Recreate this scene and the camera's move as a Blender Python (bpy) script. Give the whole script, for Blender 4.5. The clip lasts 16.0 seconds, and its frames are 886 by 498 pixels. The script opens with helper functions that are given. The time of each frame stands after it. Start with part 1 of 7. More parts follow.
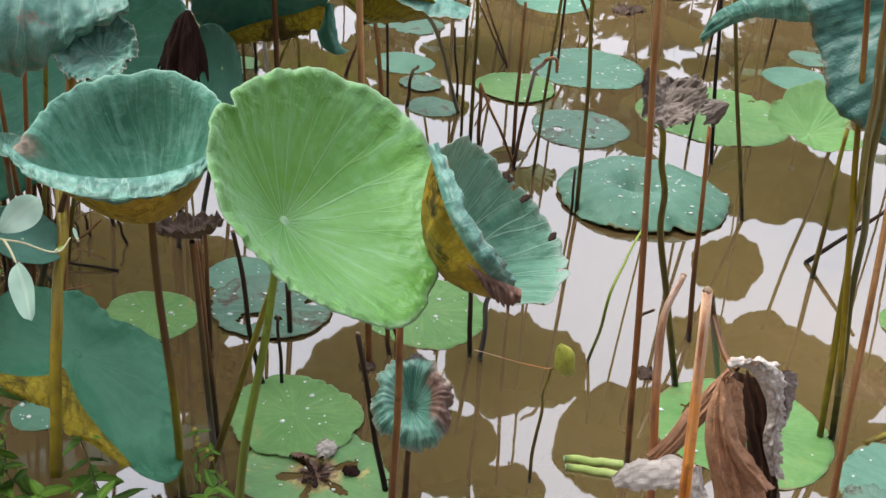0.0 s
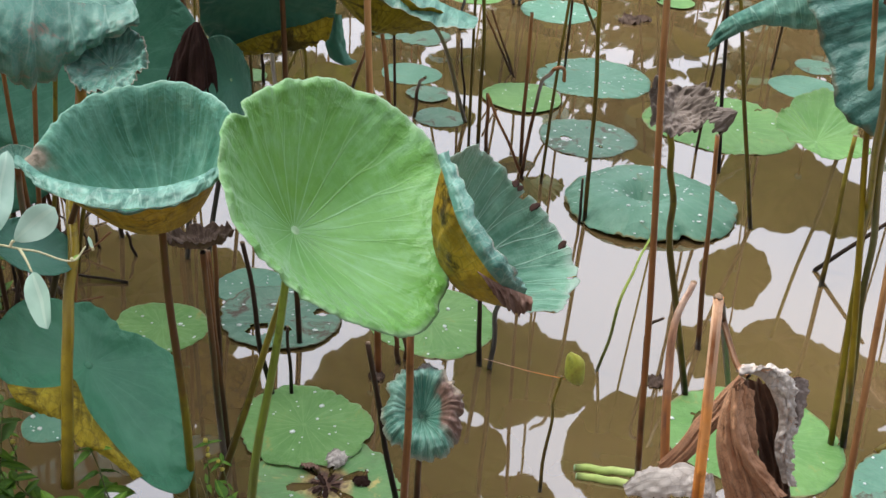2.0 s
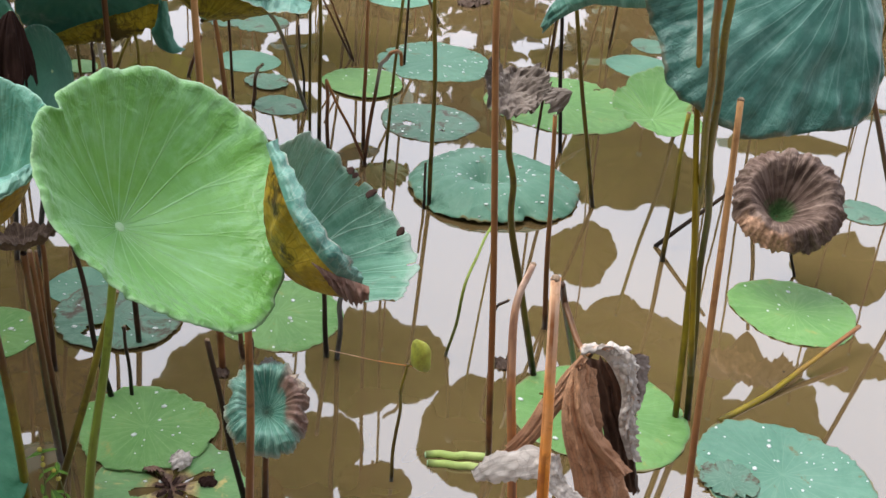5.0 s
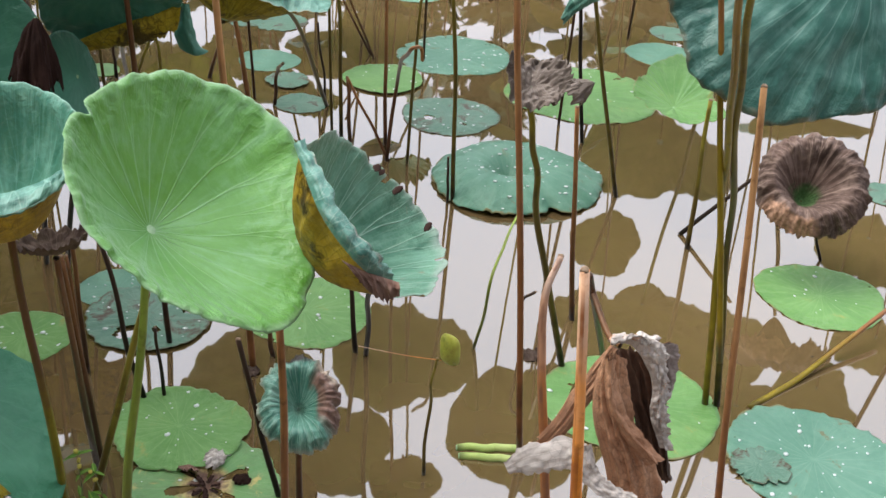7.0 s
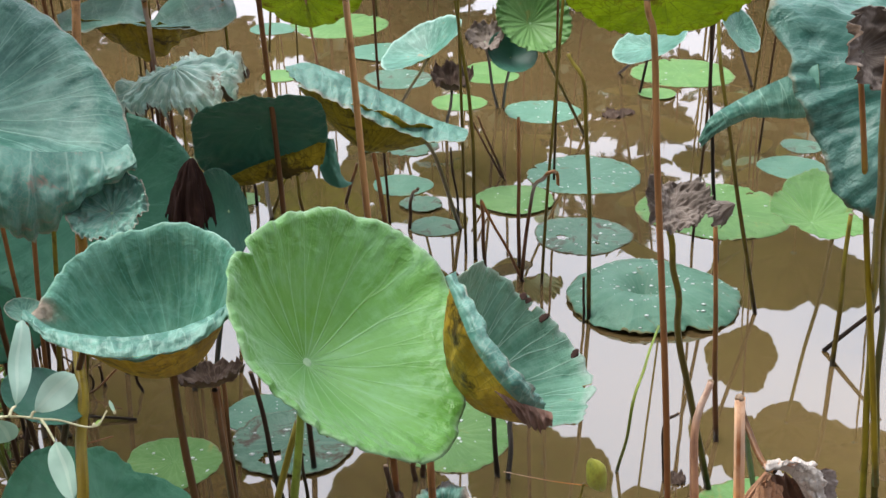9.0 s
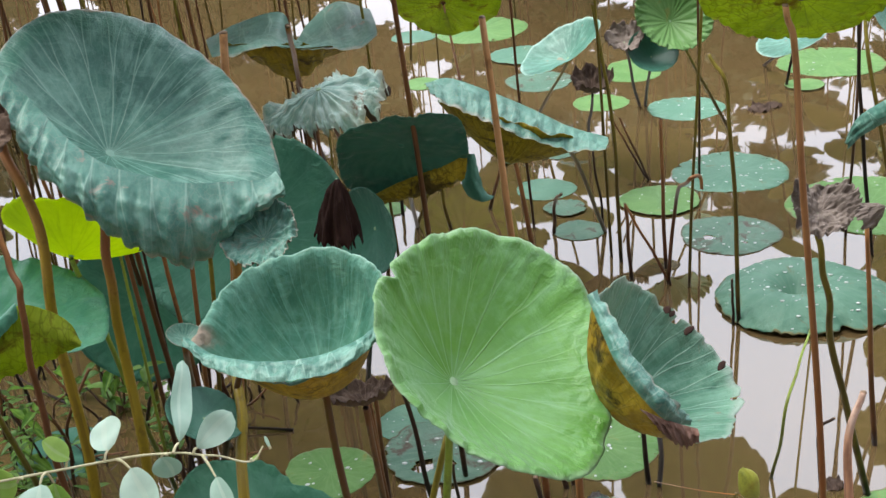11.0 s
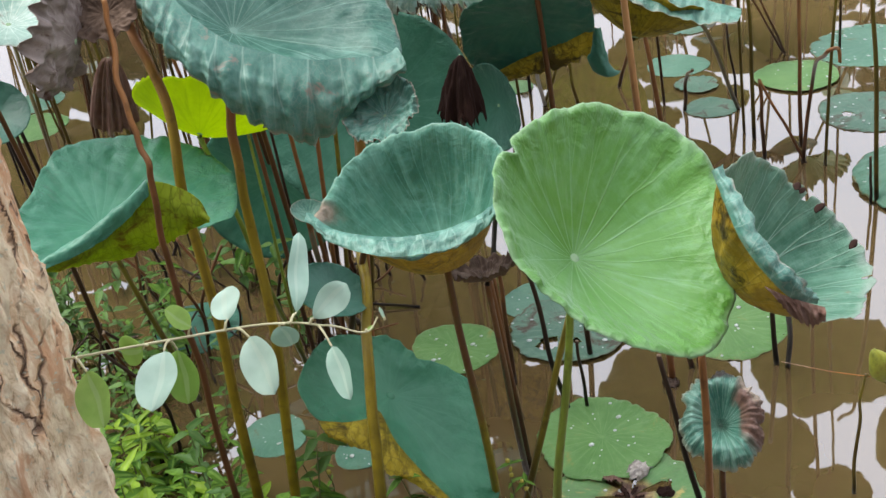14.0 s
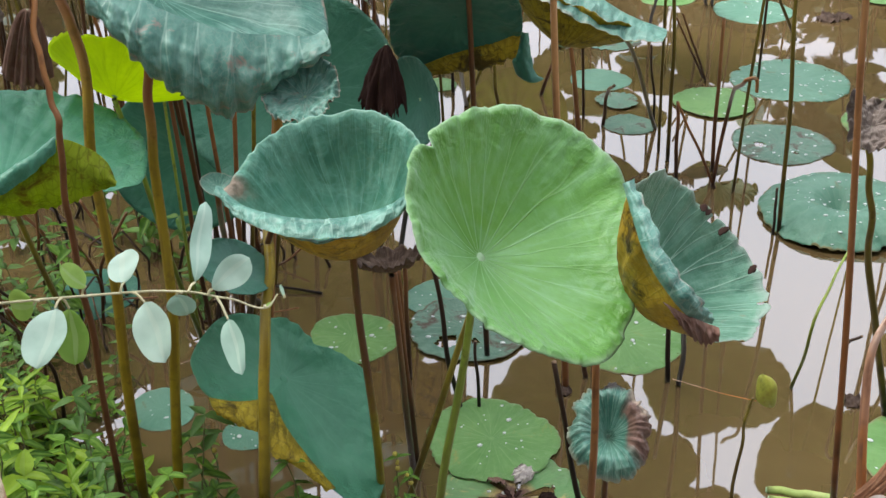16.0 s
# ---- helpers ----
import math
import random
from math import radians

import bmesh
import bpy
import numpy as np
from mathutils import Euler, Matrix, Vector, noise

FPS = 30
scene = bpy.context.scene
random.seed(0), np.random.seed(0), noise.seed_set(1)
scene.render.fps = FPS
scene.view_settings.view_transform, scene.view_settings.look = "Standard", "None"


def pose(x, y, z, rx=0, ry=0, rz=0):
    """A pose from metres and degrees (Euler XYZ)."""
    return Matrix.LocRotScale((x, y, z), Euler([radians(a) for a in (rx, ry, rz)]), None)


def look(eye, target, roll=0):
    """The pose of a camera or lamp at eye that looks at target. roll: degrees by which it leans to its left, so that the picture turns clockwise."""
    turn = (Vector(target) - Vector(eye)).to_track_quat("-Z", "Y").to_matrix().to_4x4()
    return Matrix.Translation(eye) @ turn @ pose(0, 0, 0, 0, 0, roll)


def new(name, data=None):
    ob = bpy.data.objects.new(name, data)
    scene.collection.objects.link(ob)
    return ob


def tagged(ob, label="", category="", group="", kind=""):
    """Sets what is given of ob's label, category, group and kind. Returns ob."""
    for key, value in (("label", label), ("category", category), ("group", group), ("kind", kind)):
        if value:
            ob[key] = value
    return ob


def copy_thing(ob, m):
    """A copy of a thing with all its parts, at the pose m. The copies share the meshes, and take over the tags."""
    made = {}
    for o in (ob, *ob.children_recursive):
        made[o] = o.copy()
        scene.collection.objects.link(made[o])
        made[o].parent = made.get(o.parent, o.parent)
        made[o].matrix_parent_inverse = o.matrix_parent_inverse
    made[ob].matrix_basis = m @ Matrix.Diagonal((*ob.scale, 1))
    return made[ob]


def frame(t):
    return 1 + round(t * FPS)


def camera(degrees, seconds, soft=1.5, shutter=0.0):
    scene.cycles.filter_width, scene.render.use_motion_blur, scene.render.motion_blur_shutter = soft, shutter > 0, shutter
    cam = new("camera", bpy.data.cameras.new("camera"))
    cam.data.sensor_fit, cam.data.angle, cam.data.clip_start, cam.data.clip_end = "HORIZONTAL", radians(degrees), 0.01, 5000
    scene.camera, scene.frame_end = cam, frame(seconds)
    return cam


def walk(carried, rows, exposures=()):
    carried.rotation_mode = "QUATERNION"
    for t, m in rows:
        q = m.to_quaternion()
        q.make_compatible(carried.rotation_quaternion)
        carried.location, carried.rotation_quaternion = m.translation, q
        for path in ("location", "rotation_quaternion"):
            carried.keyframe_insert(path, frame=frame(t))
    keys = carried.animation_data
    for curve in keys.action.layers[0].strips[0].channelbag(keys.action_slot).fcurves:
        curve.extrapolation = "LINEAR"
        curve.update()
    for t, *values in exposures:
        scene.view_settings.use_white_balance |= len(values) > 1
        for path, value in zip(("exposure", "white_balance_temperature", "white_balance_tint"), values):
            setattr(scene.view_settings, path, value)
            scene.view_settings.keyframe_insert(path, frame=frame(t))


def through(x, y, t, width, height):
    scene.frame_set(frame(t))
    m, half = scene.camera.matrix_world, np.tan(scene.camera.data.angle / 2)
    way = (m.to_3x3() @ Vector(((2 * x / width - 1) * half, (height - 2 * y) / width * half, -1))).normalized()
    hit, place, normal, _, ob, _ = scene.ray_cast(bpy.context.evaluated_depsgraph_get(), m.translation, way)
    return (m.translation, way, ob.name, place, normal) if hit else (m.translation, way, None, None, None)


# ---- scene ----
cam = camera(39.55, 16.0)
PATH = [
    (0, (0.0000, -0.0000, 1.7000), (0.0000, 1.7262, 0.6899), 4.43),
    (0.5, (0.0048, 0.0030, 1.7022), (0.0024, 1.7280, 0.6900), 3.01),
    (1, (0.0017, 0.0071, 1.6956), (-0.0045, 1.7303, 0.6805), 3.43),
    (1.5, (-0.0040, -0.0001, 1.7016), (-0.0079, 1.7263, 0.6919), 3.69),
    (2, (-0.0059, -0.0048, 1.6975), (-0.0172, 1.7303, 0.7029), 3.90),
    (2.5, (-0.0148, -0.0183, 1.6995), (-0.0212, 1.7176, 0.7062), 3.67),
    (3, (-0.0161, -0.0140, 1.6933), (-0.0236, 1.7246, 0.7049), 3.66),
    (3.5, (-0.0175, -0.0087, 1.6966), (0.0009, 1.7340, 0.7154), 4.29),
    (4, (0.0179, 0.0188, 1.6960), (0.2160, 1.7540, 0.7216), 5.77),
    (4.2, (0.0249, 0.0249, 1.6924), (0.2511, 1.7559, 0.7165), 5.48),
    (6.3, (0.0140, 0.0322, 1.6794), (0.2275, 1.7342, 0.6511), 5.43),
    (6.5, (0.0135, 0.0261, 1.6848), (0.2183, 1.7335, 0.6637), 4.05),
    (7, (0.0106, 0.0229, 1.6900), (0.2013, 1.7388, 0.6802), 3.55),
    (7.5, (0.0131, 0.0289, 1.6920), (0.1608, 1.7609, 0.7029), 1.90),
    (8, (0.0062, 0.0227, 1.6939), (0.1383, 1.7577, 0.7077), 2.27),
    (8.5, (-0.0030, 0.0190, 1.6988), (0.0931, 1.7656, 0.7291), 1.17),
    (9, (-0.0263, 0.0131, 1.7216), (-0.0356, 1.8227, 0.8699), -0.67),
    (9.2, (-0.0268, 0.0029, 1.7285), (-0.0622, 1.8321, 0.9206), -0.79),
    (11.3, (-0.0141, 0.0053, 1.7653), (-0.2967, 1.7828, 0.8933), -5.92),
    (11.5, (-0.0156, 0.0071, 1.7610), (-0.3177, 1.7704, 0.8669), -5.77),
    (12, (-0.0064, 0.0137, 1.7448), (-0.3420, 1.7483, 0.8075), -4.66),
    (12.5, (-0.0062, 0.0041, 1.7515), (-0.4142, 1.7176, 0.8042), -5.40),
    (13, (-0.0100, 0.0105, 1.7551), (-0.4563, 1.7065, 0.7935), -6.67),
    (13.5, (0.0038, 0.0099, 1.7512), (-0.4582, 1.6963, 0.7802), -9.04),
    (14, (-0.0014, 0.0119, 1.7510), (-0.4648, 1.6858, 0.7594), -9.10),
    (14.5, (-0.0047, 0.0100, 1.7492), (-0.4624, 1.6864, 0.7592), -6.60),
    (15, (0.0028, 0.0051, 1.7494), (-0.4138, 1.6876, 0.7515), -6.13),
    (15.5, (-0.0185, 0.0243, 1.7392), (-0.4004, 1.7100, 0.7328), -3.15),
    (16, (-0.0001, 0.0107, 1.7434), (-0.3176, 1.7081, 0.7345), -1.18),
]
walk(cam, [(t, look(eye, target, roll)) for t, eye, target, roll in PATH])

# ---------------------------------------------------------------- light
# Bright overcast: the cloud is thinnest, and so brightest, round the hidden sun in front of the camera.
SUN_FROM = Vector((-0.5, 0.1, 1.0)).normalized()
BRIGHT = Vector((-0.1, 0.8, 0.6)).normalized()
world = bpy.data.worlds.new("world")
scene.world = world
world.use_nodes = True
wn, wl = world.node_tree.nodes, world.node_tree.links
wn.clear()
sky = wn.new("ShaderNodeTexSky")
sky.sky_type, sky.sun_disc = "NISHITA", False
sky.sun_elevation, sky.sun_rotation = math.asin(SUN_FROM.z), math.atan2(SUN_FROM.x, SUN_FROM.y)
sky.dust_density = 6.0
way = wn.new("ShaderNodeTexCoord")
dot = wn.new("ShaderNodeVectorMath")
dot.operation = "DOT_PRODUCT"
dot.inputs[1].default_value = BRIGHT
wl.new(way.outputs["Generated"], dot.inputs[0])
glow_ramp = wn.new("ShaderNodeMapRange")
glow_ramp.interpolation_type = "SMOOTHSTEP"
glow_ramp.inputs["From Min"].default_value, glow_ramp.inputs["From Max"].default_value = -0.25, 1.0
glow_ramp.inputs["To Min"].default_value, glow_ramp.inputs["To Max"].default_value = 3.0, 17.0
wl.new(dot.outputs["Value"], glow_ramp.inputs["Value"])
cloud = wn.new("ShaderNodeMixRGB")
cloud.blend_type = "MULTIPLY"
cloud.inputs[0].default_value = 1.0
cloud.inputs[2].default_value = (0.945, 0.98, 1.11, 1)
wl.new(glow_ramp.outputs[0], cloud.inputs[1])
cloud_mix = wn.new("ShaderNodeMixRGB")
cloud_mix.inputs[0].default_value = 0.93
wl.new(sky.outputs[0], cloud_mix.inputs[1])
wl.new(cloud.outputs[0], cloud_mix.inputs[2])
back = wn.new("ShaderNodeBackground")
back.inputs[1].default_value = 0.15
wl.new(cloud_mix.outputs[0], back.inputs[0])
out = wn.new("ShaderNodeOutputWorld")
wl.new(back.outputs[0], out.inputs[0])

sun = new("sun", bpy.data.lights.new("sun", "SUN"))
sun.data.energy, sun.data.angle, sun.data.color = 4.0, radians(40), (1.0, 0.97, 0.92)
sun.matrix_world = look(SUN_FROM * 10, (0, 0, 0))
scene.view_settings.exposure = 0.08


# ---------------------------------------------------------------- materials
def node_mat(name):
    m = bpy.data.materials.new(name)
    m.use_nodes = True
    n, l = m.node_tree.nodes, m.node_tree.links
    return m, n, l, n["Principled BSDF"]


def ramp(n, l, src, stops):
    r = n.new("ShaderNodeValToRGB")
    while len(r.color_ramp.elements) < len(stops):
        r.color_ramp.elements.new(0.5)
    for e, (pos, col) in zip(r.color_ramp.elements, stops):
        e.position, e.color = pos, (*col, 1)
    l.new(src, r.inputs[0])
    return r.outputs[0]


def noise_tex(n, l, scale, detail=4.0, rough=0.6, vector=None, distortion=0.0):
    t = n.new("ShaderNodeTexNoise")
    t.inputs["Scale"].default_value, t.inputs["Detail"].default_value = scale, detail
    t.inputs["Roughness"].default_value, t.inputs["Distortion"].default_value = rough, distortion
    if vector:
        l.new(vector, t.inputs["Vector"])
    return t.outputs["Fac"]


def math_node(n, l, op, a, b=None, c=None):
    m = n.new("ShaderNodeMath")
    m.operation = op
    for i, v in enumerate((a, b, c)):
        if v is None:
            continue
        if isinstance(v, (int, float)):
            m.inputs[i].default_value = v
        else:
            l.new(v, m.inputs[i])
    return m.outputs[0]


def mix_col(n, l, fac, a, b, kind="MIX"):
    m = n.new("ShaderNodeMixRGB")
    m.blend_type = kind
    for i, v in enumerate((fac, a, b)):
        if isinstance(v, (int, float)):
            m.inputs[i].default_value = v
        elif isinstance(v, tuple):
            m.inputs[i].default_value = (*v, 1)
        else:
            l.new(v, m.inputs[i])
    return m.outputs[0]


def bump(n, l, bsdf, height, strength=0.3, dist=0.01):
    b = n.new("ShaderNodeBump")
    b.inputs["Strength"].default_value, b.inputs["Distance"].default_value = strength, dist
    l.new(height, b.inputs["Height"])
    l.new(b.outputs[0], bsdf.inputs["Normal"])


def leaf_mat(name, dark, light, vein, blotch=None, blotch_amount=0.0, edge=None, edge_start=0.9, rough=0.45, veins=21, vein_gain=0.5, glow=0.0, sheen=0.0, dust=None, dust_amount=0.0, fade=0.85, net=None, through=None, spec=0.5, streak=0.4, scorch=()):
    """Radial veins that fork towards the rim; UV holds the angle and the distance from the hub.
    scorch: (turn, half width, radius, colour), withered sectors past that radius; a radius below 0 means the disc within it."""
    m, n, l, bsdf = node_mat(name)
    uv = n.new("ShaderNodeUVMap")
    sep = n.new("ShaderNodeSeparateXYZ")
    l.new(uv.outputs[0], sep.inputs[0])
    geo = n.new("ShaderNodeTexCoord").outputs["Object"]
    wob = noise_tex(n, l, 5.0, 2.0, vector=geo)
    ang = math_node(n, l, "ADD", sep.outputs[0], math_node(n, l, "MULTIPLY", math_node(n, l, "SUBTRACT", wob, 0.5), 0.035))

    def ridge(count, width, fork_at, spread):
        f = math_node(n, l, "FRACT", math_node(n, l, "MULTIPLY", ang, count))
        tri = math_node(n, l, "ABSOLUTE", math_node(n, l, "SUBTRACT", f, 0.5))
        out_by = math_node(n, l, "MULTIPLY", math_node(n, l, "MAXIMUM", math_node(n, l, "SUBTRACT", sep.outputs[1], fork_at), 0.0), spread)
        off = math_node(n, l, "ABSOLUTE", math_node(n, l, "SUBTRACT", tri, out_by))
        wide = math_node(n, l, "DIVIDE", width, math_node(n, l, "ADD", sep.outputs[1], 0.12))
        return math_node(n, l, "MAXIMUM", math_node(n, l, "SUBTRACT", 1.0, math_node(n, l, "DIVIDE", off, wide)), 0.0)

    main = math_node(n, l, "MULTIPLY", ridge(veins, 0.03, 0.5, 0.5), math_node(n, l, "MAXIMUM", math_node(n, l, "SUBTRACT", 1.15, math_node(n, l, "MULTIPLY", sep.outputs[1], fade)), 0.0))
    fork = math_node(n, l, "MULTIPLY", ridge(veins * 3, 0.05, 0.7, 0.6), math_node(n, l, "MAXIMUM", math_node(n, l, "MULTIPLY", math_node(n, l, "SUBTRACT", sep.outputs[1], 0.5), 0.6), 0.0))
    hub = math_node(n, l, "MAXIMUM", math_node(n, l, "SUBTRACT", 1.0, math_node(n, l, "DIVIDE", sep.outputs[1], 0.06)), 0.0)
    v = math_node(n, l, "MAXIMUM", math_node(n, l, "MAXIMUM", main, fork), hub)
    big = noise_tex(n, l, 7.0, 5.0, vector=geo)
    fine = noise_tex(n, l, 90.0, 4.0, vector=geo)
    base = ramp(n, l, math_node(n, l, "ADD", math_node(n, l, "MULTIPLY", big, 0.8), math_node(n, l, "MULTIPLY", fine, 0.2)), [(0.3, dark), (0.7, light)])
    col = mix_col(n, l, math_node(n, l, "MULTIPLY", v, vein_gain), base, vein)
    if dust:
        d1 = noise_tex(n, l, 17.0, 7.0, 0.68, vector=geo, distortion=1.2)
        d2 = math_node(n, l, "ADD", math_node(n, l, "MULTIPLY", d1, 0.8), math_node(n, l, "MULTIPLY", v, 0.2))
        col = mix_col(n, l, math_node(n, l, "MULTIPLY", ramp(n, l, d2, [(0.38, (0, 0, 0)), (0.58, (1, 1, 1))]), dust_amount), col, dust)
    turn = math_node(n, l, "MULTIPLY", sep.outputs[0], 2 * math.pi)
    polar = n.new("ShaderNodeCombineXYZ")
    l.new(math_node(n, l, "MULTIPLY", math_node(n, l, "COSINE", turn), 4.5), polar.inputs[0])
    l.new(math_node(n, l, "MULTIPLY", math_node(n, l, "SINE", turn), 4.5), polar.inputs[1])
    l.new(math_node(n, l, "MULTIPLY", sep.outputs[1], 1.6), polar.inputs[2])
    smear = noise_tex(n, l, 1.7, 5.0, 0.62, vector=polar.outputs[0])
    pale = ramp(n, l, smear, [(0.5, (0, 0, 0)), (0.72, (streak, streak, streak))])
    deep = ramp(n, l, smear, [(0.28, (streak, streak, streak)), (0.46, (0, 0, 0))])
    col = mix_col(n, l, pale, col, dust or vein)
    col = mix_col(n, l, deep, col, dark)
    if net:
        warp = n.new("ShaderNodeVectorMath")
        warp.operation = "MULTIPLY_ADD"
        cells = n.new("ShaderNodeTexNoise")
        cells.inputs["Scale"].default_value, cells.inputs["Detail"].default_value = 12.0, 4.0
        l.new(geo, cells.inputs["Vector"])
        l.new(cells.outputs["Color"], warp.inputs[0])
        warp.inputs[1].default_value = (0.06, 0.06, 0.06)
        l.new(geo, warp.inputs[2])
        vor = n.new("ShaderNodeTexVoronoi")
        vor.feature = "DISTANCE_TO_EDGE"
        vor.inputs["Scale"].default_value = net[0]
        l.new(warp.outputs[0], vor.inputs["Vector"])
        gate = ramp(n, l, noise_tex(n, l, 9.0, 3.0, vector=geo), [(0.35, (0.15, 0.15, 0.15)), (0.6, (1, 1, 1))])
        mesh_f = mix_col(n, l, 1.0, ramp(n, l, vor.outputs["Distance"], [(0.0, (net[2], net[2], net[2])), (0.09, (0, 0, 0))]), gate, "MULTIPLY")
        col = mix_col(n, l, mesh_f, col, net[1])
    if blotch:
        b = noise_tex(n, l, 16.0, 6.0, 0.7, vector=geo, distortion=0.6)
        thr = ramp(n, l, b, [(0.62 - 0.25 * blotch_amount, (0, 0, 0)), (0.70 - 0.2 * blotch_amount, (1, 1, 1))])
        col = mix_col(n, l, thr, col, blotch)
    if edge:
        e = math_node(n, l, "ADD", sep.outputs[1], math_node(n, l, "MULTIPLY", math_node(n, l, "SUBTRACT", noise_tex(n, l, 14.0, 4.0, vector=geo), 0.5), 0.16))
        col = mix_col(n, l, ramp(n, l, e, [(edge_start, (0, 0, 0)), (min(edge_start + 0.08, 1.0), (1, 1, 1))]), col, edge)
    for turn_at, wide, radius, colour in scorch:
        fray = math_node(n, l, "SUBTRACT", noise_tex(n, l, 22.0, 6.0, 0.65, vector=geo), 0.5)
        off = math_node(n, l, "ABSOLUTE", math_node(n, l, "SUBTRACT", math_node(n, l, "FRACT", math_node(n, l, "ADD", sep.outputs[0], 0.5 - turn_at)), 0.5))
        across = ramp(n, l, math_node(n, l, "ADD", off, math_node(n, l, "MULTIPLY", fray, 0.7 * wide)), [(wide * 0.8, (1, 1, 1)), (wide * 1.05 + 0.01, (0, 0, 0))]) if wide < 0.5 else (1, 1, 1)
        far = math_node(n, l, "ADD", sep.outputs[1], math_node(n, l, "MULTIPLY", fray, 0.45))
        ends = [(radius - 0.04, (0, 0, 0)), (radius + 0.05, (1, 1, 1))] if radius > 0 else [(-radius - 0.06, (1, 1, 1)), (-radius + 0.06, (0, 0, 0))]
        col = mix_col(n, l, mix_col(n, l, 1.0, across, ramp(n, l, far, ends), "MULTIPLY"), col, mix_col(n, l, ramp(n, l, fine, [(0.35, (0, 0, 0)), (0.65, (1, 1, 1))]), tuple(0.45 * q for q in colour), colour))
    l.new(col, bsdf.inputs["Base Color"])
    bsdf.inputs["Roughness"].default_value = rough
    bsdf.inputs["Specular IOR Level"].default_value = spec
    bsdf.inputs["Sheen Weight"].default_value = sheen
    bsdf.inputs["Sheen Roughness"].default_value = 0.35
    bsdf.inputs["Sheen Tint"].default_value = (0.8, 1.0, 0.95, 1)
    if through:
        tr = n.new("ShaderNodeBsdfTranslucent")
        if through[0]:
            tr.inputs[0].default_value = (*through[0], 1)
        else:
            l.new(col, tr.inputs[0])
        mx = n.new("ShaderNodeMixShader")
        mx.inputs[0].default_value = through[1]
        l.new(bsdf.outputs[0], mx.inputs[1])
        l.new(tr.outputs[0], mx.inputs[2])
        l.new(mx.outputs[0], n["Material Output"].inputs[0])
    if glow:
        bsdf.inputs["Subsurface Weight"].default_value = 0.0
        tr = n.new("ShaderNodeBsdfTranslucent")
        l.new(mix_col(n, l, 1.0, col, (1.0, 1.0, 0.45), "MULTIPLY"), tr.inputs[0])
        mx = n.new("ShaderNodeMixShader")
        mx.inputs[0].default_value = glow
        l.new(bsdf.outputs[0], mx.inputs[1])
        l.new(tr.outputs[0], mx.inputs[2])
        l.new(mx.outputs[0], n["Material Output"].inputs[0])
    wrinkle = math_node(n, l, "MULTIPLY", noise_tex(n, l, 26.0, 6.0, 0.6, vector=geo, distortion=0.4), math_node(n, l, "ADD", 0.14, math_node(n, l, "MULTIPLY", math_node(n, l, "POWER", sep.outputs[1], 4.0), 1.5)))
    h = math_node(n, l, "ADD", math_node(n, l, "MULTIPLY", v, 0.16 * vein_gain), wrinkle)
    bump(n, l, bsdf, h, 0.7, 0.01)
    return m


def plain_mat(name, a, b, scale=30.0, rough=0.7, bump_gain=0.3, stretch=None, c=None):
    m, n, l, bsdf = node_mat(name)
    tc = n.new("ShaderNodeTexCoord")
    vec = tc.outputs["Object"]
    if stretch:
        mp = n.new("ShaderNodeMapping")
        mp.inputs["Scale"].default_value = stretch
        l.new(vec, mp.inputs[0])
        vec = mp.outputs[0]
    f = noise_tex(n, l, scale, 6.0, 0.65, vector=vec)
    stops = [(0.3, a), (0.7, b)] if c is None else [(0.28, a), (0.5, b), (0.72, c)]
    l.new(ramp(n, l, f, stops), bsdf.inputs["Base Color"])
    bsdf.inputs["Roughness"].default_value = rough
    bump(n, l, bsdf, noise_tex(n, l, scale * 3, 5.0, 0.7, vector=vec), bump_gain, 0.004)
    return m


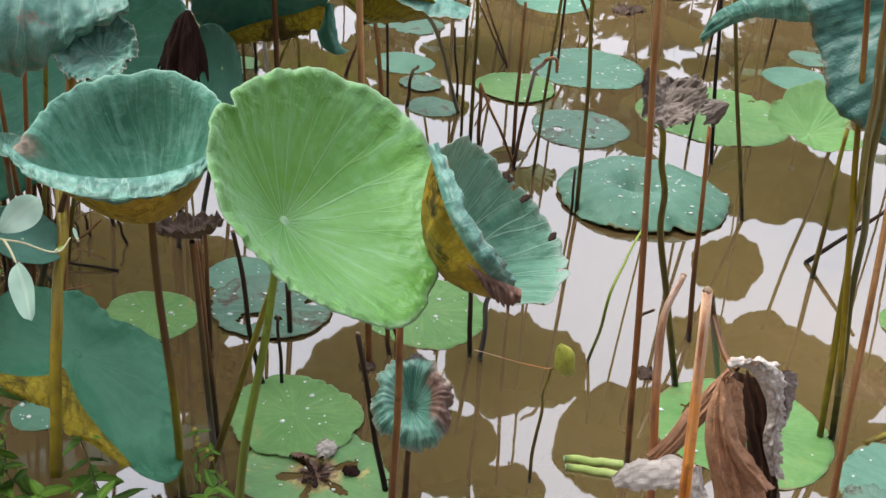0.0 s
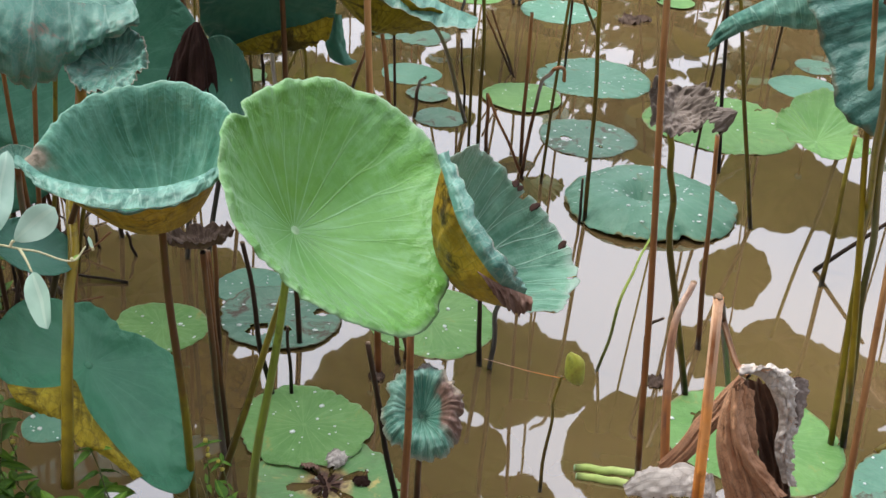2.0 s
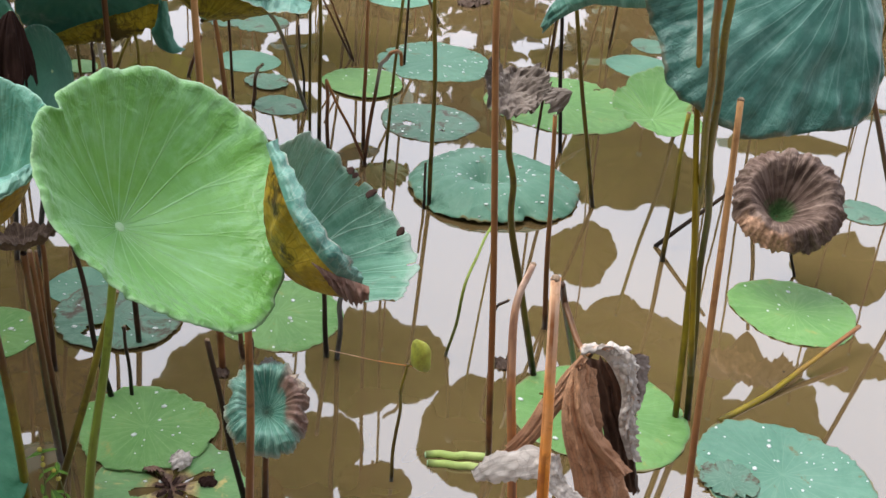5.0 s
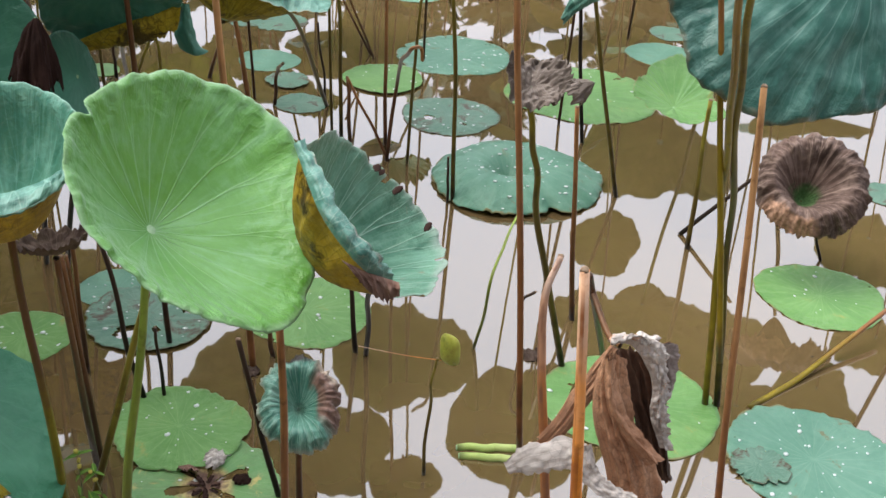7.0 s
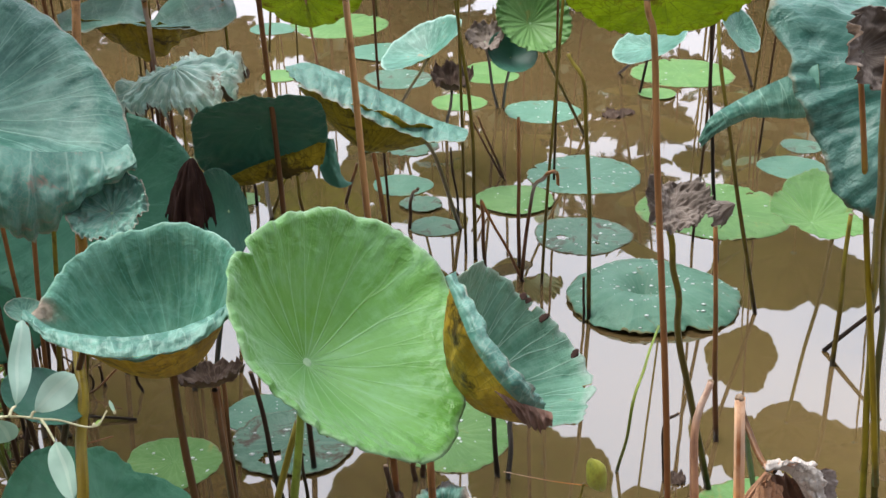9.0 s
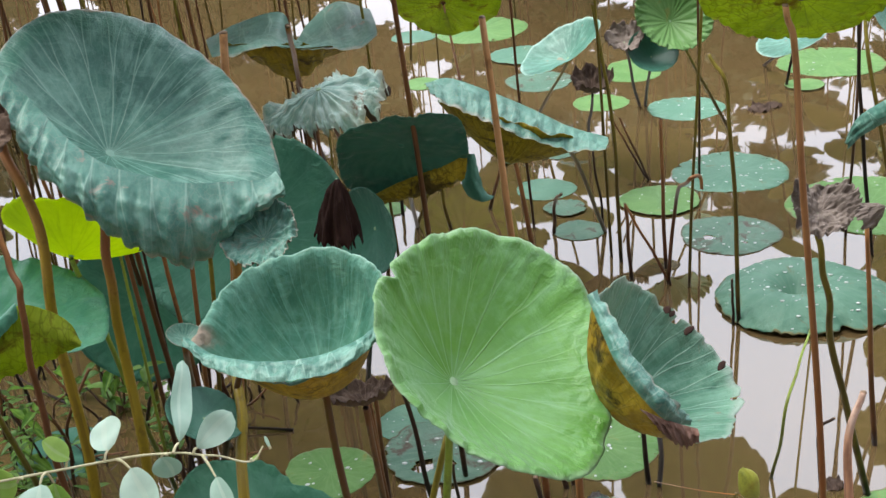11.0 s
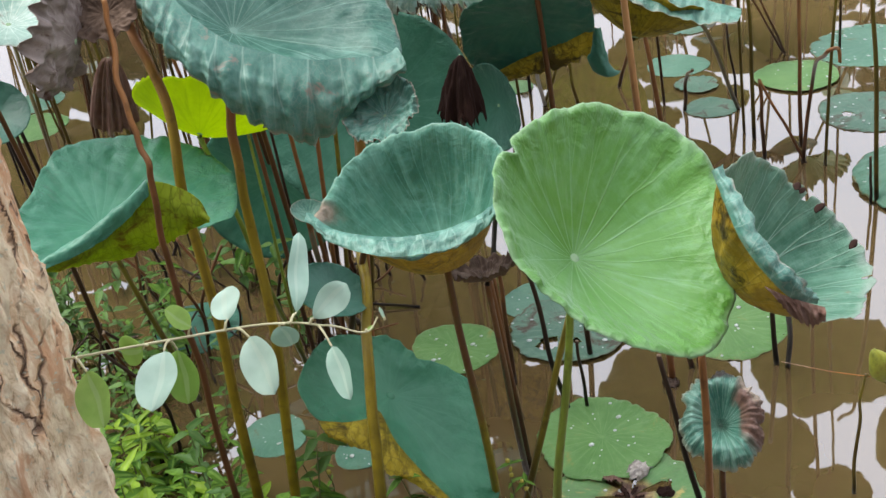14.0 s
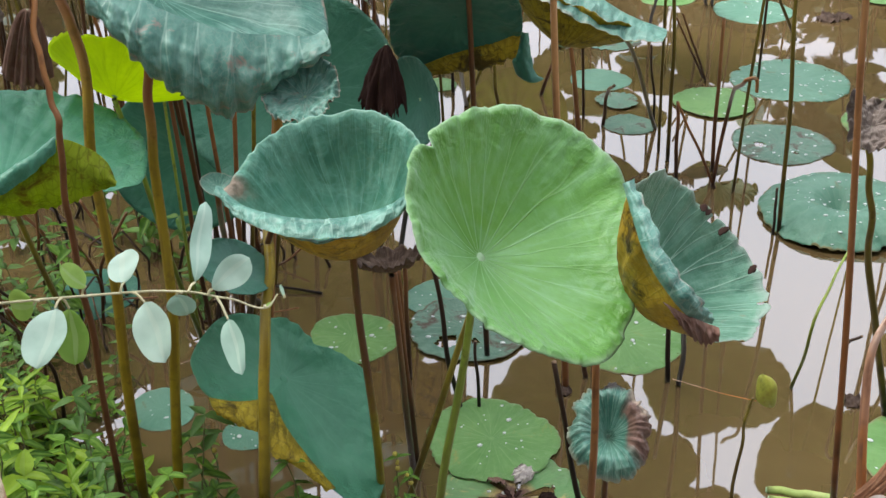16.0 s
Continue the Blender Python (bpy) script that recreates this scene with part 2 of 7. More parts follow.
def stem_mat(name, low, high, spot, rough=0.45, stops=(0.3, 0.8), foot=0.35, groove=0.5):
    """Stalk: UV u runs round it, v from the foot to the tip; the foot is stained by the water."""
    m, n, l, bsdf = node_mat(name)
    uv = n.new("ShaderNodeUVMap")
    sep = n.new("ShaderNodeSeparateXYZ")
    l.new(uv.outputs[0], sep.inputs[0])
    geo = n.new("ShaderNodeTexCoord").outputs["Object"]
    f = math_node(n, l, "ADD", sep.outputs[1], math_node(n, l, "MULTIPLY", math_node(n, l, "SUBTRACT", noise_tex(n, l, 9.0, 3.0, vector=geo), 0.5), 0.5))
    wet = tuple(c * foot for c in low)
    col = ramp(n, l, f, [(0.0, wet), (0.12, low), (stops[0], low), (stops[1], high)])
    turn = math_node(n, l, "MULTIPLY", sep.outputs[0], 2 * math.pi)
    ring = n.new("ShaderNodeCombineXYZ")
    l.new(math_node(n, l, "MULTIPLY", math_node(n, l, "COSINE", turn), 3.2), ring.inputs[0])
    l.new(math_node(n, l, "MULTIPLY", math_node(n, l, "SINE", turn), 3.2), ring.inputs[1])
    l.new(math_node(n, l, "MULTIPLY", sep.outputs[1], 2.5), ring.inputs[2])
    streak = noise_tex(n, l, 1.6, 4.0, 0.6, vector=ring.outputs[0])
    col = mix_col(n, l, ramp(n, l, streak, [(0.5, (0, 0, 0)), (0.62, (groove, groove, groove))]), col, spot)
    patch = noise_tex(n, l, 30.0, 5.0, 0.7, vector=geo)
    col = mix_col(n, l, ramp(n, l, patch, [(0.55, (0, 0, 0)), (0.66, (0.55, 0.55, 0.55))]), col, spot)
    dots = noise_tex(n, l, 260.0, 2.0, vector=geo)
    col = mix_col(n, l, ramp(n, l, dots, [(0.63, (0, 0, 0)), (0.7, (0.22, 0.22, 0.22))]), col, spot)
    l.new(col, bsdf.inputs["Base Color"])
    bsdf.inputs["Roughness"].default_value = rough
    bsdf.inputs["Specular IOR Level"].default_value = 0.22
    bump(n, l, bsdf, math_node(n, l, "ADD", math_node(n, l, "MULTIPLY", streak, 2.0), math_node(n, l, "MULTIPLY", patch, 0.5)), 0.6, 0.004)
    return m


TIP = plain_mat("broken_stalk_end", (0.1, 0.065, 0.04), (0.3, 0.2, 0.12), 200.0)
S_TAN = stem_mat("stalk_tan", (0.22, 0.085, 0.028), (0.52, 0.28, 0.12), (0.17, 0.075, 0.03), stops=(0.2, 0.8), foot=0.3, rough=0.35)
PAPER = leaf_mat("leaf_papery_grey", (0.3, 0.26, 0.23), (0.7, 0.64, 0.59), (0.66, 0.6, 0.55), blotch=(0.1, 0.07, 0.05), blotch_amount=0.08, rough=0.9, vein_gain=0.4, dust=(0.72, 0.66, 0.6), dust_amount=0.5, net=(60.0, (0.2, 0.16, 0.13), 0.5))
PAD_SICK = leaf_mat("pad_yellowing", (0.08, 0.21, 0.065), (0.15, 0.3, 0.1), (0.26, 0.42, 0.18), blotch=(0.45, 0.36, 0.12), blotch_amount=0.1, edge=(0.2, 0.19, 0.08), edge_start=0.985, vein_gain=0.35, sheen=0.05, dust=(0.1, 0.12, 0.05), dust_amount=0.2, scorch=((0.0, 1.0, -0.36, (0.5, 0.4, 0.15)), (0.0, 1.0, -0.26, (0.16, 0.08, 0.05)), (0.3, 0.05, 0.5, (0.45, 0.36, 0.14))))
TEAL_TOP = leaf_mat("leaf_teal", (0.014, 0.105, 0.066), (0.06, 0.215, 0.145), (0.23, 0.42, 0.33), blotch=(0.28, 0.22, 0.15), blotch_amount=0.02, edge=(0.32, 0.5, 0.43), edge_start=0.93, sheen=0.12, dust=(0.17, 0.37, 0.285), dust_amount=0.7, rough=0.42, fade=1.2, vein_gain=0.4, spec=0.45, streak=0.85)
TEAL_BOWL = leaf_mat("leaf_teal_thin", (0.016, 0.115, 0.074), (0.065, 0.235, 0.162), (0.26, 0.46, 0.36), edge=(0.2, 0.37, 0.29), edge_start=0.965, sheen=0.12, dust=(0.2, 0.42, 0.325), dust_amount=0.6, rough=0.45, fade=0.9, vein_gain=0.35, spec=0.35, streak=0.55, net=(45.0, (0.24, 0.42, 0.35), 0.2), through=((0.9, 0.8, 0.25), 0.12), scorch=((0.49, 0.03, 0.9, (0.3, 0.24, 0.18)),))
TEAL_WORN = leaf_mat("leaf_teal_worn", (0.012, 0.09, 0.058), (0.05, 0.18, 0.125), (0.36, 0.5, 0.39), blotch=(0.2, 0.11, 0.06), blotch_amount=0.18, edge=(0.2, 0.2, 0.15), edge_start=0.95, sheen=0.12, vein_gain=1.0, dust=(0.15, 0.32, 0.235), dust_amount=0.65, rough=0.42, spec=0.45, net=(120.0, (0.3, 0.44, 0.34), 0.35), streak=0.6)
TEAL_CUP = leaf_mat("leaf_teal_worn_thin", (0.03, 0.135, 0.08), (0.12, 0.29, 0.19), (0.4, 0.54, 0.43), blotch=(0.28, 0.2, 0.12), blotch_amount=0.03, edge=(0.26, 0.36, 0.29), edge_start=0.95, sheen=0.1, vein_gain=1.0, dust=(0.19, 0.36, 0.26), dust_amount=0.5, rough=0.45, spec=0.35, net=(100.0, (0.3, 0.44, 0.33), 0.32), streak=0.7, fade=0.4, through=((0.9, 0.75, 0.25), 0.06))
TEAL_BIG = leaf_mat("leaf_teal_big", (0.012, 0.085, 0.06), (0.07, 0.215, 0.16), (0.36, 0.5, 0.41), edge=(0.28, 0.24, 0.17), edge_start=0.985, sheen=0.12, vein_gain=0.65, dust=(0.18, 0.36, 0.285), dust_amount=0.7, rough=0.45, streak=0.8, net=(80.0, (0.25, 0.4, 0.32), 0.18))
TEAL_DEEP = leaf_mat("leaf_teal_deep", (0.01, 0.075, 0.055), (0.035, 0.135, 0.1), (0.3, 0.45, 0.38), edge=(0.12, 0.14, 0.09), edge_start=0.98, sheen=0.08, vein_gain=0.3, dust=(0.13, 0.27, 0.22), dust_amount=0.4, rough=0.4, fade=0.9, streak=0.75)
TEAL_PALE = leaf_mat("leaf_teal_pale", (0.13, 0.28, 0.22), (0.34, 0.5, 0.43), (0.55, 0.65, 0.57), blotch=(0.2, 0.13, 0.07), blotch_amount=0.06, edge=(0.36, 0.4, 0.32), edge_start=0.9, sheen=0.3, vein_gain=0.6, dust=(0.62, 0.72, 0.65), dust_amount=0.8, net=(110.0, (0.5, 0.6, 0.52), 0.3), spec=0.5)
TEAL_CURL = leaf_mat("leaf_teal_curl", (0.022, 0.11, 0.08), (0.09, 0.245, 0.19), (0.38, 0.48, 0.4), blotch=(0.26, 0.2, 0.16), blotch_amount=0.06, edge=(0.34, 0.3, 0.24), edge_start=0.95, sheen=0.12, vein_gain=0.4, dust=(0.2, 0.36, 0.29), dust_amount=0.55, rough=0.5, net=(90.0, (0.3, 0.31, 0.26), 0.3), streak=0.5)
DEAD_RED = leaf_mat("leaf_dead_reddish", (0.08, 0.035, 0.022), (0.26, 0.14, 0.1), (0.4, 0.3, 0.24), rough=0.85, vein_gain=0.3, dust=(0.36, 0.27, 0.22), dust_amount=0.4)
UNDER_OLIVE = leaf_mat("underside_olive", (0.12, 0.09, 0.006), (0.42, 0.31, 0.02), (0.32, 0.28, 0.04), blotch=(0.07, 0.05, 0.01), blotch_amount=0.42, vein_gain=0.7, rough=0.55, spec=0.15, dust=(0.5, 0.4, 0.04), dust_amount=0.45, net=(55.0, (0.06, 0.045, 0.008), 0.7), streak=0.6)
# yellow-green brightened for sun passing through; some leaves wear it on both faces
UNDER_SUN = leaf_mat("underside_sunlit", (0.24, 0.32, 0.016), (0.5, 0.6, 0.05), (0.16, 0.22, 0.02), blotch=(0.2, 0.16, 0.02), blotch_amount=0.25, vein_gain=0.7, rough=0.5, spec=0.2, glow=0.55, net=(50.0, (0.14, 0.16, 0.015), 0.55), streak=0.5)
# darker copy of the teal: for leaves in shade, part of that shade is in this colour
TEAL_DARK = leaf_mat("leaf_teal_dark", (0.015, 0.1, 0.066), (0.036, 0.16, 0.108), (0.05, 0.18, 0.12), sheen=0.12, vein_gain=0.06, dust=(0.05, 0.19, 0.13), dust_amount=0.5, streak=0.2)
# lighter copy of the dark teal, for leaves that catch more light
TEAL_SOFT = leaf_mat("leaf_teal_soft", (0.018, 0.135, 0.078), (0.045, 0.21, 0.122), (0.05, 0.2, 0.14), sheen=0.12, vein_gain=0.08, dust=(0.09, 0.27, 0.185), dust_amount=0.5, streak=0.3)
TEAL_PLAIN = leaf_mat("leaf_teal_plain", (0.022, 0.15, 0.076), (0.058, 0.235, 0.128), (0.08, 0.27, 0.17), sheen=0.06, vein_gain=0.1, dust=(0.075, 0.26, 0.15), dust_amount=0.4, streak=0.3, spec=0.4)
GREEN_TOP = leaf_mat("leaf_bright_green", (0.075, 0.245, 0.025), (0.13, 0.34, 0.055), (0.28, 0.5, 0.2), edge=(0.22, 0.4, 0.18), edge_start=0.955, vein_gain=0.65, sheen=0.4, dust=(0.19, 0.4, 0.185), dust_amount=0.5, rough=0.36, fade=1.1, streak=0.6, spec=0.7, through=(None, 0.2))
PAD_TEAL = leaf_mat("pad_teal", (0.06, 0.18, 0.115), (0.13, 0.27, 0.19), (0.19, 0.34, 0.23), blotch=(0.13, 0.13, 0.06), blotch_amount=0.06, edge=(0.17, 0.15, 0.06), edge_start=0.985, vein_gain=0.3, sheen=0.05, dust=(0.15, 0.29, 0.2), dust_amount=0.45, spec=0.35)
PAD_GREEN = leaf_mat("pad_green", (0.075, 0.2, 0.045), (0.14, 0.28, 0.08), (0.24, 0.4, 0.16), blotch=(0.22, 0.26, 0.07), blotch_amount=0.05, edge=(0.18, 0.17, 0.07), edge_start=0.985, vein_gain=0.3, sheen=0.05, dust=(0.19, 0.35, 0.13), dust_amount=0.4, spec=0.35)
PAD_ROT = leaf_mat("pad_rotting", (0.05, 0.14, 0.09), (0.12, 0.22, 0.155), (0.22, 0.32, 0.23), blotch=(0.07, 0.05, 0.03), blotch_amount=0.35, edge=(0.09, 0.07, 0.035), edge_start=0.95, vein_gain=0.35, sheen=0.05, dust=(0.18, 0.28, 0.21), dust_amount=0.5, spec=0.35)
DEAD_DARK = leaf_mat("leaf_dead_dark", (0.012, 0.006, 0.005), (0.045, 0.022, 0.018), (0.07, 0.04, 0.03), rough=0.8, vein_gain=0.5, spec=0.1)
DEAD = leaf_mat("leaf_dead_brown", (0.022, 0.013, 0.009), (0.1, 0.065, 0.048), (0.28, 0.22, 0.18), rough=0.85, vein_gain=0.3, dust=(0.2, 0.15, 0.12), dust_amount=0.5, spec=0.2)
DEAD_CUP = leaf_mat("leaf_dead_cup", (0.03, 0.018, 0.014), (0.16, 0.105, 0.085), (0.3, 0.23, 0.19), rough=0.85, vein_gain=0.35, dust=(0.3, 0.22, 0.18), dust_amount=0.6, spec=0.2, streak=0.7, scorch=((0.0, 1.0, -0.2, (0.1, 0.2, 0.07)), (0.72, 0.09, 0.75, (0.5, 0.3, 0.2))))
TEAL_TORN = leaf_mat("leaf_teal_torn", (0.015, 0.1, 0.07), (0.08, 0.24, 0.175), (0.5, 0.62, 0.52), edge=(0.3, 0.33, 0.25), edge_start=0.9, sheen=0.1, vein_gain=0.7, dust=(0.26, 0.42, 0.34), dust_amount=0.6, rough=0.5, veins=33, fade=0.3, streak=0.9, scorch=((0.02, 0.15, 0.42, (0.2, 0.11, 0.08)), (0.26, 0.06, 0.8, (0.03, 0.02, 0.015)), (0.12, 0.05, 0.75, (0.5, 0.4, 0.3)), (0.0, 1.0, -0.1, (0.03, 0.1, 0.06))))
DEAD_MAUVE = leaf_mat("leaf_dead_mauve", (0.11, 0.08, 0.068), (0.36, 0.3, 0.27), (0.36, 0.3, 0.28), blotch=(0.09, 0.05, 0.035), blotch_amount=0.25, rough=0.9, vein_gain=0.3, dust=(0.36, 0.32, 0.3), dust_amount=0.5, spec=0.2)
DEAD_GREY = leaf_mat("leaf_dead_grey", (0.06, 0.045, 0.035), (0.25, 0.2, 0.17), (0.38, 0.33, 0.29), rough=0.9, vein_gain=0.4, dust=(0.36, 0.31, 0.27), dust_amount=0.5)
UNDER_GOLD = leaf_mat("underside_ochre", (0.3, 0.165, 0.014), (0.68, 0.43, 0.05), (0.16, 0.1, 0.015), blotch=(0.08, 0.045, 0.015), blotch_amount=0.4, vein_gain=0.8, rough=0.42, spec=0.25, dust=(0.72, 0.48, 0.05), dust_amount=0.45, through=(None, 0.35), net=(48.0, (0.1, 0.055, 0.012), 0.75), streak=0.6)
UNDER_GREEN = leaf_mat("underside_green", (0.2, 0.24, 0.025), (0.38, 0.42, 0.06), (0.14, 0.18, 0.02), vein_gain=0.5, rough=0.5)
# these two are coloured extra bright for daylight passing through the blade
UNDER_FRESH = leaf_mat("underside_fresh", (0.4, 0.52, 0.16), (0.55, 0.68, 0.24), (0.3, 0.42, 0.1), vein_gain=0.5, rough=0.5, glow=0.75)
LIME_LIT_THROUGH = leaf_mat("lime_lit_through", (0.48, 0.62, 0.02), (0.68, 0.8, 0.05), (0.32, 0.45, 0.03), vein_gain=0.4, rough=0.6, glow=0.8)
UNDER_DEAD = leaf_mat("underside_dead", (0.05, 0.03, 0.02), (0.14, 0.09, 0.06), (0.2, 0.14, 0.1), rough=0.9)
S_GREEN = stem_mat("stalk_green", (0.15, 0.19, 0.025), (0.28, 0.38, 0.06), (0.12, 0.13, 0.03), rough=0.35)
S_OLIVE = stem_mat("stalk_olive", (0.11, 0.08, 0.014), (0.23, 0.19, 0.028), (0.055, 0.035, 0.012), foot=0.15, rough=0.35)
S_YELLOW = stem_mat("stalk_yellow_brown", (0.25, 0.185, 0.014), (0.27, 0.115, 0.045), (0.1, 0.06, 0.012), rough=0.3, stops=(0.6, 0.85), foot=0.4)
S_TWO = stem_mat("stalk_olive_and_brown", (0.22, 0.18, 0.012), (0.13, 0.06, 0.024), (0.1, 0.07, 0.012), rough=0.35, stops=(0.4, 0.62), foot=0.4)
S_AMBER = stem_mat("stalk_amber_and_brown", (0.27, 0.19, 0.016), (0.26, 0.12, 0.05), (0.1, 0.06, 0.012), rough=0.33, stops=(0.4, 0.65), foot=0.4)
S_BROWN = stem_mat("stalk_brown", (0.06, 0.03, 0.014), (0.19, 0.085, 0.034), (0.04, 0.022, 0.012), foot=0.2, rough=0.35)
S_RED = stem_mat("stalk_red_brown", (0.11, 0.045, 0.018), (0.3, 0.135, 0.048), (0.1, 0.045, 0.02), foot=0.2, rough=0.35)
S_DARK = stem_mat("stalk_dark", (0.014, 0.009, 0.006), (0.045, 0.025, 0.015), (0.03, 0.02, 0.015))
S_DRY = stem_mat("stalk_dry_orange", (0.85, 0.3, 0.035), (0.7, 0.48, 0.34), (0.3, 0.09, 0.02), rough=0.45, stops=(0.7, 1.0), foot=1.0, groove=0.9)
S_FRESH = stem_mat("stalk_fresh", (0.33, 0.42, 0.12), (0.42, 0.5, 0.18), (0.25, 0.35, 0.1))
S_PALE = stem_mat("stalk_dry_pale", (0.5, 0.2, 0.06), (0.5, 0.35, 0.27), (0.22, 0.11, 0.07), rough=0.65, stops=(0.4, 0.8), foot=1.0, groove=0.8)

# ---------------------------------------------------------------- water and bank


def water_mat():
    m, n, l, bsdf = node_mat("muddy_water")
    geo = n.new("ShaderNodeTexCoord").outputs["Object"]
    f = noise_tex(n, l, 1.3, 4.0, vector=geo)
    l.new(ramp(n, l, f, [(0.3, (0.1, 0.066, 0.028)), (0.7, (0.128, 0.086, 0.038))]), bsdf.inputs["Base Color"])
    bsdf.inputs["Roughness"].default_value = 0.02
    bsdf.inputs["IOR"].default_value = 2.4
    bump(n, l, bsdf, noise_tex(n, l, 5.0, 2.0, vector=geo), 0.012, 0.02)
    return m


def link_mesh(name, bm, mats, parent=None, smooth=True):
    me = bpy.data.meshes.new(name)
    bm.normal_update()
    bm.to_mesh(me)
    bm.free()
    for mt in mats:
        me.materials.append(mt)
    if smooth:
        me.polygons.foreach_set("use_smooth", [True] * len(me.polygons))
    ob = new(name, me)
    if parent:
        ob.parent = parent
    return ob


def part(name, bm, mats, parent, label=""):
    ob = link_mesh(name, bm, mats if isinstance(mats, (list, tuple)) else [mats], parent)
    if label:
        tagged(ob, label)
    return ob


bm = bmesh.new()
bmesh.ops.create_grid(bm, x_segments=2, y_segments=2, size=400)
water = tagged(link_mesh("water", bm, [water_mat()]), "still muddy brown pond water reflecting a pale sky", "water", kind="structure")


def shore(x):
    """The bank's edge: how far out from the camera it lies."""
    t = min(max((-0.35 - x) / 1.3, 0), 1)
    return 1.15 + 1.25 * t * t * (3 - 2 * t) + 0.08 * noise.noise((x * 1.7, 0, 0))


def ground_z(x, y):
    t = min(max((shore(x) - y) / 1.1 + 0.25, 0), 1)
    return -0.3 + 0.62 * t * t * (3 - 2 * t) + 0.025 * noise.noise((x * 3, y * 3, 0))


xs = [-400, -60, -12] + [-5 + 0.1 * k for k in range(101)] + [12, 60, 400]
ys = [-400, -60, -12] + [-4 + 0.1 * k for k in range(86)] + [12, 60, 400]
bm = bmesh.new()
grid = [[bm.verts.new((x, y, ground_z(x, y))) for x in xs] for y in ys]
for a in range(len(ys) - 1):
    for b in range(len(xs) - 1):
        bm.faces.new((grid[a][b], grid[a][b + 1], grid[a + 1][b + 1], grid[a + 1][b]))
SOIL = plain_mat("bank_soil", (0.03, 0.025, 0.015), (0.1, 0.075, 0.045), 14.0, 0.95, 0.8)
tagged(link_mesh("ground", bm, [SOIL]), "damp dark earth bank sloping into the pond", "ground", kind="structure")


# ---------------------------------------------------------------- lotus builders
def unit(v):
    return Vector(v).normalized()


def leaf_surface(R, cup=0.3, power=1.3, hub_off=(0, 0), wave=0.02, waves=9, seed=0, saddle=(), bends=(), ragged=0.0, notch=None, rumple=0.0, nr=18, na=96, holes=(), lobes=(), pleat=(0, 0.0), ring_up=0.0, ring_pow=0.7, lip=0.0, lip_at=0.88, crinkle=0.0, rim=(), funnel=(0.0, 0.3)):
    """The points of a round leaf in its own axes, hub first, ring by ring. cup: depth of the hub under the rim, in radii; saddle: (order, phase, height);
    bends: (direction, offset, angle, roundness), a roll of what lies past a line, all in radii and degrees; rim: (angle, radius), the outline's lobes; funnel: (depth, radius) of a sunken hub."""
    rows = []
    outline = np.ones(na)
    if rim:
        deg = np.array([a for a, _ in rim], float)
        rad = np.array([q for _, q in rim], float)
        outline = np.interp(np.arange(na) * 360 / na, deg, rad, period=360)
        for _ in range(3):
            outline = 0.5 * outline + 0.25 * (np.roll(outline, 1 + na // 120) + np.roll(outline, -1 - na // 120))
    for i in range(nr + 1):
        s = (i / nr) ** 0.85
        ring = []
        for j in range(na):
            a = 2 * math.pi * j / na
            ca, sa = math.cos(a), math.sin(a)
            edge = outline[j] + (0.006 if rim else 0.03) * noise.noise((ca * 1.5 + seed * 3.1, sa * 1.5, seed))
            for order, phase, amount in lobes:
                edge += amount * math.cos(order * (a - radians(phase)))
            rim = 0.0
            if ragged:
                rim -= ragged * max(0, noise.noise((ca * 5 + seed, sa * 5, 7.7 + seed))) + 0.4 * ragged * abs(noise.noise((ca * 17 + seed, sa * 17, 3.3)))
            if notch:
                d = (a - radians(notch[0]) + math.pi) % (2 * math.pi) - math.pi
                rim -= notch[1] * math.exp(-((d / notch[2]) ** 2))
            edge += rim * s**5
            x, y = hub_off[0] * (1 - s) + ca * edge * s, hub_off[1] * (1 - s) + sa * edge * s
            z = -cup * (1 - s**power) - funnel[0] * math.exp(-((s / funnel[1]) ** 2))
            z += ring_up * math.sin(math.pi * s**ring_pow) ** 1.5 if ring_up else 0.0
            z -= lip * max(0.0, (s - lip_at) / (1 - lip_at)) ** 1.6
            for order, phase, height in saddle:
                z += height * s**2 * math.cos(order * (a - radians(phase)))
            z += wave * s**5 * (0.45 * math.sin(waves * a + 5.0 * noise.noise((ca * 1.6, sa * 1.6, seed + 5))) + 1.3 * noise.noise((ca * 3, sa * 3, seed + 9)) + 0.9 * noise.noise((ca * 9, sa * 9, seed + 3)))
            if pleat[0]:
                z += pleat[1] * s * (0.5 + 0.8 * abs(noise.noise((ca * 3, sa * 3, seed + 4)))) * math.cos(pleat[0] * a + 7.0 * noise.noise((ca * 1.2, sa * 1.2, seed)))
            if crinkle:
                band = max(0.0, (s - 0.55) / 0.45) ** 1.5
                z += crinkle * band * (1.2 * noise.noise((ca * 11 + seed, sa * 11, s * 5)) + 0.9 * noise.noise((ca * 24, sa * 24 + seed, s * 12)))
                x, y = x * (1 + 0.5 * crinkle * band * noise.noise((ca * 16, sa * 16, seed + 6))), y * (1 + 0.5 * crinkle * band * noise.noise((ca * 16, sa * 16, seed + 6)))
            if rumple:
                z += rumple * s * (noise.noise((x * 4 + seed, y * 4, seed)) + 0.5 * noise.noise((x * 9 + seed, y * 9, seed + 2)))
            z += 0.0025 * s * math.cos(21 * a) + 0.012 * s**3 * noise.noise((x * 14, y * 14, seed + 1))
            ring.append([x, y, z])
        rows.append(ring)
    pts = np.array(rows, float)
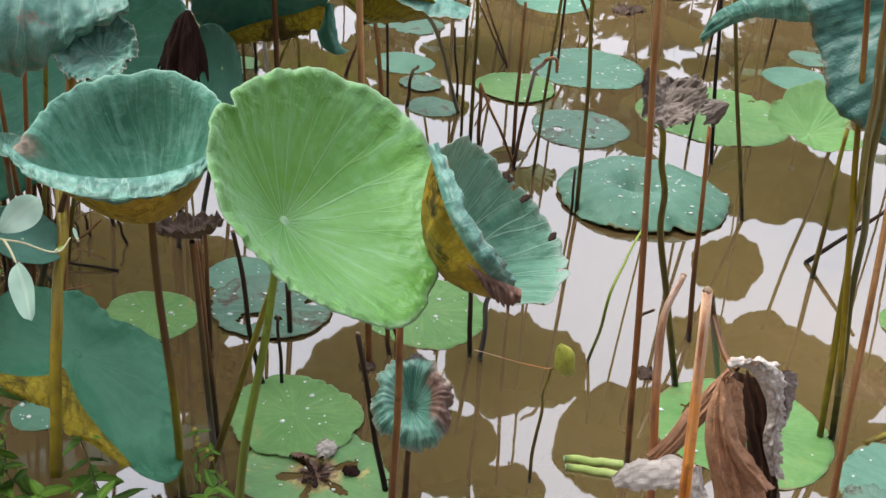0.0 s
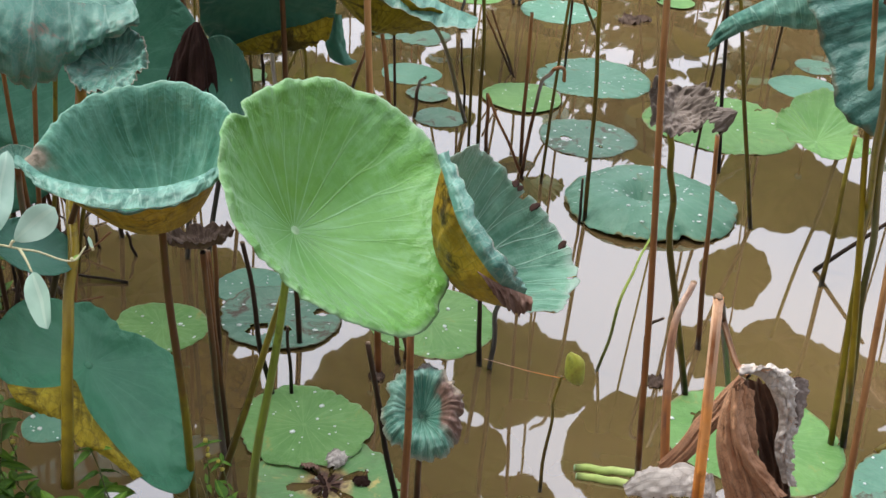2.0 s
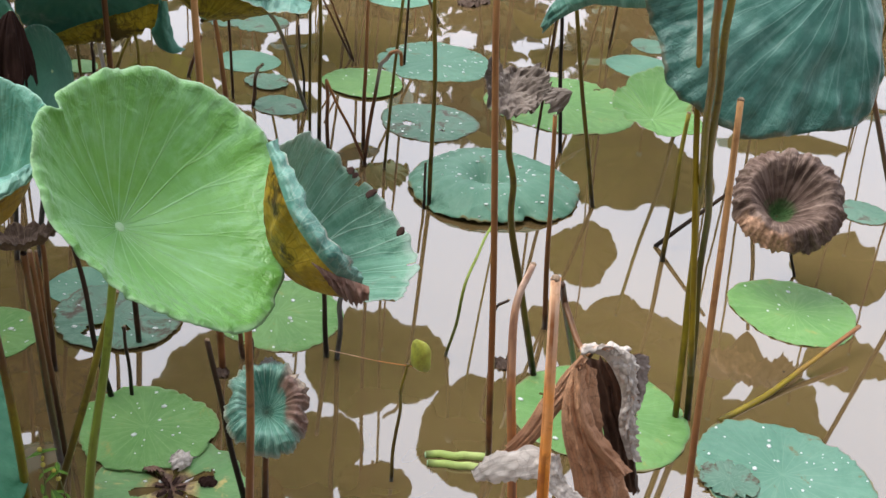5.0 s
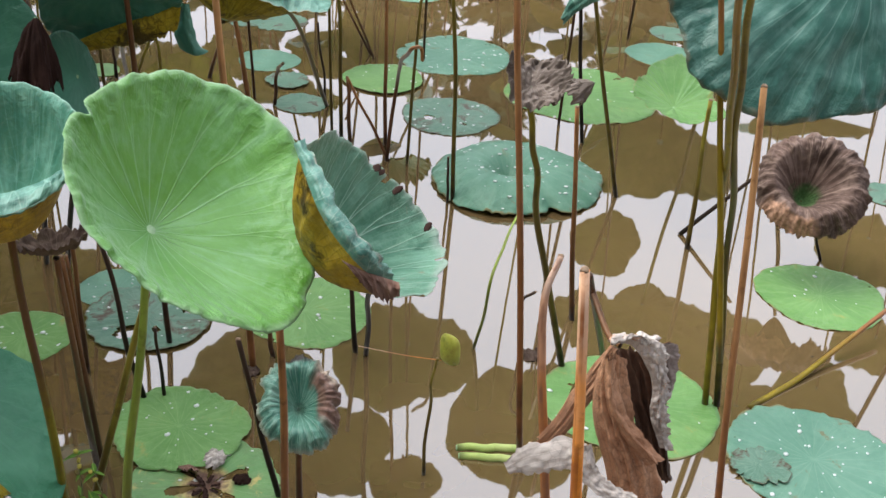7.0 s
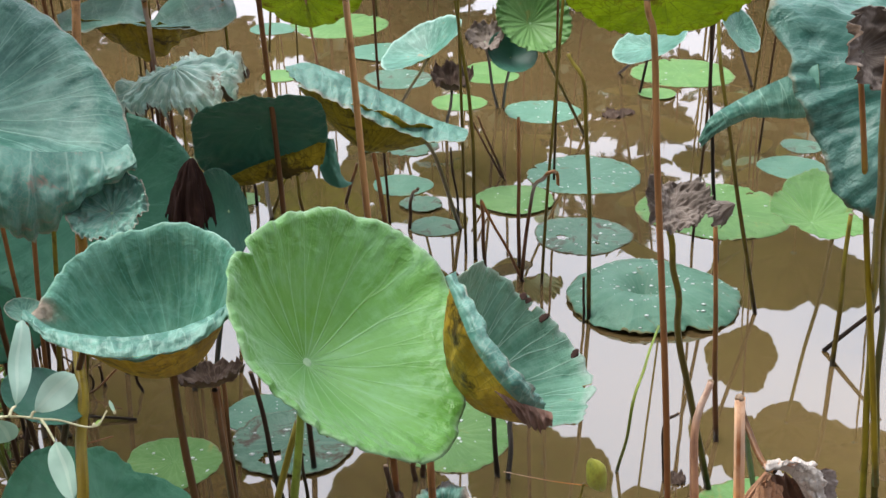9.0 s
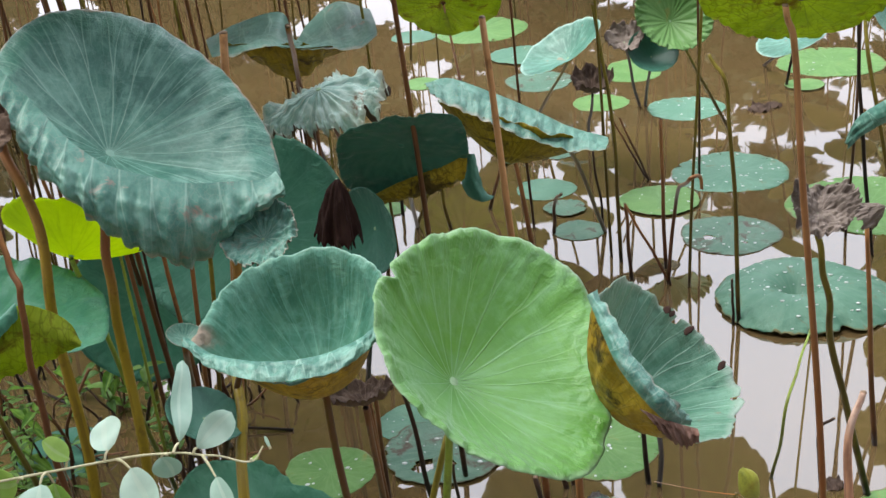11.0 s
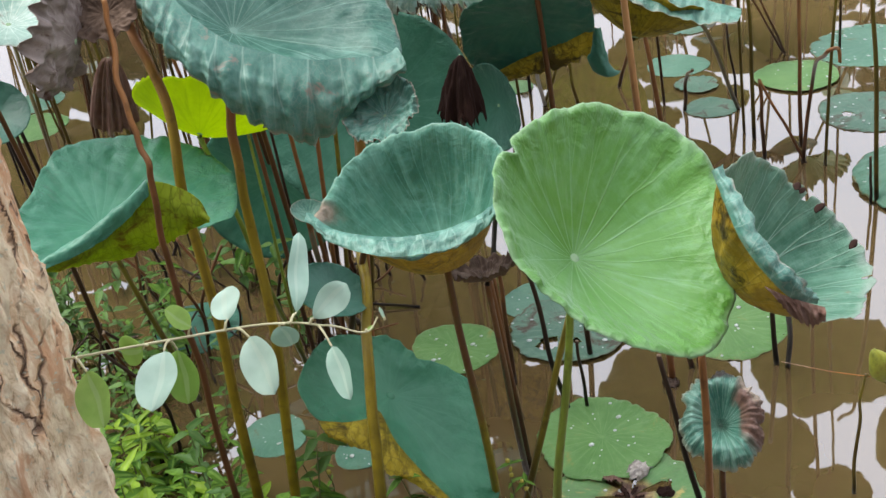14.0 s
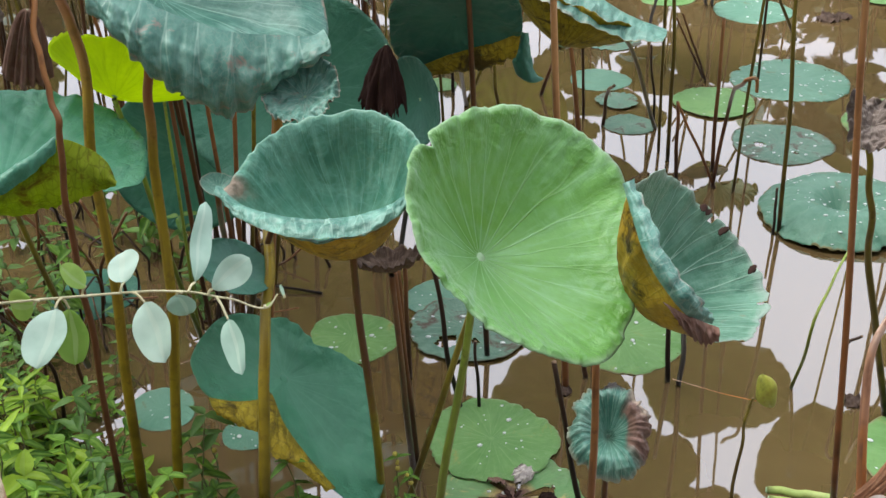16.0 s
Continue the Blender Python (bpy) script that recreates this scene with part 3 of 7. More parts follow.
    for direction, offset, angle, rnd in bends:
        c, sn = math.cos(radians(direction)), math.sin(radians(direction))
        q = pts[..., 0] * c + pts[..., 1] * sn - offset
        z = pts[..., 2].copy()
        th = radians(angle)
        arc = rnd * abs(th)
        over = q > 0
        part_way = np.clip(q / max(arc, 1e-6), 0, 1) * th
        sg = 1 if th > 0 else -1
        rest = np.maximum(q - arc, 0)
        nq = rnd * np.sin(np.abs(part_way)) + rest * np.cos(th) - z * np.sin(part_way)
        nz = sg * rnd * (1 - np.cos(part_way)) + rest * np.sin(th) + z * np.cos(part_way)
        dq = np.where(over, nq - q, 0)
        pts[..., 0] += dq * c
        pts[..., 1] += dq * sn
        pts[..., 2] = np.where(over, nz, z)
    return pts * R


def blade_mesh(pts, thick=0.0009, holes=()):
    """A leaf skin of two sides: slot 0 above, slot 1 below."""
    nr, na = pts.shape[0] - 1, pts.shape[1]
    bm = bmesh.new()
    uvl = bm.loops.layers.uv.new("UVMap")
    flat = pts.reshape(-1, 3)
    du = np.roll(pts, -1, 1) - np.roll(pts, 1, 1)
    ds = np.gradient(pts, axis=0)
    nrm = np.cross(ds, du)
    nrm /= np.linalg.norm(nrm, axis=2, keepdims=True) + 1e-9
    nrm[0] = nrm[1].mean(0) / (np.linalg.norm(nrm[1].mean(0)) + 1e-9)
    low = (pts - nrm * thick).reshape(-1, 3)
    top_v = [bm.verts.new(p) for p in flat]
    low_v = [bm.verts.new(p) for p in low]

    def face(vs, uvs, slot):
        f = bm.faces.new(vs)
        f.material_index = slot
        for lp, uv in zip(f.loops, uvs):
            lp[uvl].uv = uv

    cut = set()
    for ang, rad, wa, wr in holes:
        for i in range(1, nr):
            for j in range(na):
                da = ((j + 0.5) / na * 360 - ang + 180) % 360 - 180
                dr = ((i + 0.5) / nr) ** 0.85 - rad
                if (da / wa) ** 2 + (dr / wr) ** 2 < 1 + 0.5 * noise.noise((j * 0.7, i * 0.7, ang)):
                    cut.add((i, j))
    for i in range(nr):
        s0, s1 = (i / nr) ** 0.85, ((i + 1) / nr) ** 0.85
        for j in range(na):
            if (i, j) in cut:
                continue
            k = (j + 1) % na
            a, b, c, d = i * na + j, (i + 1) * na + j, (i + 1) * na + k, i * na + k
            uvs = ((j / na, s0), (j / na, s1), ((j + 1) / na, s1), ((j + 1) / na, s0))
            if i == 0:
                face((top_v[a], top_v[b], top_v[c]), uvs[:3], 0)
                face((low_v[c], low_v[b], low_v[a]), uvs[2::-1], 1)
            else:
                for q in ((0, 1, 2), (0, 2, 3)):
                    ids = [(a, b, c, d)[x] for x in q]
                    face([top_v[x] for x in ids], [uvs[x] for x in q], 0)
                    face([low_v[x] for x in ids[::-1]], [uvs[x] for x in q[::-1]], 1)
    for j in range(na):
        k = (j + 1) % na
        a, b = nr * na + j, nr * na + k
        if (nr - 1, j) not in cut:
            face((top_v[a], low_v[a], low_v[b], top_v[b]), ((j / na, 1),) * 4, 0)
    bmesh.ops.remove_doubles(bm, verts=[top_v[j] for j in range(na)], dist=1e-5)
    bmesh.ops.remove_doubles(bm, verts=[v for v in low_v[:na] if v.is_valid], dist=1e-5)
    return bm


def tube(path, r0, r1, sides=8, bm=None, flat=1.0):
    bm = bm or bmesh.new()
    uvl = bm.loops.layers.uv.verify()
    rings, n = [], len(path)
    for i, p in enumerate(path):
        d = (path[min(i + 1, n - 1)] - path[max(i - 1, 0)]).normalized()
        x = d.orthogonal().normalized() if i == 0 else (x - d * x.dot(d)).normalized()
        y = d.cross(x)
        r = r0 + (r1 - r0) * i / (n - 1)
        rings.append([bm.verts.new(p + (x * math.cos(2 * math.pi * k / sides) + y * flat * math.sin(2 * math.pi * k / sides)) * r) for k in range(sides)])
    for i in range(n - 1):
        for k in range(sides):
            f = bm.faces.new((rings[i][k], rings[i][(k + 1) % sides], rings[i + 1][(k + 1) % sides], rings[i + 1][k]))
            for lp, vv in zip(f.loops, (i, i, i + 1, i + 1)):
                lp[uvl].uv = (k / sides, vv / (n - 1))
    bm.faces.new(rings[0][::-1])
    bm.faces.new(rings[-1])
    return bm


def stalk_path(*knots, wobble=0.012, seed=0, n=14):
    """A smooth line through the knots with a little natural unevenness."""
    ks = [Vector(k) for k in knots]
    ks = [ks[0] * 2 - ks[1]] + ks + [ks[-1] * 2 - ks[-2]]
    pts = []
    spans = len(ks) - 3
    for i in range(spans):
        p0, p1, p2, p3 = ks[i : i + 4]
        for j in range(n if i < spans - 1 else n + 1):
            t = j / n
            q = 0.5 * (2 * p1 + (p2 - p0) * t + (2 * p0 - 5 * p1 + 4 * p2 - p3) * t * t + (3 * p1 - p0 - 3 * p2 + p3) * t**3)
            e = math.sin(math.pi * (i + t) / spans)
            pts.append(q + Vector((noise.noise((seed, (i + t) * 1.7, 1)), noise.noise((seed, (i + t) * 1.7, 5)), 0)) * wobble * e)
    return pts


def axes_of(normal, u):
    z = unit(normal)
    x = unit(Vector(u) - z * Vector(u).dot(z))
    return Matrix((x, z.cross(x), z)).transposed().to_4x4()


serial = [0]
HUB = plain_mat("leaf_hub", (0.2, 0.33, 0.18), (0.33, 0.47, 0.28), 60.0)


def lotus(label, centre, normal, u, R, mats, foot=None, stalk=S_OLIVE, r=(0.007, 0.005), knots=(), category="lotus leaf", hub_mat=None, **shape):
    """A standing lotus leaf: a blade on a stalk that meets its hub."""
    serial[0] += 1
    thing = tagged(new("lotus_leaf"), label, category, group="lotus leaves")
    pts = leaf_surface(R, seed=serial[0], **shape)
    m = Matrix.Translation(centre) @ axes_of(normal, u)
    bm = blade_mesh(pts, holes=shape.get("holes", ()))
    blade = part("blade", bm, mats, thing)
    base = Vector(foot) if foot else Vector(centre)
    thing.location = base
    blade.matrix_local = Matrix.Translation(-base) @ m
    c = m @ Vector(pts[0, 0])
    bm = bmesh.new()
    bmesh.ops.create_uvsphere(bm, u_segments=12, v_segments=6, radius=0.045 * R)
    bmesh.ops.scale(bm, vec=(1, 1, 0.28), verts=bm.verts)
    hub_ob = part("hub", bm, HUB if hub_mat is None else hub_mat, thing, "pale round hub where the veins meet")
    hub_ob.matrix_local = Matrix.Translation(c - base) @ axes_of(normal, u)
    if foot:
        hub = m @ (Vector(pts[0, 0]) - Vector((0, 0, 0.006)))
        path = stalk_path(base, *knots, hub, seed=serial[0])
        part("stalk", tube([p - base for p in path], *r), stalk, thing)
    return thing


def resample(knots, n):
    """n points evenly along a smooth line through the knots."""
    fine = np.array(stalk_path(*knots, wobble=0.0, n=24))
    run = np.concatenate([[0], np.cumsum(np.linalg.norm(np.diff(fine, axis=0), axis=1))])
    return np.stack([np.interp(np.linspace(0, run[-1], n), run, fine[:, k]) for k in range(3)], 1)


def fold(thing, name, label, lines, mats, ribs=(0, 0.0), crumple=0.003, seed=0, n=90, m=13, thick=0.001, torn=0.0, span=0.35, toward=(0.0, -1.0, 0.6), lengthwise=False):
    """A turned, rolled or drooping piece of a leaf: a skin through three lines, with ribs across it; its first material looks along toward."""
    base = np.array(thing.location)
    a, b, c = (resample(k, n) for k in lines)
    pts = np.zeros((n, m, 3))
    for j in range(m):
        t = j / (m - 1)
        pts[:, j] = a * (1 - t) * (1 - 2 * t) + b * 4 * t * (1 - t) + c * t * (2 * t - 1)
    if torn:
        for i in range(n):
            pts[i, -1] += (pts[i, -1] - pts[i, -2]) * torn * (noise.noise((i * 0.35, seed, 2.0)) + 0.6 * noise.noise((i * 1.1, seed, 5.0))) * 4
    du, dv = np.gradient(pts, axis=0), np.gradient(pts, axis=1)
    nrm = np.cross(du, dv)
    nrm /= np.linalg.norm(nrm, axis=2, keepdims=True) + 1e-9
    if (nrm.reshape(-1, 3) @ np.array(toward)).mean() < 0:
        nrm = -nrm
    for i in range(n):
        for j in range(m):
            t = j / (m - 1)
            h = crumple * (noise.noise((i * 0.12, j * 0.35, seed)) + 0.6 * noise.noise((i * 0.3, j * 0.8, seed + 3)))
            if ribs[0] and lengthwise:
                h += ribs[1] * math.cos(2 * math.pi * ribs[0] * t + 3 * noise.noise((i * 0.05, t * 2, seed)))
            elif ribs[0]:
                h += ribs[1] * math.sin(math.pi * min(t * 1.3, 1.0) * 0.5) * math.cos(2 * math.pi * ribs[0] * i / n + 4 * noise.noise((i * 0.04, seed, 1.0)) + 0.9 * noise.noise((i * 0.1, j * 0.3, seed)))
            pts[i, j] += nrm[i, j] * h * min(1.0, 3 * t + 0.1)
    pts -= base
    bm = bmesh.new()
    uvl = bm.loops.layers.uv.new("UVMap")
    top = [[bm.verts.new(p) for p in row] for row in pts]
    low = [[bm.verts.new(p) for p in row] for row in pts - nrm * thick]
    flip = np.dot(np.cross(du, dv)[n // 2, m // 2], nrm[n // 2, m // 2]) < 0
    for i in range(n - 1):
        for j in range(m - 1):
            ij = ((i, j), (i + 1, j), (i + 1, j + 1), (i, j + 1))
            for grid_, order, slot in ((top, -1 if flip else 1, 0), (low, 1 if flip else -1, 1)):
                f = bm.faces.new([grid_[p][q] for p, q in ij][::order])
                f.material_index = slot
                for lp, (p, q) in zip(f.loops, ij[::order]):
                    lp[uvl].uv = (span * q / (m - 1), 0.3 + 0.5 * p / (n - 1)) if lengthwise else (span * p / (n - 1), 0.45 + 0.53 * q / (m - 1))
    return part(name, bm, mats, thing, label)


def stem(label, mat, r, *knots, wobble=0.01, name="lotus_stalk", category="lotus stalk"):
    """A leafless stalk."""
    serial[0] += 1
    base = Vector(knots[0])
    thing = tagged(new(name), label, category, group="lotus stalks" if name == "lotus_stalk" else "")
    thing.location = base
    path = [p - base for p in stalk_path(*knots, wobble=wobble, seed=serial[0])]
    part("shaft", tube(path, *r), mat, thing)
    bm = bmesh.new()
    bmesh.ops.create_icosphere(bm, subdivisions=2, radius=r[1] * 0.97)
    for v in bm.verts:
        v.co *= 1 + 0.5 * noise.noise(v.co * 250 + base * 7)
    bmesh.ops.scale(bm, vec=(1, 1, 0.6), verts=bm.verts)
    part("broken_tip", bm, TIP, thing, "ragged broken tip").location = path[-1]
    return thing


def pad(label, centre, R, mat, seed=0, cup=0.0, drops=0, lift=0.0, **shape):
    serial[0] += 1
    thing = tagged(new("lily_pad"), label, "lily pad", group="floating pads")
    thing.location = (centre[0], centre[1], 0.0)
    thing.rotation_euler.z = serial[0] * 2.4
    shape = dict(wave=0.006, waves=7, nr=16, na=110, crinkle=0.012, ragged=0.045, lobes=((2, serial[0] * 41, 0.035), (3, serial[0] * 67, 0.03), (5, serial[0] * 29, 0.015))) | shape
    pts = leaf_surface(R, cup=cup, seed=serial[0], **shape)
    pts[..., 2] += 0.002 + cup * R + lift
    part("blade", blade_mesh(pts, holes=shape.get("holes", ())), [mat, UNDER_GREEN], thing)
    if drops:
        rng = random.Random(serial[0])
        bm = bmesh.new()
        for _ in range(drops):
            i, j = rng.randrange(3, pts.shape[0] - 1), rng.randrange(pts.shape[1])
            r = rng.choice((0.0018, 0.0022, 0.003, 0.004, 0.0062))
            bmesh.ops.create_icosphere(bm, subdivisions=1, radius=r, matrix=Matrix.Translation(Vector(pts[i, j]) + Vector((0, 0, r * 0.15))) @ Matrix.Diagonal((1.3, 1.0, 0.28, 1)))
        tagged(part("dew", bm, DROP, thing, "small clear beads of water"), kind="stuff")
    return thing


def drop_mat():
    m, n, l, bsdf = node_mat("water_drop")
    bsdf.inputs["Base Color"].default_value = (0.85, 0.9, 0.88, 1)
    bsdf.inputs["Roughness"].default_value = 0.08
    bsdf.inputs["Transmission Weight"].default_value = 0.2
    bsdf.inputs["IOR"].default_value = 1.5
    return m


DROP = drop_mat()


# ---------------------------------------------------------------- floating pads
pad("round teal floating pad beaded with water", (0.484, 4.309), 0.207, PAD_TEAL, drops=60, notch=(20, 0.1, 0.05))
pad("pale green round floating pad", (0.212, 4.068), 0.138, PAD_GREEN, drops=14, lift=0.006)
pad("grey-green floating pad with a rotted hole", (0.422, 3.767), 0.160, PAD_ROT, drops=30, holes=((140, 0.45, 16, 0.12), (250, 0.5, 7, 0.08)))
pad("large teal pad on the water with a sunken middle", (0.583, 3.300), 0.252, PAD_TEAL, hub_off=(0.12, 0.06), drops=110, nr=40, na=160, crinkle=0.025, wave=0.03, ragged=0.06, lift=0.066, lip=0.22, lip_at=0.5, funnel=(0.25, 0.2), pleat=(9, 0.008), notch=(100, 0.12, 0.07))
pad("large green floating pad", (0.905, 3.964), 0.259, PAD_GREEN, drops=10, ragged=0.04)
pad("teal floating pad far out", (0.381, 5.043), 0.159, PAD_TEAL, drops=24)
pad("small pale green floating pad", (0.024, 5.176), 0.120, PAD_GREEN)
pad("pale green floating pad far out", (1.075, 5.574), 0.234, PAD_GREEN, drops=14)
pad("small pale pad beside a larger one", (0.906, 5.259), 0.082, PAD_GREEN, lift=0.006)
pad("small teal floating pad", (-0.195, 4.225), 0.109, PAD_TEAL, ragged=0.05)
pad("greyish decaying floating pad", (-0.074, 3.849), 0.087, PAD_ROT, ragged=0.1)
pad("decaying pad fragment among stalks", (-0.122, 4.037), 0.076, PAD_ROT, ragged=0.25, lift=0.006)
pad("rotting pad with torn edges", (-0.177, 4.628), 0.113, PAD_ROT, ragged=0.3)
pad("torn grey pad among stalks", (-0.300, 4.633), 0.077, PAD_ROT, ragged=0.3)
pad("small green floating pad", (-0.764, 4.107), 0.062, PAD_GREEN)
pad("green floating pad under the stalks", (-0.692, 2.479), 0.113, PAD_GREEN, drops=16)
pad("teal pad with rotted gaps", (-0.417, 2.551), 0.150, PAD_ROT, lift=0.006, nr=24, na=110, ragged=0.12, drops=20, holes=((60, 0.5, 18, 0.2), (200, 0.7, 10, 0.15), (120, 0.4, 8, 0.1)))
pad("teal pad under a rotted one", (-0.506, 2.686), 0.097, PAD_TEAL, drops=10)
pad("light green floating pad", (-0.039, 2.587), 0.163, PAD_GREEN, drops=20)
pad("light green floating pad with a wavy rim", (-0.297, 2.130), 0.148, PAD_GREEN, drops=20, ragged=0.16, wave=0.02, lift=0.006)
pad("rotting pad with yellow and black patches", (-0.225, 1.951), 0.157, PAD_SICK, ragged=0.1, nr=28, na=120, holes=((20, 0.36, 11, 0.26), (75, 0.3, 9, 0.24), (130, 0.36, 8, 0.26), (190, 0.3, 13, 0.24), (250, 0.36, 8, 0.26), (310, 0.3, 11, 0.24)), drops=16)
pad("green pad under the dry leaf", (0.701, 2.208), 0.198, PAD_GREEN, drops=10, ragged=0.04, holes=((10, 0.6, 14, 0.1),))
pad("green round pad with a yellow fleck", (1.308, 2.660), 0.165, PAD_GREEN, drops=12)
pad("teal pad with a rotted rim", (1.061, 2.006), 0.191, PAD_TEAL, ragged=0.1, drops=50)
pad("decaying pad fragment beside a teal pad", (0.935, 1.984), 0.066, PAD_ROT, ragged=0.35, lift=0.006)
pad("greyish pad with torn rim", (1.718, 3.238), 0.083, PAD_ROT, ragged=0.2)
pad("teal floating pad near the bank", (-0.841, 2.068), 0.057, PAD_TEAL, drops=8)
pad("teal pad half hidden by stalks", (-1.063, 2.127), 0.081, PAD_TEAL, drops=8)
pad("dark teal pad close to the weeds", (-1.430, 2.579), 0.126, TEAL_DARK)
pad("wide pale green pad far out", (-0.603, 6.499), 0.266, PAD_GREEN)
pad("narrow pale teal pad far out", (-0.952, 6.433), 0.123, PAD_TEAL)
pad("pale teal pad among far stalks", (-0.351, 5.954), 0.159, PAD_TEAL, drops=10, lift=0.006)
pad("greyish pad among far stalks", (-0.253, 5.532), 0.159, PAD_ROT, drops=8)
pad("small green pad behind the leaves", (-0.804, 5.594), 0.097, PAD_GREEN)
pad("small pad by a hanging pod", (0.180, 5.678), 0.114, PAD_GREEN)
pad("teal pad behind the green one", (1.278, 4.360), 0.129, PAD_TEAL)
pad("small teal pad in the gap", (1.371, 4.591), 0.084, PAD_ROT, ragged=0.15)
pad("pale pad beyond the stand", (0.171, 5.577), 0.140, PAD_GREEN)
pad("teal pad at the bank's foot", (-2.755, 4.214), 0.112, PAD_TEAL)
pad("green pad beyond dead stalks", (-2.643, 3.957), 0.139, PAD_GREEN)

# ---------------------------------------------------------------- standing leaves
lotus("large bright green lotus leaf with radiating veins", (-0.162, 1.508, 0.889), (0.616, -0.288, 0.733), (0.672, -0.293, -0.680), 0.207, [GREEN_TOP, UNDER_FRESH], foot=(-0.331, 1.620, 0.114), stalk=S_GREEN, r=(0.0085, 0.0055),
      rim=((17, 0.98), (53, 1.02), (81, 1.33), (96, 1.31), (115, 1.22), (141, 1.07), (171, 0.95), (196, 0.95), (211, 0.96), (224, 0.92), (248, 0.90), (268, 0.86), (277, 0.81), (287, 0.84), (308, 0.84), (334, 0.95), (351, 1.03)),
      hub_off=(-0.06, 0.0), cup=0.48, power=1.25, lip=0.04, lip_at=0.92, wave=0.022, waves=17, crinkle=0.016, pleat=(21, 0.002), notch=(190, 0.09, 0.05), nr=40, na=256)
bowl_leaf = lotus("teal bowl-shaped lotus leaf with an ochre underside", (-0.475, 1.574, 0.951), (-0.059, -0.148, 0.987), (0.938, 0.329, 0.106), 0.169, [TEAL_BOWL, UNDER_GOLD], foot=(-0.476, 1.850, 0.000), stalk=S_TWO, r=(0.009, 0.006),
      rim=((21, 0.94), (41, 0.97), (58, 0.96), (73, 0.91), (93, 0.85), (111, 0.81), (135, 0.77), (158, 0.76), (174, 0.84), (182, 0.93), (190, 0.84), (198, 0.76), (219, 0.75), (239, 0.80), (256, 0.84), (271, 0.88), (286, 0.88), (302, 0.90), (315, 0.91), (323, 0.90), (343, 0.86), (359, 0.89)),
      cup=1.02, power=2.4, wave=0.018, waves=15, lip=0.17, lip_at=0.89, saddle=((1, 90, 0.08),), crinkle=0.011, pleat=(17, 0.005), hub_off=(0.15, 0.12), nr=44, na=256)
fold(bowl_leaf, "rolled_rim", "thick wavy teal rim rolled outwards", (
    ((-0.615, 1.533, 0.917), (-0.572, 1.493, 0.913), (-0.524, 1.472, 0.913), (-0.472, 1.461, 0.914), (-0.425, 1.462, 0.917), (-0.385, 1.474, 0.922), (-0.353, 1.495, 0.927), (-0.332, 1.524, 0.932)),
    ((-0.618, 1.521, 0.921), (-0.572, 1.474, 0.917), (-0.522, 1.452, 0.917), (-0.469, 1.440, 0.918), (-0.421, 1.441, 0.921), (-0.379, 1.451, 0.925), (-0.347, 1.473, 0.931), (-0.327, 1.507, 0.937)),
    ((-0.612, 1.512, 0.912), (-0.566, 1.461, 0.907), (-0.517, 1.435, 0.906), (-0.465, 1.419, 0.907), (-0.415, 1.420, 0.910), (-0.375, 1.433, 0.914), (-0.345, 1.458, 0.920), (-0.326, 1.490, 0.925))), [TEAL_BIG, UNDER_GOLD], ribs=(11, 0.0015), crumple=0.005, seed=41, n=120)
cup_leaf = lotus("worn teal lotus leaf folded into a cup, brown below", (0.078, 1.600, 0.837), (0.763, -0.040, 0.645), (0.579, -0.403, -0.709), 0.138, [TEAL_CUP, UNDER_GOLD], foot=(0.108, 2.403, 0.000), stalk=S_DARK, r=(0.006, 0.005), hub_mat=TEAL_CUP, knots=((0.108, 2.250, 0.264), (0.100, 1.900, 0.547)),
      rim=((21, 1.12), (57, 1.55), (72, 1.47), (89, 1.20), (111, 1.02), (138, 0.98), (189, 0.86), (218, 1.03), (224, 1.28), (233, 1.25), (245, 1.22), (265, 1.13), (281, 1.13), (298, 1.18), (310, 1.35), (331, 1.13)),
      hub_off=(0.15, -0.1), cup=0.9, power=1.6, wave=0.02, waves=9, ragged=0.02, rumple=0.05, crinkle=0.02, pleat=(19, 0.014), nr=48, na=256, holes=((97, 0.97, 1.2, 0.03), (47, 0.97, 1.4, 0.03)))
fold(cup_leaf, "rolled_rim", "pale crinkled rim rolled outwards", (
    ((-0.032, 1.521, 0.970), (-0.012, 1.459, 0.942), (0.007, 1.415, 0.916), (0.039, 1.392, 0.878), (0.068, 1.396, 0.844), (0.102, 1.441, 0.806)),
    ((-0.025, 1.513, 0.977), (-0.001, 1.451, 0.951), (0.019, 1.407, 0.926), (0.047, 1.384, 0.894), (0.074, 1.388, 0.864), (0.101, 1.433, 0.820)),
    ((-0.019, 1.533, 0.971), (0.009, 1.471, 0.950), (0.032, 1.427, 0.920), (0.058, 1.404, 0.895), (0.079, 1.408, 0.868), (0.100, 1.453, 0.814))), [TEAL_CURL, UNDER_GOLD], ribs=(9, 0.0015), crumple=0.004, seed=3)
fold(cup_leaf, "withered_tip", "withered brown foot of the rim", (
    ((0.032, 1.396, 0.865), (0.060, 1.396, 0.849), (0.087, 1.396, 0.838), (0.108, 1.396, 0.831)),
    ((0.051, 1.392, 0.844), (0.075, 1.392, 0.827), (0.094, 1.392, 0.821), (0.109, 1.392, 0.820)),
    ((0.070, 1.404, 0.814), (0.083, 1.404, 0.800), (0.099, 1.404, 0.797), (0.108, 1.404, 0.804))), [DEAD_RED, UNDER_DEAD], ribs=(6, 0.002), crumple=0.006, seed=5, n=48, torn=0.5)
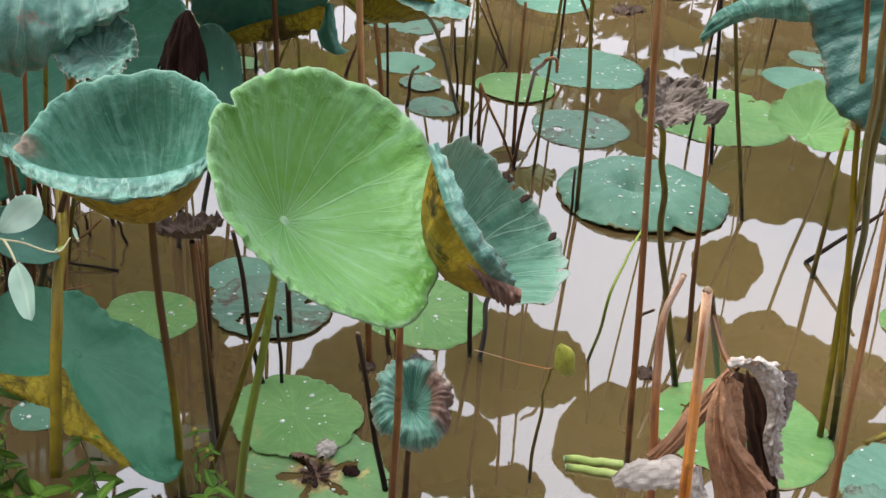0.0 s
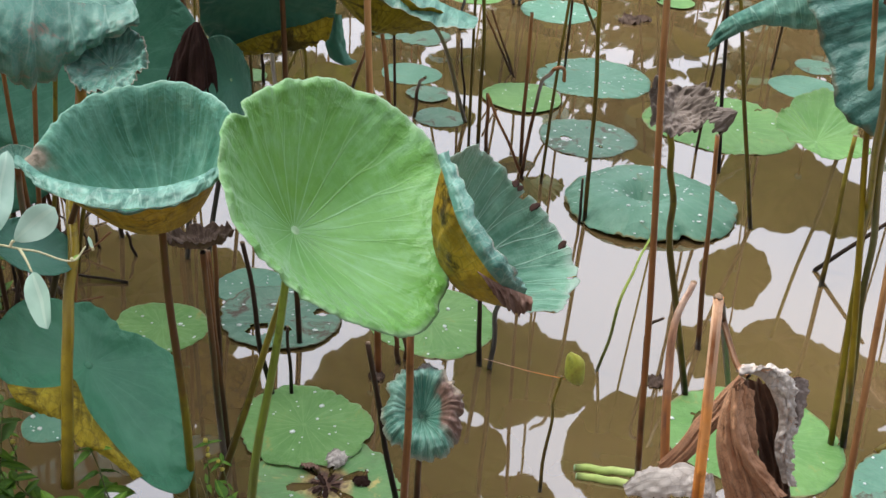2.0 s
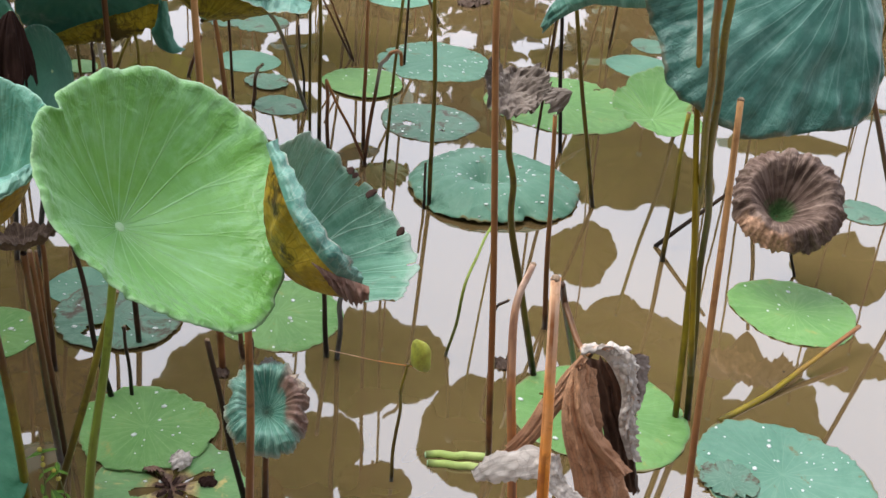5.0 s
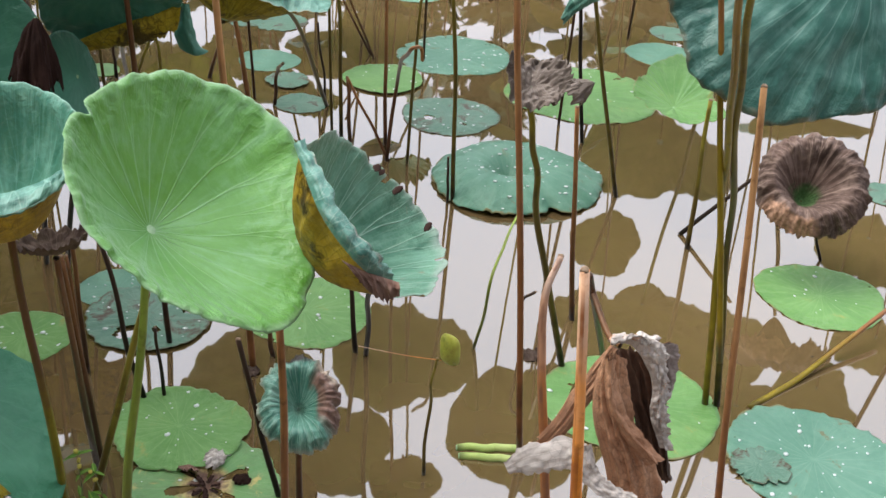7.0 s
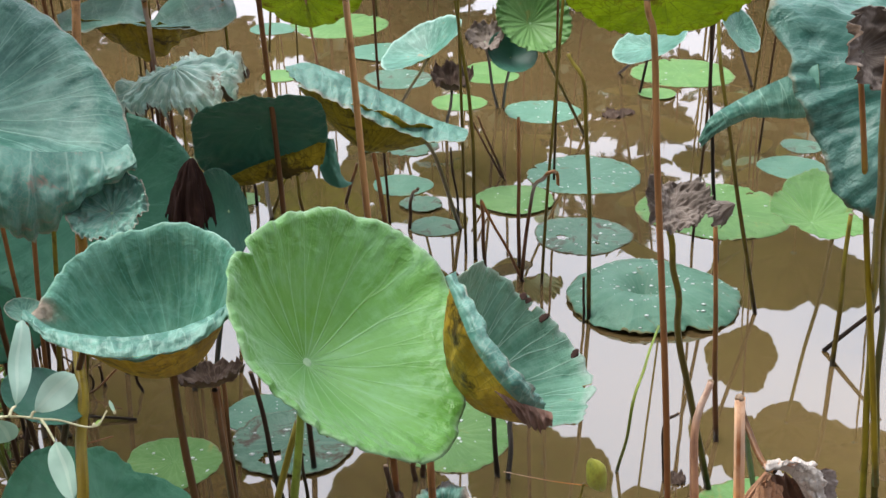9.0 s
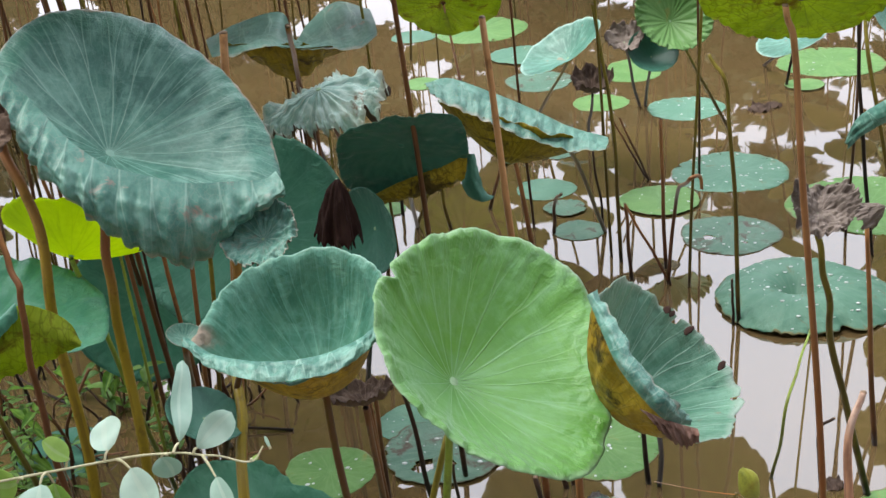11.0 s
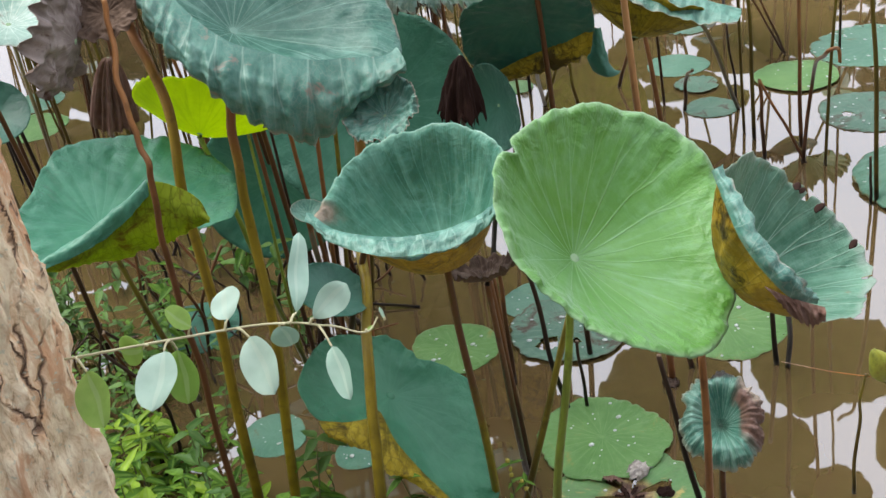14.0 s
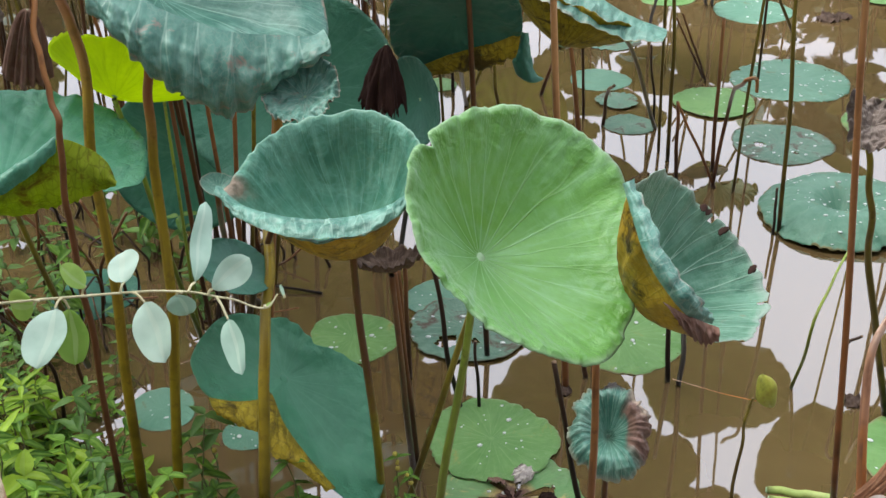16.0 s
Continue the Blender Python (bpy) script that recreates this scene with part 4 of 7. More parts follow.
# flat black patches laid over the rim, in place of dark ragged holes
for spot, size in (((0.090, 1.740, 0.826), 0.011), ((0.098, 1.743, 0.817), 0.009), ((0.125, 1.747, 0.784), 0.013), ((0.174, 1.731, 0.726), 0.013)):
    bm = bmesh.new()
    bmesh.ops.create_icosphere(bm, subdivisions=2, radius=size)
    for v in bm.verts:
        v.co *= 1 + 0.6 * noise.noise(v.co * 90 + Vector(spot) * 40)
    bmesh.ops.scale(bm, vec=(0.45, 0.9, 0.03), verts=bm.verts)
    mark = part("dark_hole_patch", bm, DEAD_DARK, cup_leaf, "black patch standing in for a dark hole at the rim")
    mark.matrix_local = Matrix.Translation(Vector(spot) + (Vector((0, 0, 1.7)) - Vector(spot)).normalized() * 0.022 - cup_leaf.location) @ axes_of((0.5, -0.5, 0.7), (0.579, -0.403, -0.709))
flat_leaf = lotus("large flat dark teal leaf with a folded ochre flap", (-0.665, 1.895, 0.314), (0.619, -0.154, 0.770), (0.728, -0.257, -0.636), 0.225, [TEAL_PLAIN, UNDER_OLIVE], foot=(-0.836, 2.300, -0.512), hub_mat=TEAL_PLAIN, cup=0.1, power=1.4, wave=0.015,
      rim=((10, 1.02), (31, 0.85), (57, 0.83), (70, 0.71), (93, 0.46), (124, 0.55), (160, 0.58), (191, 0.78), (209, 0.84), (231, 0.97), (242, 0.92), (252, 0.85), (258, 0.73), (270, 0.47), (279, 0.38), (304, 0.55), (320, 0.77), (330, 1.09), (340, 1.33), (350, 1.40), (359, 1.23)), rumple=0.03, nr=26, na=240)
fold(flat_leaf, "turned_flap", "mottled ochre underside of the turned edge", (
    ((-0.767, 1.731, 0.366), (-0.729, 1.758, 0.341), (-0.697, 1.794, 0.322), (-0.681, 1.824, 0.316), (-0.645, 1.782, 0.278), (-0.595, 1.752, 0.232), (-0.537, 1.728, 0.180)),
    ((-0.754, 1.706, 0.368), (-0.712, 1.727, 0.339), (-0.681, 1.752, 0.319), (-0.656, 1.749, 0.298), (-0.634, 1.731, 0.277), (-0.591, 1.721, 0.240), (-0.540, 1.706, 0.196)),
    ((-0.744, 1.706, 0.350), (-0.704, 1.712, 0.319), (-0.671, 1.724, 0.295), (-0.644, 1.699, 0.268), (-0.629, 1.706, 0.257), (-0.593, 1.711, 0.229), (-0.547, 1.704, 0.192))), [UNDER_OLIVE, TEAL_PLAIN], ribs=(7, 0.001), crumple=0.004, seed=8, torn=0.15)
big_leaf = lotus("large drooping teal lotus leaf with crinkled rim", (-0.741, 1.903, 1.150), (0.400, -0.441, 0.804), (0.915, 0.244, -0.321), 0.241, [TEAL_BIG, UNDER_GOLD], hub_mat=TEAL_BIG, foot=(-0.639, 1.620, 0.235), stalk=S_YELLOW, r=(0.011, 0.009), knots=((-0.651, 1.720, 0.436), (-0.678, 1.860, 0.552), (-0.712, 2.030, 0.677), (-0.706, 2.070, 0.838)),
      rim=((26, 0.72), (71, 0.75), (104, 0.92), (131, 1.14), (156, 1.16), (178, 1.10), (192, 0.89), (222, 0.76), (246, 0.72), (268, 0.70), (291, 0.75), (312, 0.85), (326, 1.00), (335, 1.03), (347, 0.91)),
      hub_off=(-0.24, -0.18), cup=0.36, power=1.1, lip=0.1, lip_at=0.8, wave=0.006, waves=11, rumple=0.025, crinkle=0.004, pleat=(19, 0.006), nr=40, na=256)
fold(big_leaf, "drooping_margin", "pale crinkled margin hanging over with brownish ribs", (
    ((-0.972, 1.862, 1.249), (-0.917, 1.832, 1.204), (-0.846, 1.789, 1.144), (-0.787, 1.774, 1.104), (-0.733, 1.780, 1.080), (-0.670, 1.796, 1.056), (-0.612, 1.828, 1.042), (-0.560, 1.858, 1.031), (-0.542, 1.880, 1.036)),
    ((-0.977, 1.814, 1.234), (-0.925, 1.780, 1.190), (-0.862, 1.732, 1.126), (-0.804, 1.717, 1.080), (-0.754, 1.724, 1.036), (-0.688, 1.740, 1.000), (-0.634, 1.773, 0.983), (-0.570, 1.805, 1.004), (-0.518, 1.832, 1.026)),
    ((-0.988, 1.819, 1.215), (-0.935, 1.785, 1.171), (-0.882, 1.737, 1.109), (-0.823, 1.722, 1.053), (-0.781, 1.729, 0.996), (-0.715, 1.745, 0.945), (-0.673, 1.778, 0.916), (-0.600, 1.810, 0.970), (-0.524, 1.837, 1.010))), [TEAL_CURL, UNDER_DEAD], ribs=(17, 0.0045), crumple=0.005, seed=11, n=220, m=22, torn=0.3, span=0.5)
lotus("crumpled curl of a teal leaf with pale veins", (-0.565, 1.800, 0.964), (-0.099, -0.545, 0.833), (0.838, 0.406, 0.365), 0.066, [TEAL_CURL, UNDER_DEAD], foot=(-0.793, 2.000, 0.312), stalk=S_BROWN, cup=0.4, power=1.4, wave=0.1, rumple=0.2, crinkle=0.08, pleat=(13, 0.06), ragged=0.08, nr=28, na=160)
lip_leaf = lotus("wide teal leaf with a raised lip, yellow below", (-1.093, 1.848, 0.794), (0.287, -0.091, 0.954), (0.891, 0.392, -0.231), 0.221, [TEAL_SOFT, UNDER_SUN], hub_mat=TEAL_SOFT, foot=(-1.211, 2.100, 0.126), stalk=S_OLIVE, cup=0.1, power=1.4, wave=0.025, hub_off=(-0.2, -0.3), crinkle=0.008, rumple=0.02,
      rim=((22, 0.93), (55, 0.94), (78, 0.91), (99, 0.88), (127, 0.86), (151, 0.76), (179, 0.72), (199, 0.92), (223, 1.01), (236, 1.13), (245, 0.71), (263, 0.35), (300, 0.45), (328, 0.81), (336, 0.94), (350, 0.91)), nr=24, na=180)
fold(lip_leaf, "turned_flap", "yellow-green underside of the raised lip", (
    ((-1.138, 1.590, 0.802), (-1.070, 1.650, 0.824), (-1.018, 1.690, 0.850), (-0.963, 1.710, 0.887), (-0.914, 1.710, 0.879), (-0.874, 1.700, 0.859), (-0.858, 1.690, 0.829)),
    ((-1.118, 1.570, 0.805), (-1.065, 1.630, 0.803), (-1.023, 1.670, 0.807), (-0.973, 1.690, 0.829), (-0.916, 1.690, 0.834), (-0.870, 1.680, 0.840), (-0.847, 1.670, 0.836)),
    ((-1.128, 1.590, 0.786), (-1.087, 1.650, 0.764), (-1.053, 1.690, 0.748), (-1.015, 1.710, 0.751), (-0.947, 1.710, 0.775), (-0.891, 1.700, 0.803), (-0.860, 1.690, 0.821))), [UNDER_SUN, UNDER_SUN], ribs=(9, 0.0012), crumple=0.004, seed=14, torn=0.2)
fold(lip_leaf, "rolled_rim", "pale teal rolled rim", (
    ((-1.141, 1.588, 0.797), (-1.075, 1.648, 0.812), (-1.024, 1.688, 0.841), (-0.968, 1.708, 0.884)),
    ((-1.120, 1.566, 0.819), (-1.054, 1.626, 0.840), (-1.002, 1.666, 0.867), (-0.949, 1.686, 0.904)),
    ((-1.110, 1.560, 0.809), (-1.048, 1.620, 0.815), (-1.002, 1.660, 0.836), (-0.949, 1.680, 0.880))), [TEAL_SOFT, UNDER_SUN], ribs=(8, 0.001), crumple=0.003, seed=15, n=60)
# the lit-through lime is the colour of both faces
lotus("lime green leaf lit through from above", (-0.994, 2.061, 0.871), (0.076, 0.736, 0.673), (0.888, 0.257, -0.381), 0.139, [LIME_LIT_THROUGH, LIME_LIT_THROUGH], foot=(-0.998, 2.250, 0.126), stalk=S_GREEN, r=(0.006, 0.005), cup=0.42, power=1.5, wave=0.05)
# upper face tipped downward and coloured in the darker teal, to look shaded
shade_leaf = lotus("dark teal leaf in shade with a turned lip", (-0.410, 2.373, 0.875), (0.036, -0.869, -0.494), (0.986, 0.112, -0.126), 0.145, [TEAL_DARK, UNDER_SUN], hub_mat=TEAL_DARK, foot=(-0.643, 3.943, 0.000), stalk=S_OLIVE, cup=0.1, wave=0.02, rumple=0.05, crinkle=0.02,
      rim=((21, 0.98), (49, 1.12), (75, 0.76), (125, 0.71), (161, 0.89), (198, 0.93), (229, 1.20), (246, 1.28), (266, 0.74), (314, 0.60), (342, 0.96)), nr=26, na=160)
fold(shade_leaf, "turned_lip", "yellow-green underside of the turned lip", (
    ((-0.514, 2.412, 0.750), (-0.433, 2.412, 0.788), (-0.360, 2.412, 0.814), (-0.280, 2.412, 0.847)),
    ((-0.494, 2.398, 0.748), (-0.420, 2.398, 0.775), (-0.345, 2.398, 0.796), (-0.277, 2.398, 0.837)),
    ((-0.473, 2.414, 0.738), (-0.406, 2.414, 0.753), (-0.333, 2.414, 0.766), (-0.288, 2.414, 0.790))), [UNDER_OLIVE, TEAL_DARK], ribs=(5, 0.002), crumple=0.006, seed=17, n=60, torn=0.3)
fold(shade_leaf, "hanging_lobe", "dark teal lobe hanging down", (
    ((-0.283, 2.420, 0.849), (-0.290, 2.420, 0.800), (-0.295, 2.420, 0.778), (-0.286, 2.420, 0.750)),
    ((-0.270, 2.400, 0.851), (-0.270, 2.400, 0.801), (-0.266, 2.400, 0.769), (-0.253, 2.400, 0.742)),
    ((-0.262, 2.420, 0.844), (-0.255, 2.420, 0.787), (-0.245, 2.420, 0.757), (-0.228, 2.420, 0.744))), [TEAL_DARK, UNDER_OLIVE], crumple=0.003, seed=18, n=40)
edge_leaf = lotus("grey-teal leaf seen nearly edge-on", (-0.190, 2.760, 0.790), (0.300, 0.300, 0.900), (0.941, -0.054, -0.335), 0.20, [TEAL_PALE, UNDER_OLIVE], foot=(0.014, 3.837, 0.000), stalk=S_OLIVE, knots=((-0.091, 3.300, 0.513),), cup=0.5, power=1.4, wave=0.03, rim=((0, 1.0), (90, 0.4), (180, 1.0), (270, 0.45)), nr=20, na=120)
fold(edge_leaf, "rolled_rim", "crinkled pale teal rim rolled over", (
    ((-0.405, 2.780, 0.888), (-0.344, 2.768, 0.903), (-0.252, 2.756, 0.870), (-0.160, 2.744, 0.829), (-0.068, 2.732, 0.781), (0.020, 2.720, 0.754)),
    ((-0.391, 2.720, 0.900), (-0.323, 2.712, 0.894), (-0.234, 2.704, 0.852), (-0.146, 2.696, 0.813), (-0.062, 2.688, 0.777), (0.020, 2.680, 0.758)),
    ((-0.374, 2.660, 0.897), (-0.302, 2.652, 0.859), (-0.202, 2.644, 0.808), (-0.119, 2.636, 0.775), (-0.055, 2.628, 0.757), (0.012, 2.620, 0.763))), [TEAL_CURL, UNDER_OLIVE], ribs=(12, 0.0022), crumple=0.007, seed=19, n=130, m=16)
fold(edge_leaf, "underside_fold", "olive underside below the rolled rim", (
    ((-0.323, 2.670, 0.868), (-0.248, 2.670, 0.821), (-0.159, 2.670, 0.776), (-0.055, 2.670, 0.745)),
    ((-0.300, 2.740, 0.804), (-0.231, 2.740, 0.748), (-0.156, 2.740, 0.723), (-0.056, 2.740, 0.717)),
    ((-0.288, 2.820, 0.744), (-0.222, 2.820, 0.671), (-0.140, 2.820, 0.670), (-0.057, 2.820, 0.693))), [UNDER_OLIVE, TEAL_PALE], ribs=(6, 0.003), crumple=0.004, seed=20, n=60)
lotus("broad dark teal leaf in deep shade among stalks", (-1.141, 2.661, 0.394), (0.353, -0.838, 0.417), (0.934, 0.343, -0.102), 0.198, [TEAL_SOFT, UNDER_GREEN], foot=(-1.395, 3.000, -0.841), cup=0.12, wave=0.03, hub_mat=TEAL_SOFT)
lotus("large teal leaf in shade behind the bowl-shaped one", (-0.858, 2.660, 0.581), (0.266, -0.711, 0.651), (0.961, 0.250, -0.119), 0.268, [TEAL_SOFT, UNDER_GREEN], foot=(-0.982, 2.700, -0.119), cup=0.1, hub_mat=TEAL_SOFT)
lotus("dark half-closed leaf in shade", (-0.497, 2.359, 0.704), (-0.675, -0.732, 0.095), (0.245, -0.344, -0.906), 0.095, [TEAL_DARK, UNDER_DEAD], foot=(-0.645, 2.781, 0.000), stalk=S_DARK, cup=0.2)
lotus("shrivelled dark brown leaf hanging shut", (-0.538, 2.254, 0.738), (0.086, 0.038, 0.996), (0.979, 0.183, -0.091), 0.046, [DEAD_DARK, DEAD_DARK], foot=(-0.703, 2.810, 0.000), stalk=S_DARK, cup=-2.8, power=1.7, wave=0.1, waves=9, ragged=0.3, rumple=0.5, lobes=((5, 0, 0.12), (3, 40, 0.12), (11, 0, 0.08)), nr=24, na=120)
lotus("shrivelled dark leaf under the bowl", (-0.401, 1.678, 0.729), (-0.151, 0.208, 0.966), (0.956, 0.280, 0.089), 0.054, [DEAD, UNDER_DEAD], foot=(-0.444, 1.994, 0.000), stalk=S_BROWN, cup=0.45, power=1.2, wave=0.06, rumple=0.25, ragged=0.1)
lotus("small curled teal leaf with a dark torn rim", (-0.034, 1.834, 0.309), (0.036, -0.55, 0.834), (0.997, 0.040, 0.059), 0.085, [TEAL_TORN, UNDER_GOLD], foot=(-0.037, 1.859, 0.000), stalk=S_BROWN, cup=0.25, power=1.0, funnel=(0.55, 0.4), lip=0.5, lip_at=0.62, wave=0.08, waves=13, ragged=0.2, rumple=0.06, crinkle=0.08, pleat=(23, 0.05), hub_mat=TEAL_TORN, nr=36, na=200, rim=((0, 0.92), (60, 1.1), (90, 1.18), (150, 1.0), (180, 0.93), (250, 1.1), (290, 1.2), (330, 1.0)))
side_leaf = lotus("wide teal leaf with pale streaks", (0.820, 2.164, 0.996), (0.208, -0.723, 0.659), (0.620, -0.424, -0.660), 0.3, [TEAL_DEEP, UNDER_GREEN], foot=(1.714, 2.800, -0.079), stalk=S_BROWN, cup=-0.3, power=1.9, wave=0.03, waves=13, rumple=0.05, crinkle=0.015, pleat=(13, 0.012), hub_off=(0.2, 0.55), hub_mat=TEAL_DEEP,
      rim=((8, 1.05), (42, 0.99), (84, 0.98), (130, 0.78), (175, 0.80), (197, 1.12), (206, 0.98), (214, 0.75), (220, 0.85), (238, 0.74), (258, 0.67), (282, 0.88), (295, 0.83), (311, 0.89), (326, 0.89), (343, 0.87)), nr=32, na=256)
fold(side_leaf, "drooping_lobe", "smooth teal lobe curling down", (
    ((0.464, 2.292, 0.876), (0.477, 2.255, 0.939), (0.513, 2.217, 0.984), (0.573, 2.180, 1.034), (0.635, 2.142, 1.077)),
    ((0.464, 2.272, 0.884), (0.484, 2.235, 0.935), (0.526, 2.195, 0.974), (0.584, 2.160, 1.006), (0.638, 2.122, 1.036)),
    ((0.467, 2.272, 0.872), (0.493, 2.235, 0.917), (0.543, 2.197, 0.958), (0.596, 2.160, 0.968), (0.645, 2.122, 0.985))), [TEAL_BIG, UNDER_GREEN], crumple=0.004, seed=22, n=60)

lotus("fresh green leaf standing half open on the water", (0.992, 3.150, 0.367), (0.064, -0.149, 0.987), (0.997, 0.040, 0.059), 0.13, [PAD_GREEN, UNDER_GREEN], foot=(1.263, 3.769, 0.000), stalk=S_GREEN, cup=0.28, power=0.9, wave=0.05, waves=8, pleat=(16, 0.03), crinkle=0.03, hub_off=(-0.11, -0.25), rim=((43, 0.89), (68, 1.77), (84, 1.41), (128, 0.85), (197, 1.06), (227, 1.06), (254, 1.28), (280, 1.29), (309, 1.27), (344, 0.78)), nr=28, na=180)
serial[0] += 1  # the next leaf takes the next seed
lotus("withered brown cup-shaped leaf with a green hub", (1.265, 2.748, 0.316), (-0.196, -0.62, 0.76), (0.873, -0.469, -0.133), 0.15, [DEAD_CUP, UNDER_DEAD], foot=(1.320, 3.058, 0.000), stalk=S_DARK, cup=0.3, power=1.0, funnel=(0.75, 0.42), wave=0.08, waves=11, ragged=0.08, rumple=0.12, crinkle=0.09, pleat=(19, 0.045), lip=0.55, lip_at=0.66, hub_off=(-0.08, -0.12), nr=40, na=220, hub_mat=S_GREEN)
lotus("crumpled grey dead leaf on a bent stalk", (0.418, 2.232, 0.780), (0.123, -0.554, 0.823), (0.889, -0.307, -0.340), 0.065, [DEAD_GREY, DEAD], foot=(0.568, 2.355, 0.000), stalk=S_OLIVE, r=(0.008, 0.006), knots=((0.464, 2.300, 0.425), (0.426, 2.260, 0.642)), cup=0.6, power=0.8, wave=0.12, waves=5, rumple=0.35, ragged=0.05, crinkle=0.1, pleat=(11, 0.05), saddle=((2, 20, 0.45), (3, 60, 0.25)), nr=36, na=192)
lotus("twisted shred of a dead leaf", (0.487, 2.180, 0.770), (0.638, -0.423, 0.644), (0.482, -0.433, -0.762), 0.029, [DEAD_GREY, DEAD], cup=-1.6, power=1.2, wave=0.2, rumple=0.4, ragged=0.2, pleat=(7, 0.15), nr=20, na=96)
lotus("pale crinkled leaf with dark edge", (-0.642, 2.750, 0.852), (-0.138, -0.258, 0.956), (1.0, 0.014, -0.013), 0.160, [TEAL_PALE, UNDER_DEAD], foot=(-0.727, 3.780, 0.000), stalk=S_BROWN, cup=-0.34, power=1.5, wave=0.06, waves=10, rumple=0.16, crinkle=0.14, pleat=(15, 0.085), ragged=0.05,
      rim=((19, 0.96), (48, 1.11), (70, 0.79), (122, 0.54), (169, 0.77), (181, 1.04), (199, 0.97), (217, 0.79), (247, 0.54), (275, 0.63), (304, 0.85), (345, 0.93)), nr=30, na=256)
wing_leaf = lotus("teal leaf with raised sides, dark green below", (-0.861, 3.401, 0.836), (0.072, 0.25, 0.95), (0.973, 0.222, -0.069), 0.20, [TEAL_TOP, UNDER_OLIVE], foot=(-0.994, 4.237, 0.000), stalk=S_BROWN, cup=0.3, power=1.5, wave=0.05, rim=((0, 1.0), (90, 0.4), (180, 1.0), (270, 0.5)), na=120)
fold(wing_leaf, "raised_side", "smooth teal sides raised like wings", (
    ((-1.185, 3.620, 0.804), (-1.074, 3.620, 0.850), (-0.936, 3.620, 0.874), (-0.908, 3.620, 0.785), (-0.858, 3.620, 0.836), (-0.765, 3.620, 0.895), (-0.666, 3.620, 0.867)),
    ((-1.111, 3.400, 0.838), (-1.016, 3.400, 0.860), (-0.915, 3.400, 0.868), (-0.850, 3.400, 0.834), (-0.784, 3.400, 0.851), (-0.702, 3.400, 0.879), (-0.614, 3.400, 0.882)),
    ((-1.039, 3.200, 0.865), (-0.962, 3.200, 0.871), (-0.884, 3.200, 0.889), (-0.810, 3.200, 0.874), (-0.735, 3.200, 0.872), (-0.638, 3.200, 0.865), (-0.578, 3.200, 0.898))), [TEAL_CURL, UNDER_OLIVE], crumple=0.006, seed=24, n=100)
fold(wing_leaf, "underside_fold", "olive green underside between the raised sides", (
    ((-0.953, 3.210, 0.871), (-0.880, 3.210, 0.884), (-0.798, 3.210, 0.873), (-0.704, 3.210, 0.874)),
    ((-0.943, 3.260, 0.839), (-0.875, 3.260, 0.822), (-0.801, 3.260, 0.819), (-0.715, 3.260, 0.856)),
    ((-0.944, 3.340, 0.800), (-0.885, 3.340, 0.754), (-0.818, 3.340, 0.754), (-0.735, 3.340, 0.828))), [UNDER_OLIVE, TEAL_TOP], ribs=(5, 0.004), crumple=0.004, seed=25, n=60)
lotus("folded brown dead leaf on a bent stalk", (-0.967, 1.727, 1.190), (0.218, -0.698, 0.683), (0.797, 0.531, 0.288), 0.058, [UNDER_DEAD, DEAD_MAUVE], hub_mat=UNDER_DEAD, foot=(-0.917, 1.700, 0.133), stalk=S_AMBER, r=(0.0105, 0.0085), knots=((-0.927, 1.750, 0.625), (-0.952, 1.820, 0.970), (-1.009, 1.880, 1.113)), cup=0.4, wave=0.1, rumple=0.2, pleat=(11, 0.05), nr=26, na=128)
lotus("grey torn drape of a dead leaf", (-1.019, 1.666, 1.166), (0.966, 0.047, -0.254), (-0.211, -0.425, -0.880), 0.101, [DEAD_MAUVE, UNDER_DEAD], cup=-0.3, wave=0.1, rumple=0.22, crinkle=0.05, ragged=0.1, pleat=(9, 0.02), nr=30, na=160)
lotus("large teal leaf at the side", (-1.589, 2.430, 0.980), (0.294, -0.153, 0.943), (0.852, 0.489, -0.186), 0.165, [TEAL_PALE, UNDER_GREEN], foot=(-2.240, 3.403, 0.000), stalk=S_OLIVE, cup=0.3, wave=0.05)
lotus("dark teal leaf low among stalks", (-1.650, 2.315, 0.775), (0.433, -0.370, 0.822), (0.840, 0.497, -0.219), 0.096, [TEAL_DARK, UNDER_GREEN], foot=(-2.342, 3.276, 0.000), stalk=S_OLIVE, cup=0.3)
lotus("dead brown leaf hanging shut among stalks", (-1.505, 2.589, 0.612), (0.238, -0.060, 0.969), (0.886, 0.422, -0.191), 0.053, [DEAD_RED, UNDER_DEAD], foot=(-2.051, 3.405, 0.000), stalk=S_BROWN, cup=-3.4, power=2.4, wave=0.1, waves=9, ragged=0.2, lobes=((7, 0, 0.12), (15, 0, 0.14)), nr=24, na=120)
lotus("small teal leaf behind the bowl", (-0.668, 1.663, 0.850), (0.317, -0.085, 0.945), (0.933, 0.209, -0.294), 0.031, [TEAL_WORN, UNDER_DEAD], foot=(-1.039, 2.597, 0.000), stalk=S_BROWN, cup=0.4)
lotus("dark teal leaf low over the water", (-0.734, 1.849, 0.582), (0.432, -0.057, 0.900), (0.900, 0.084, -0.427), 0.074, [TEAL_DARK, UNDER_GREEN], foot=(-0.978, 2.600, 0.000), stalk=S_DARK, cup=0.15)
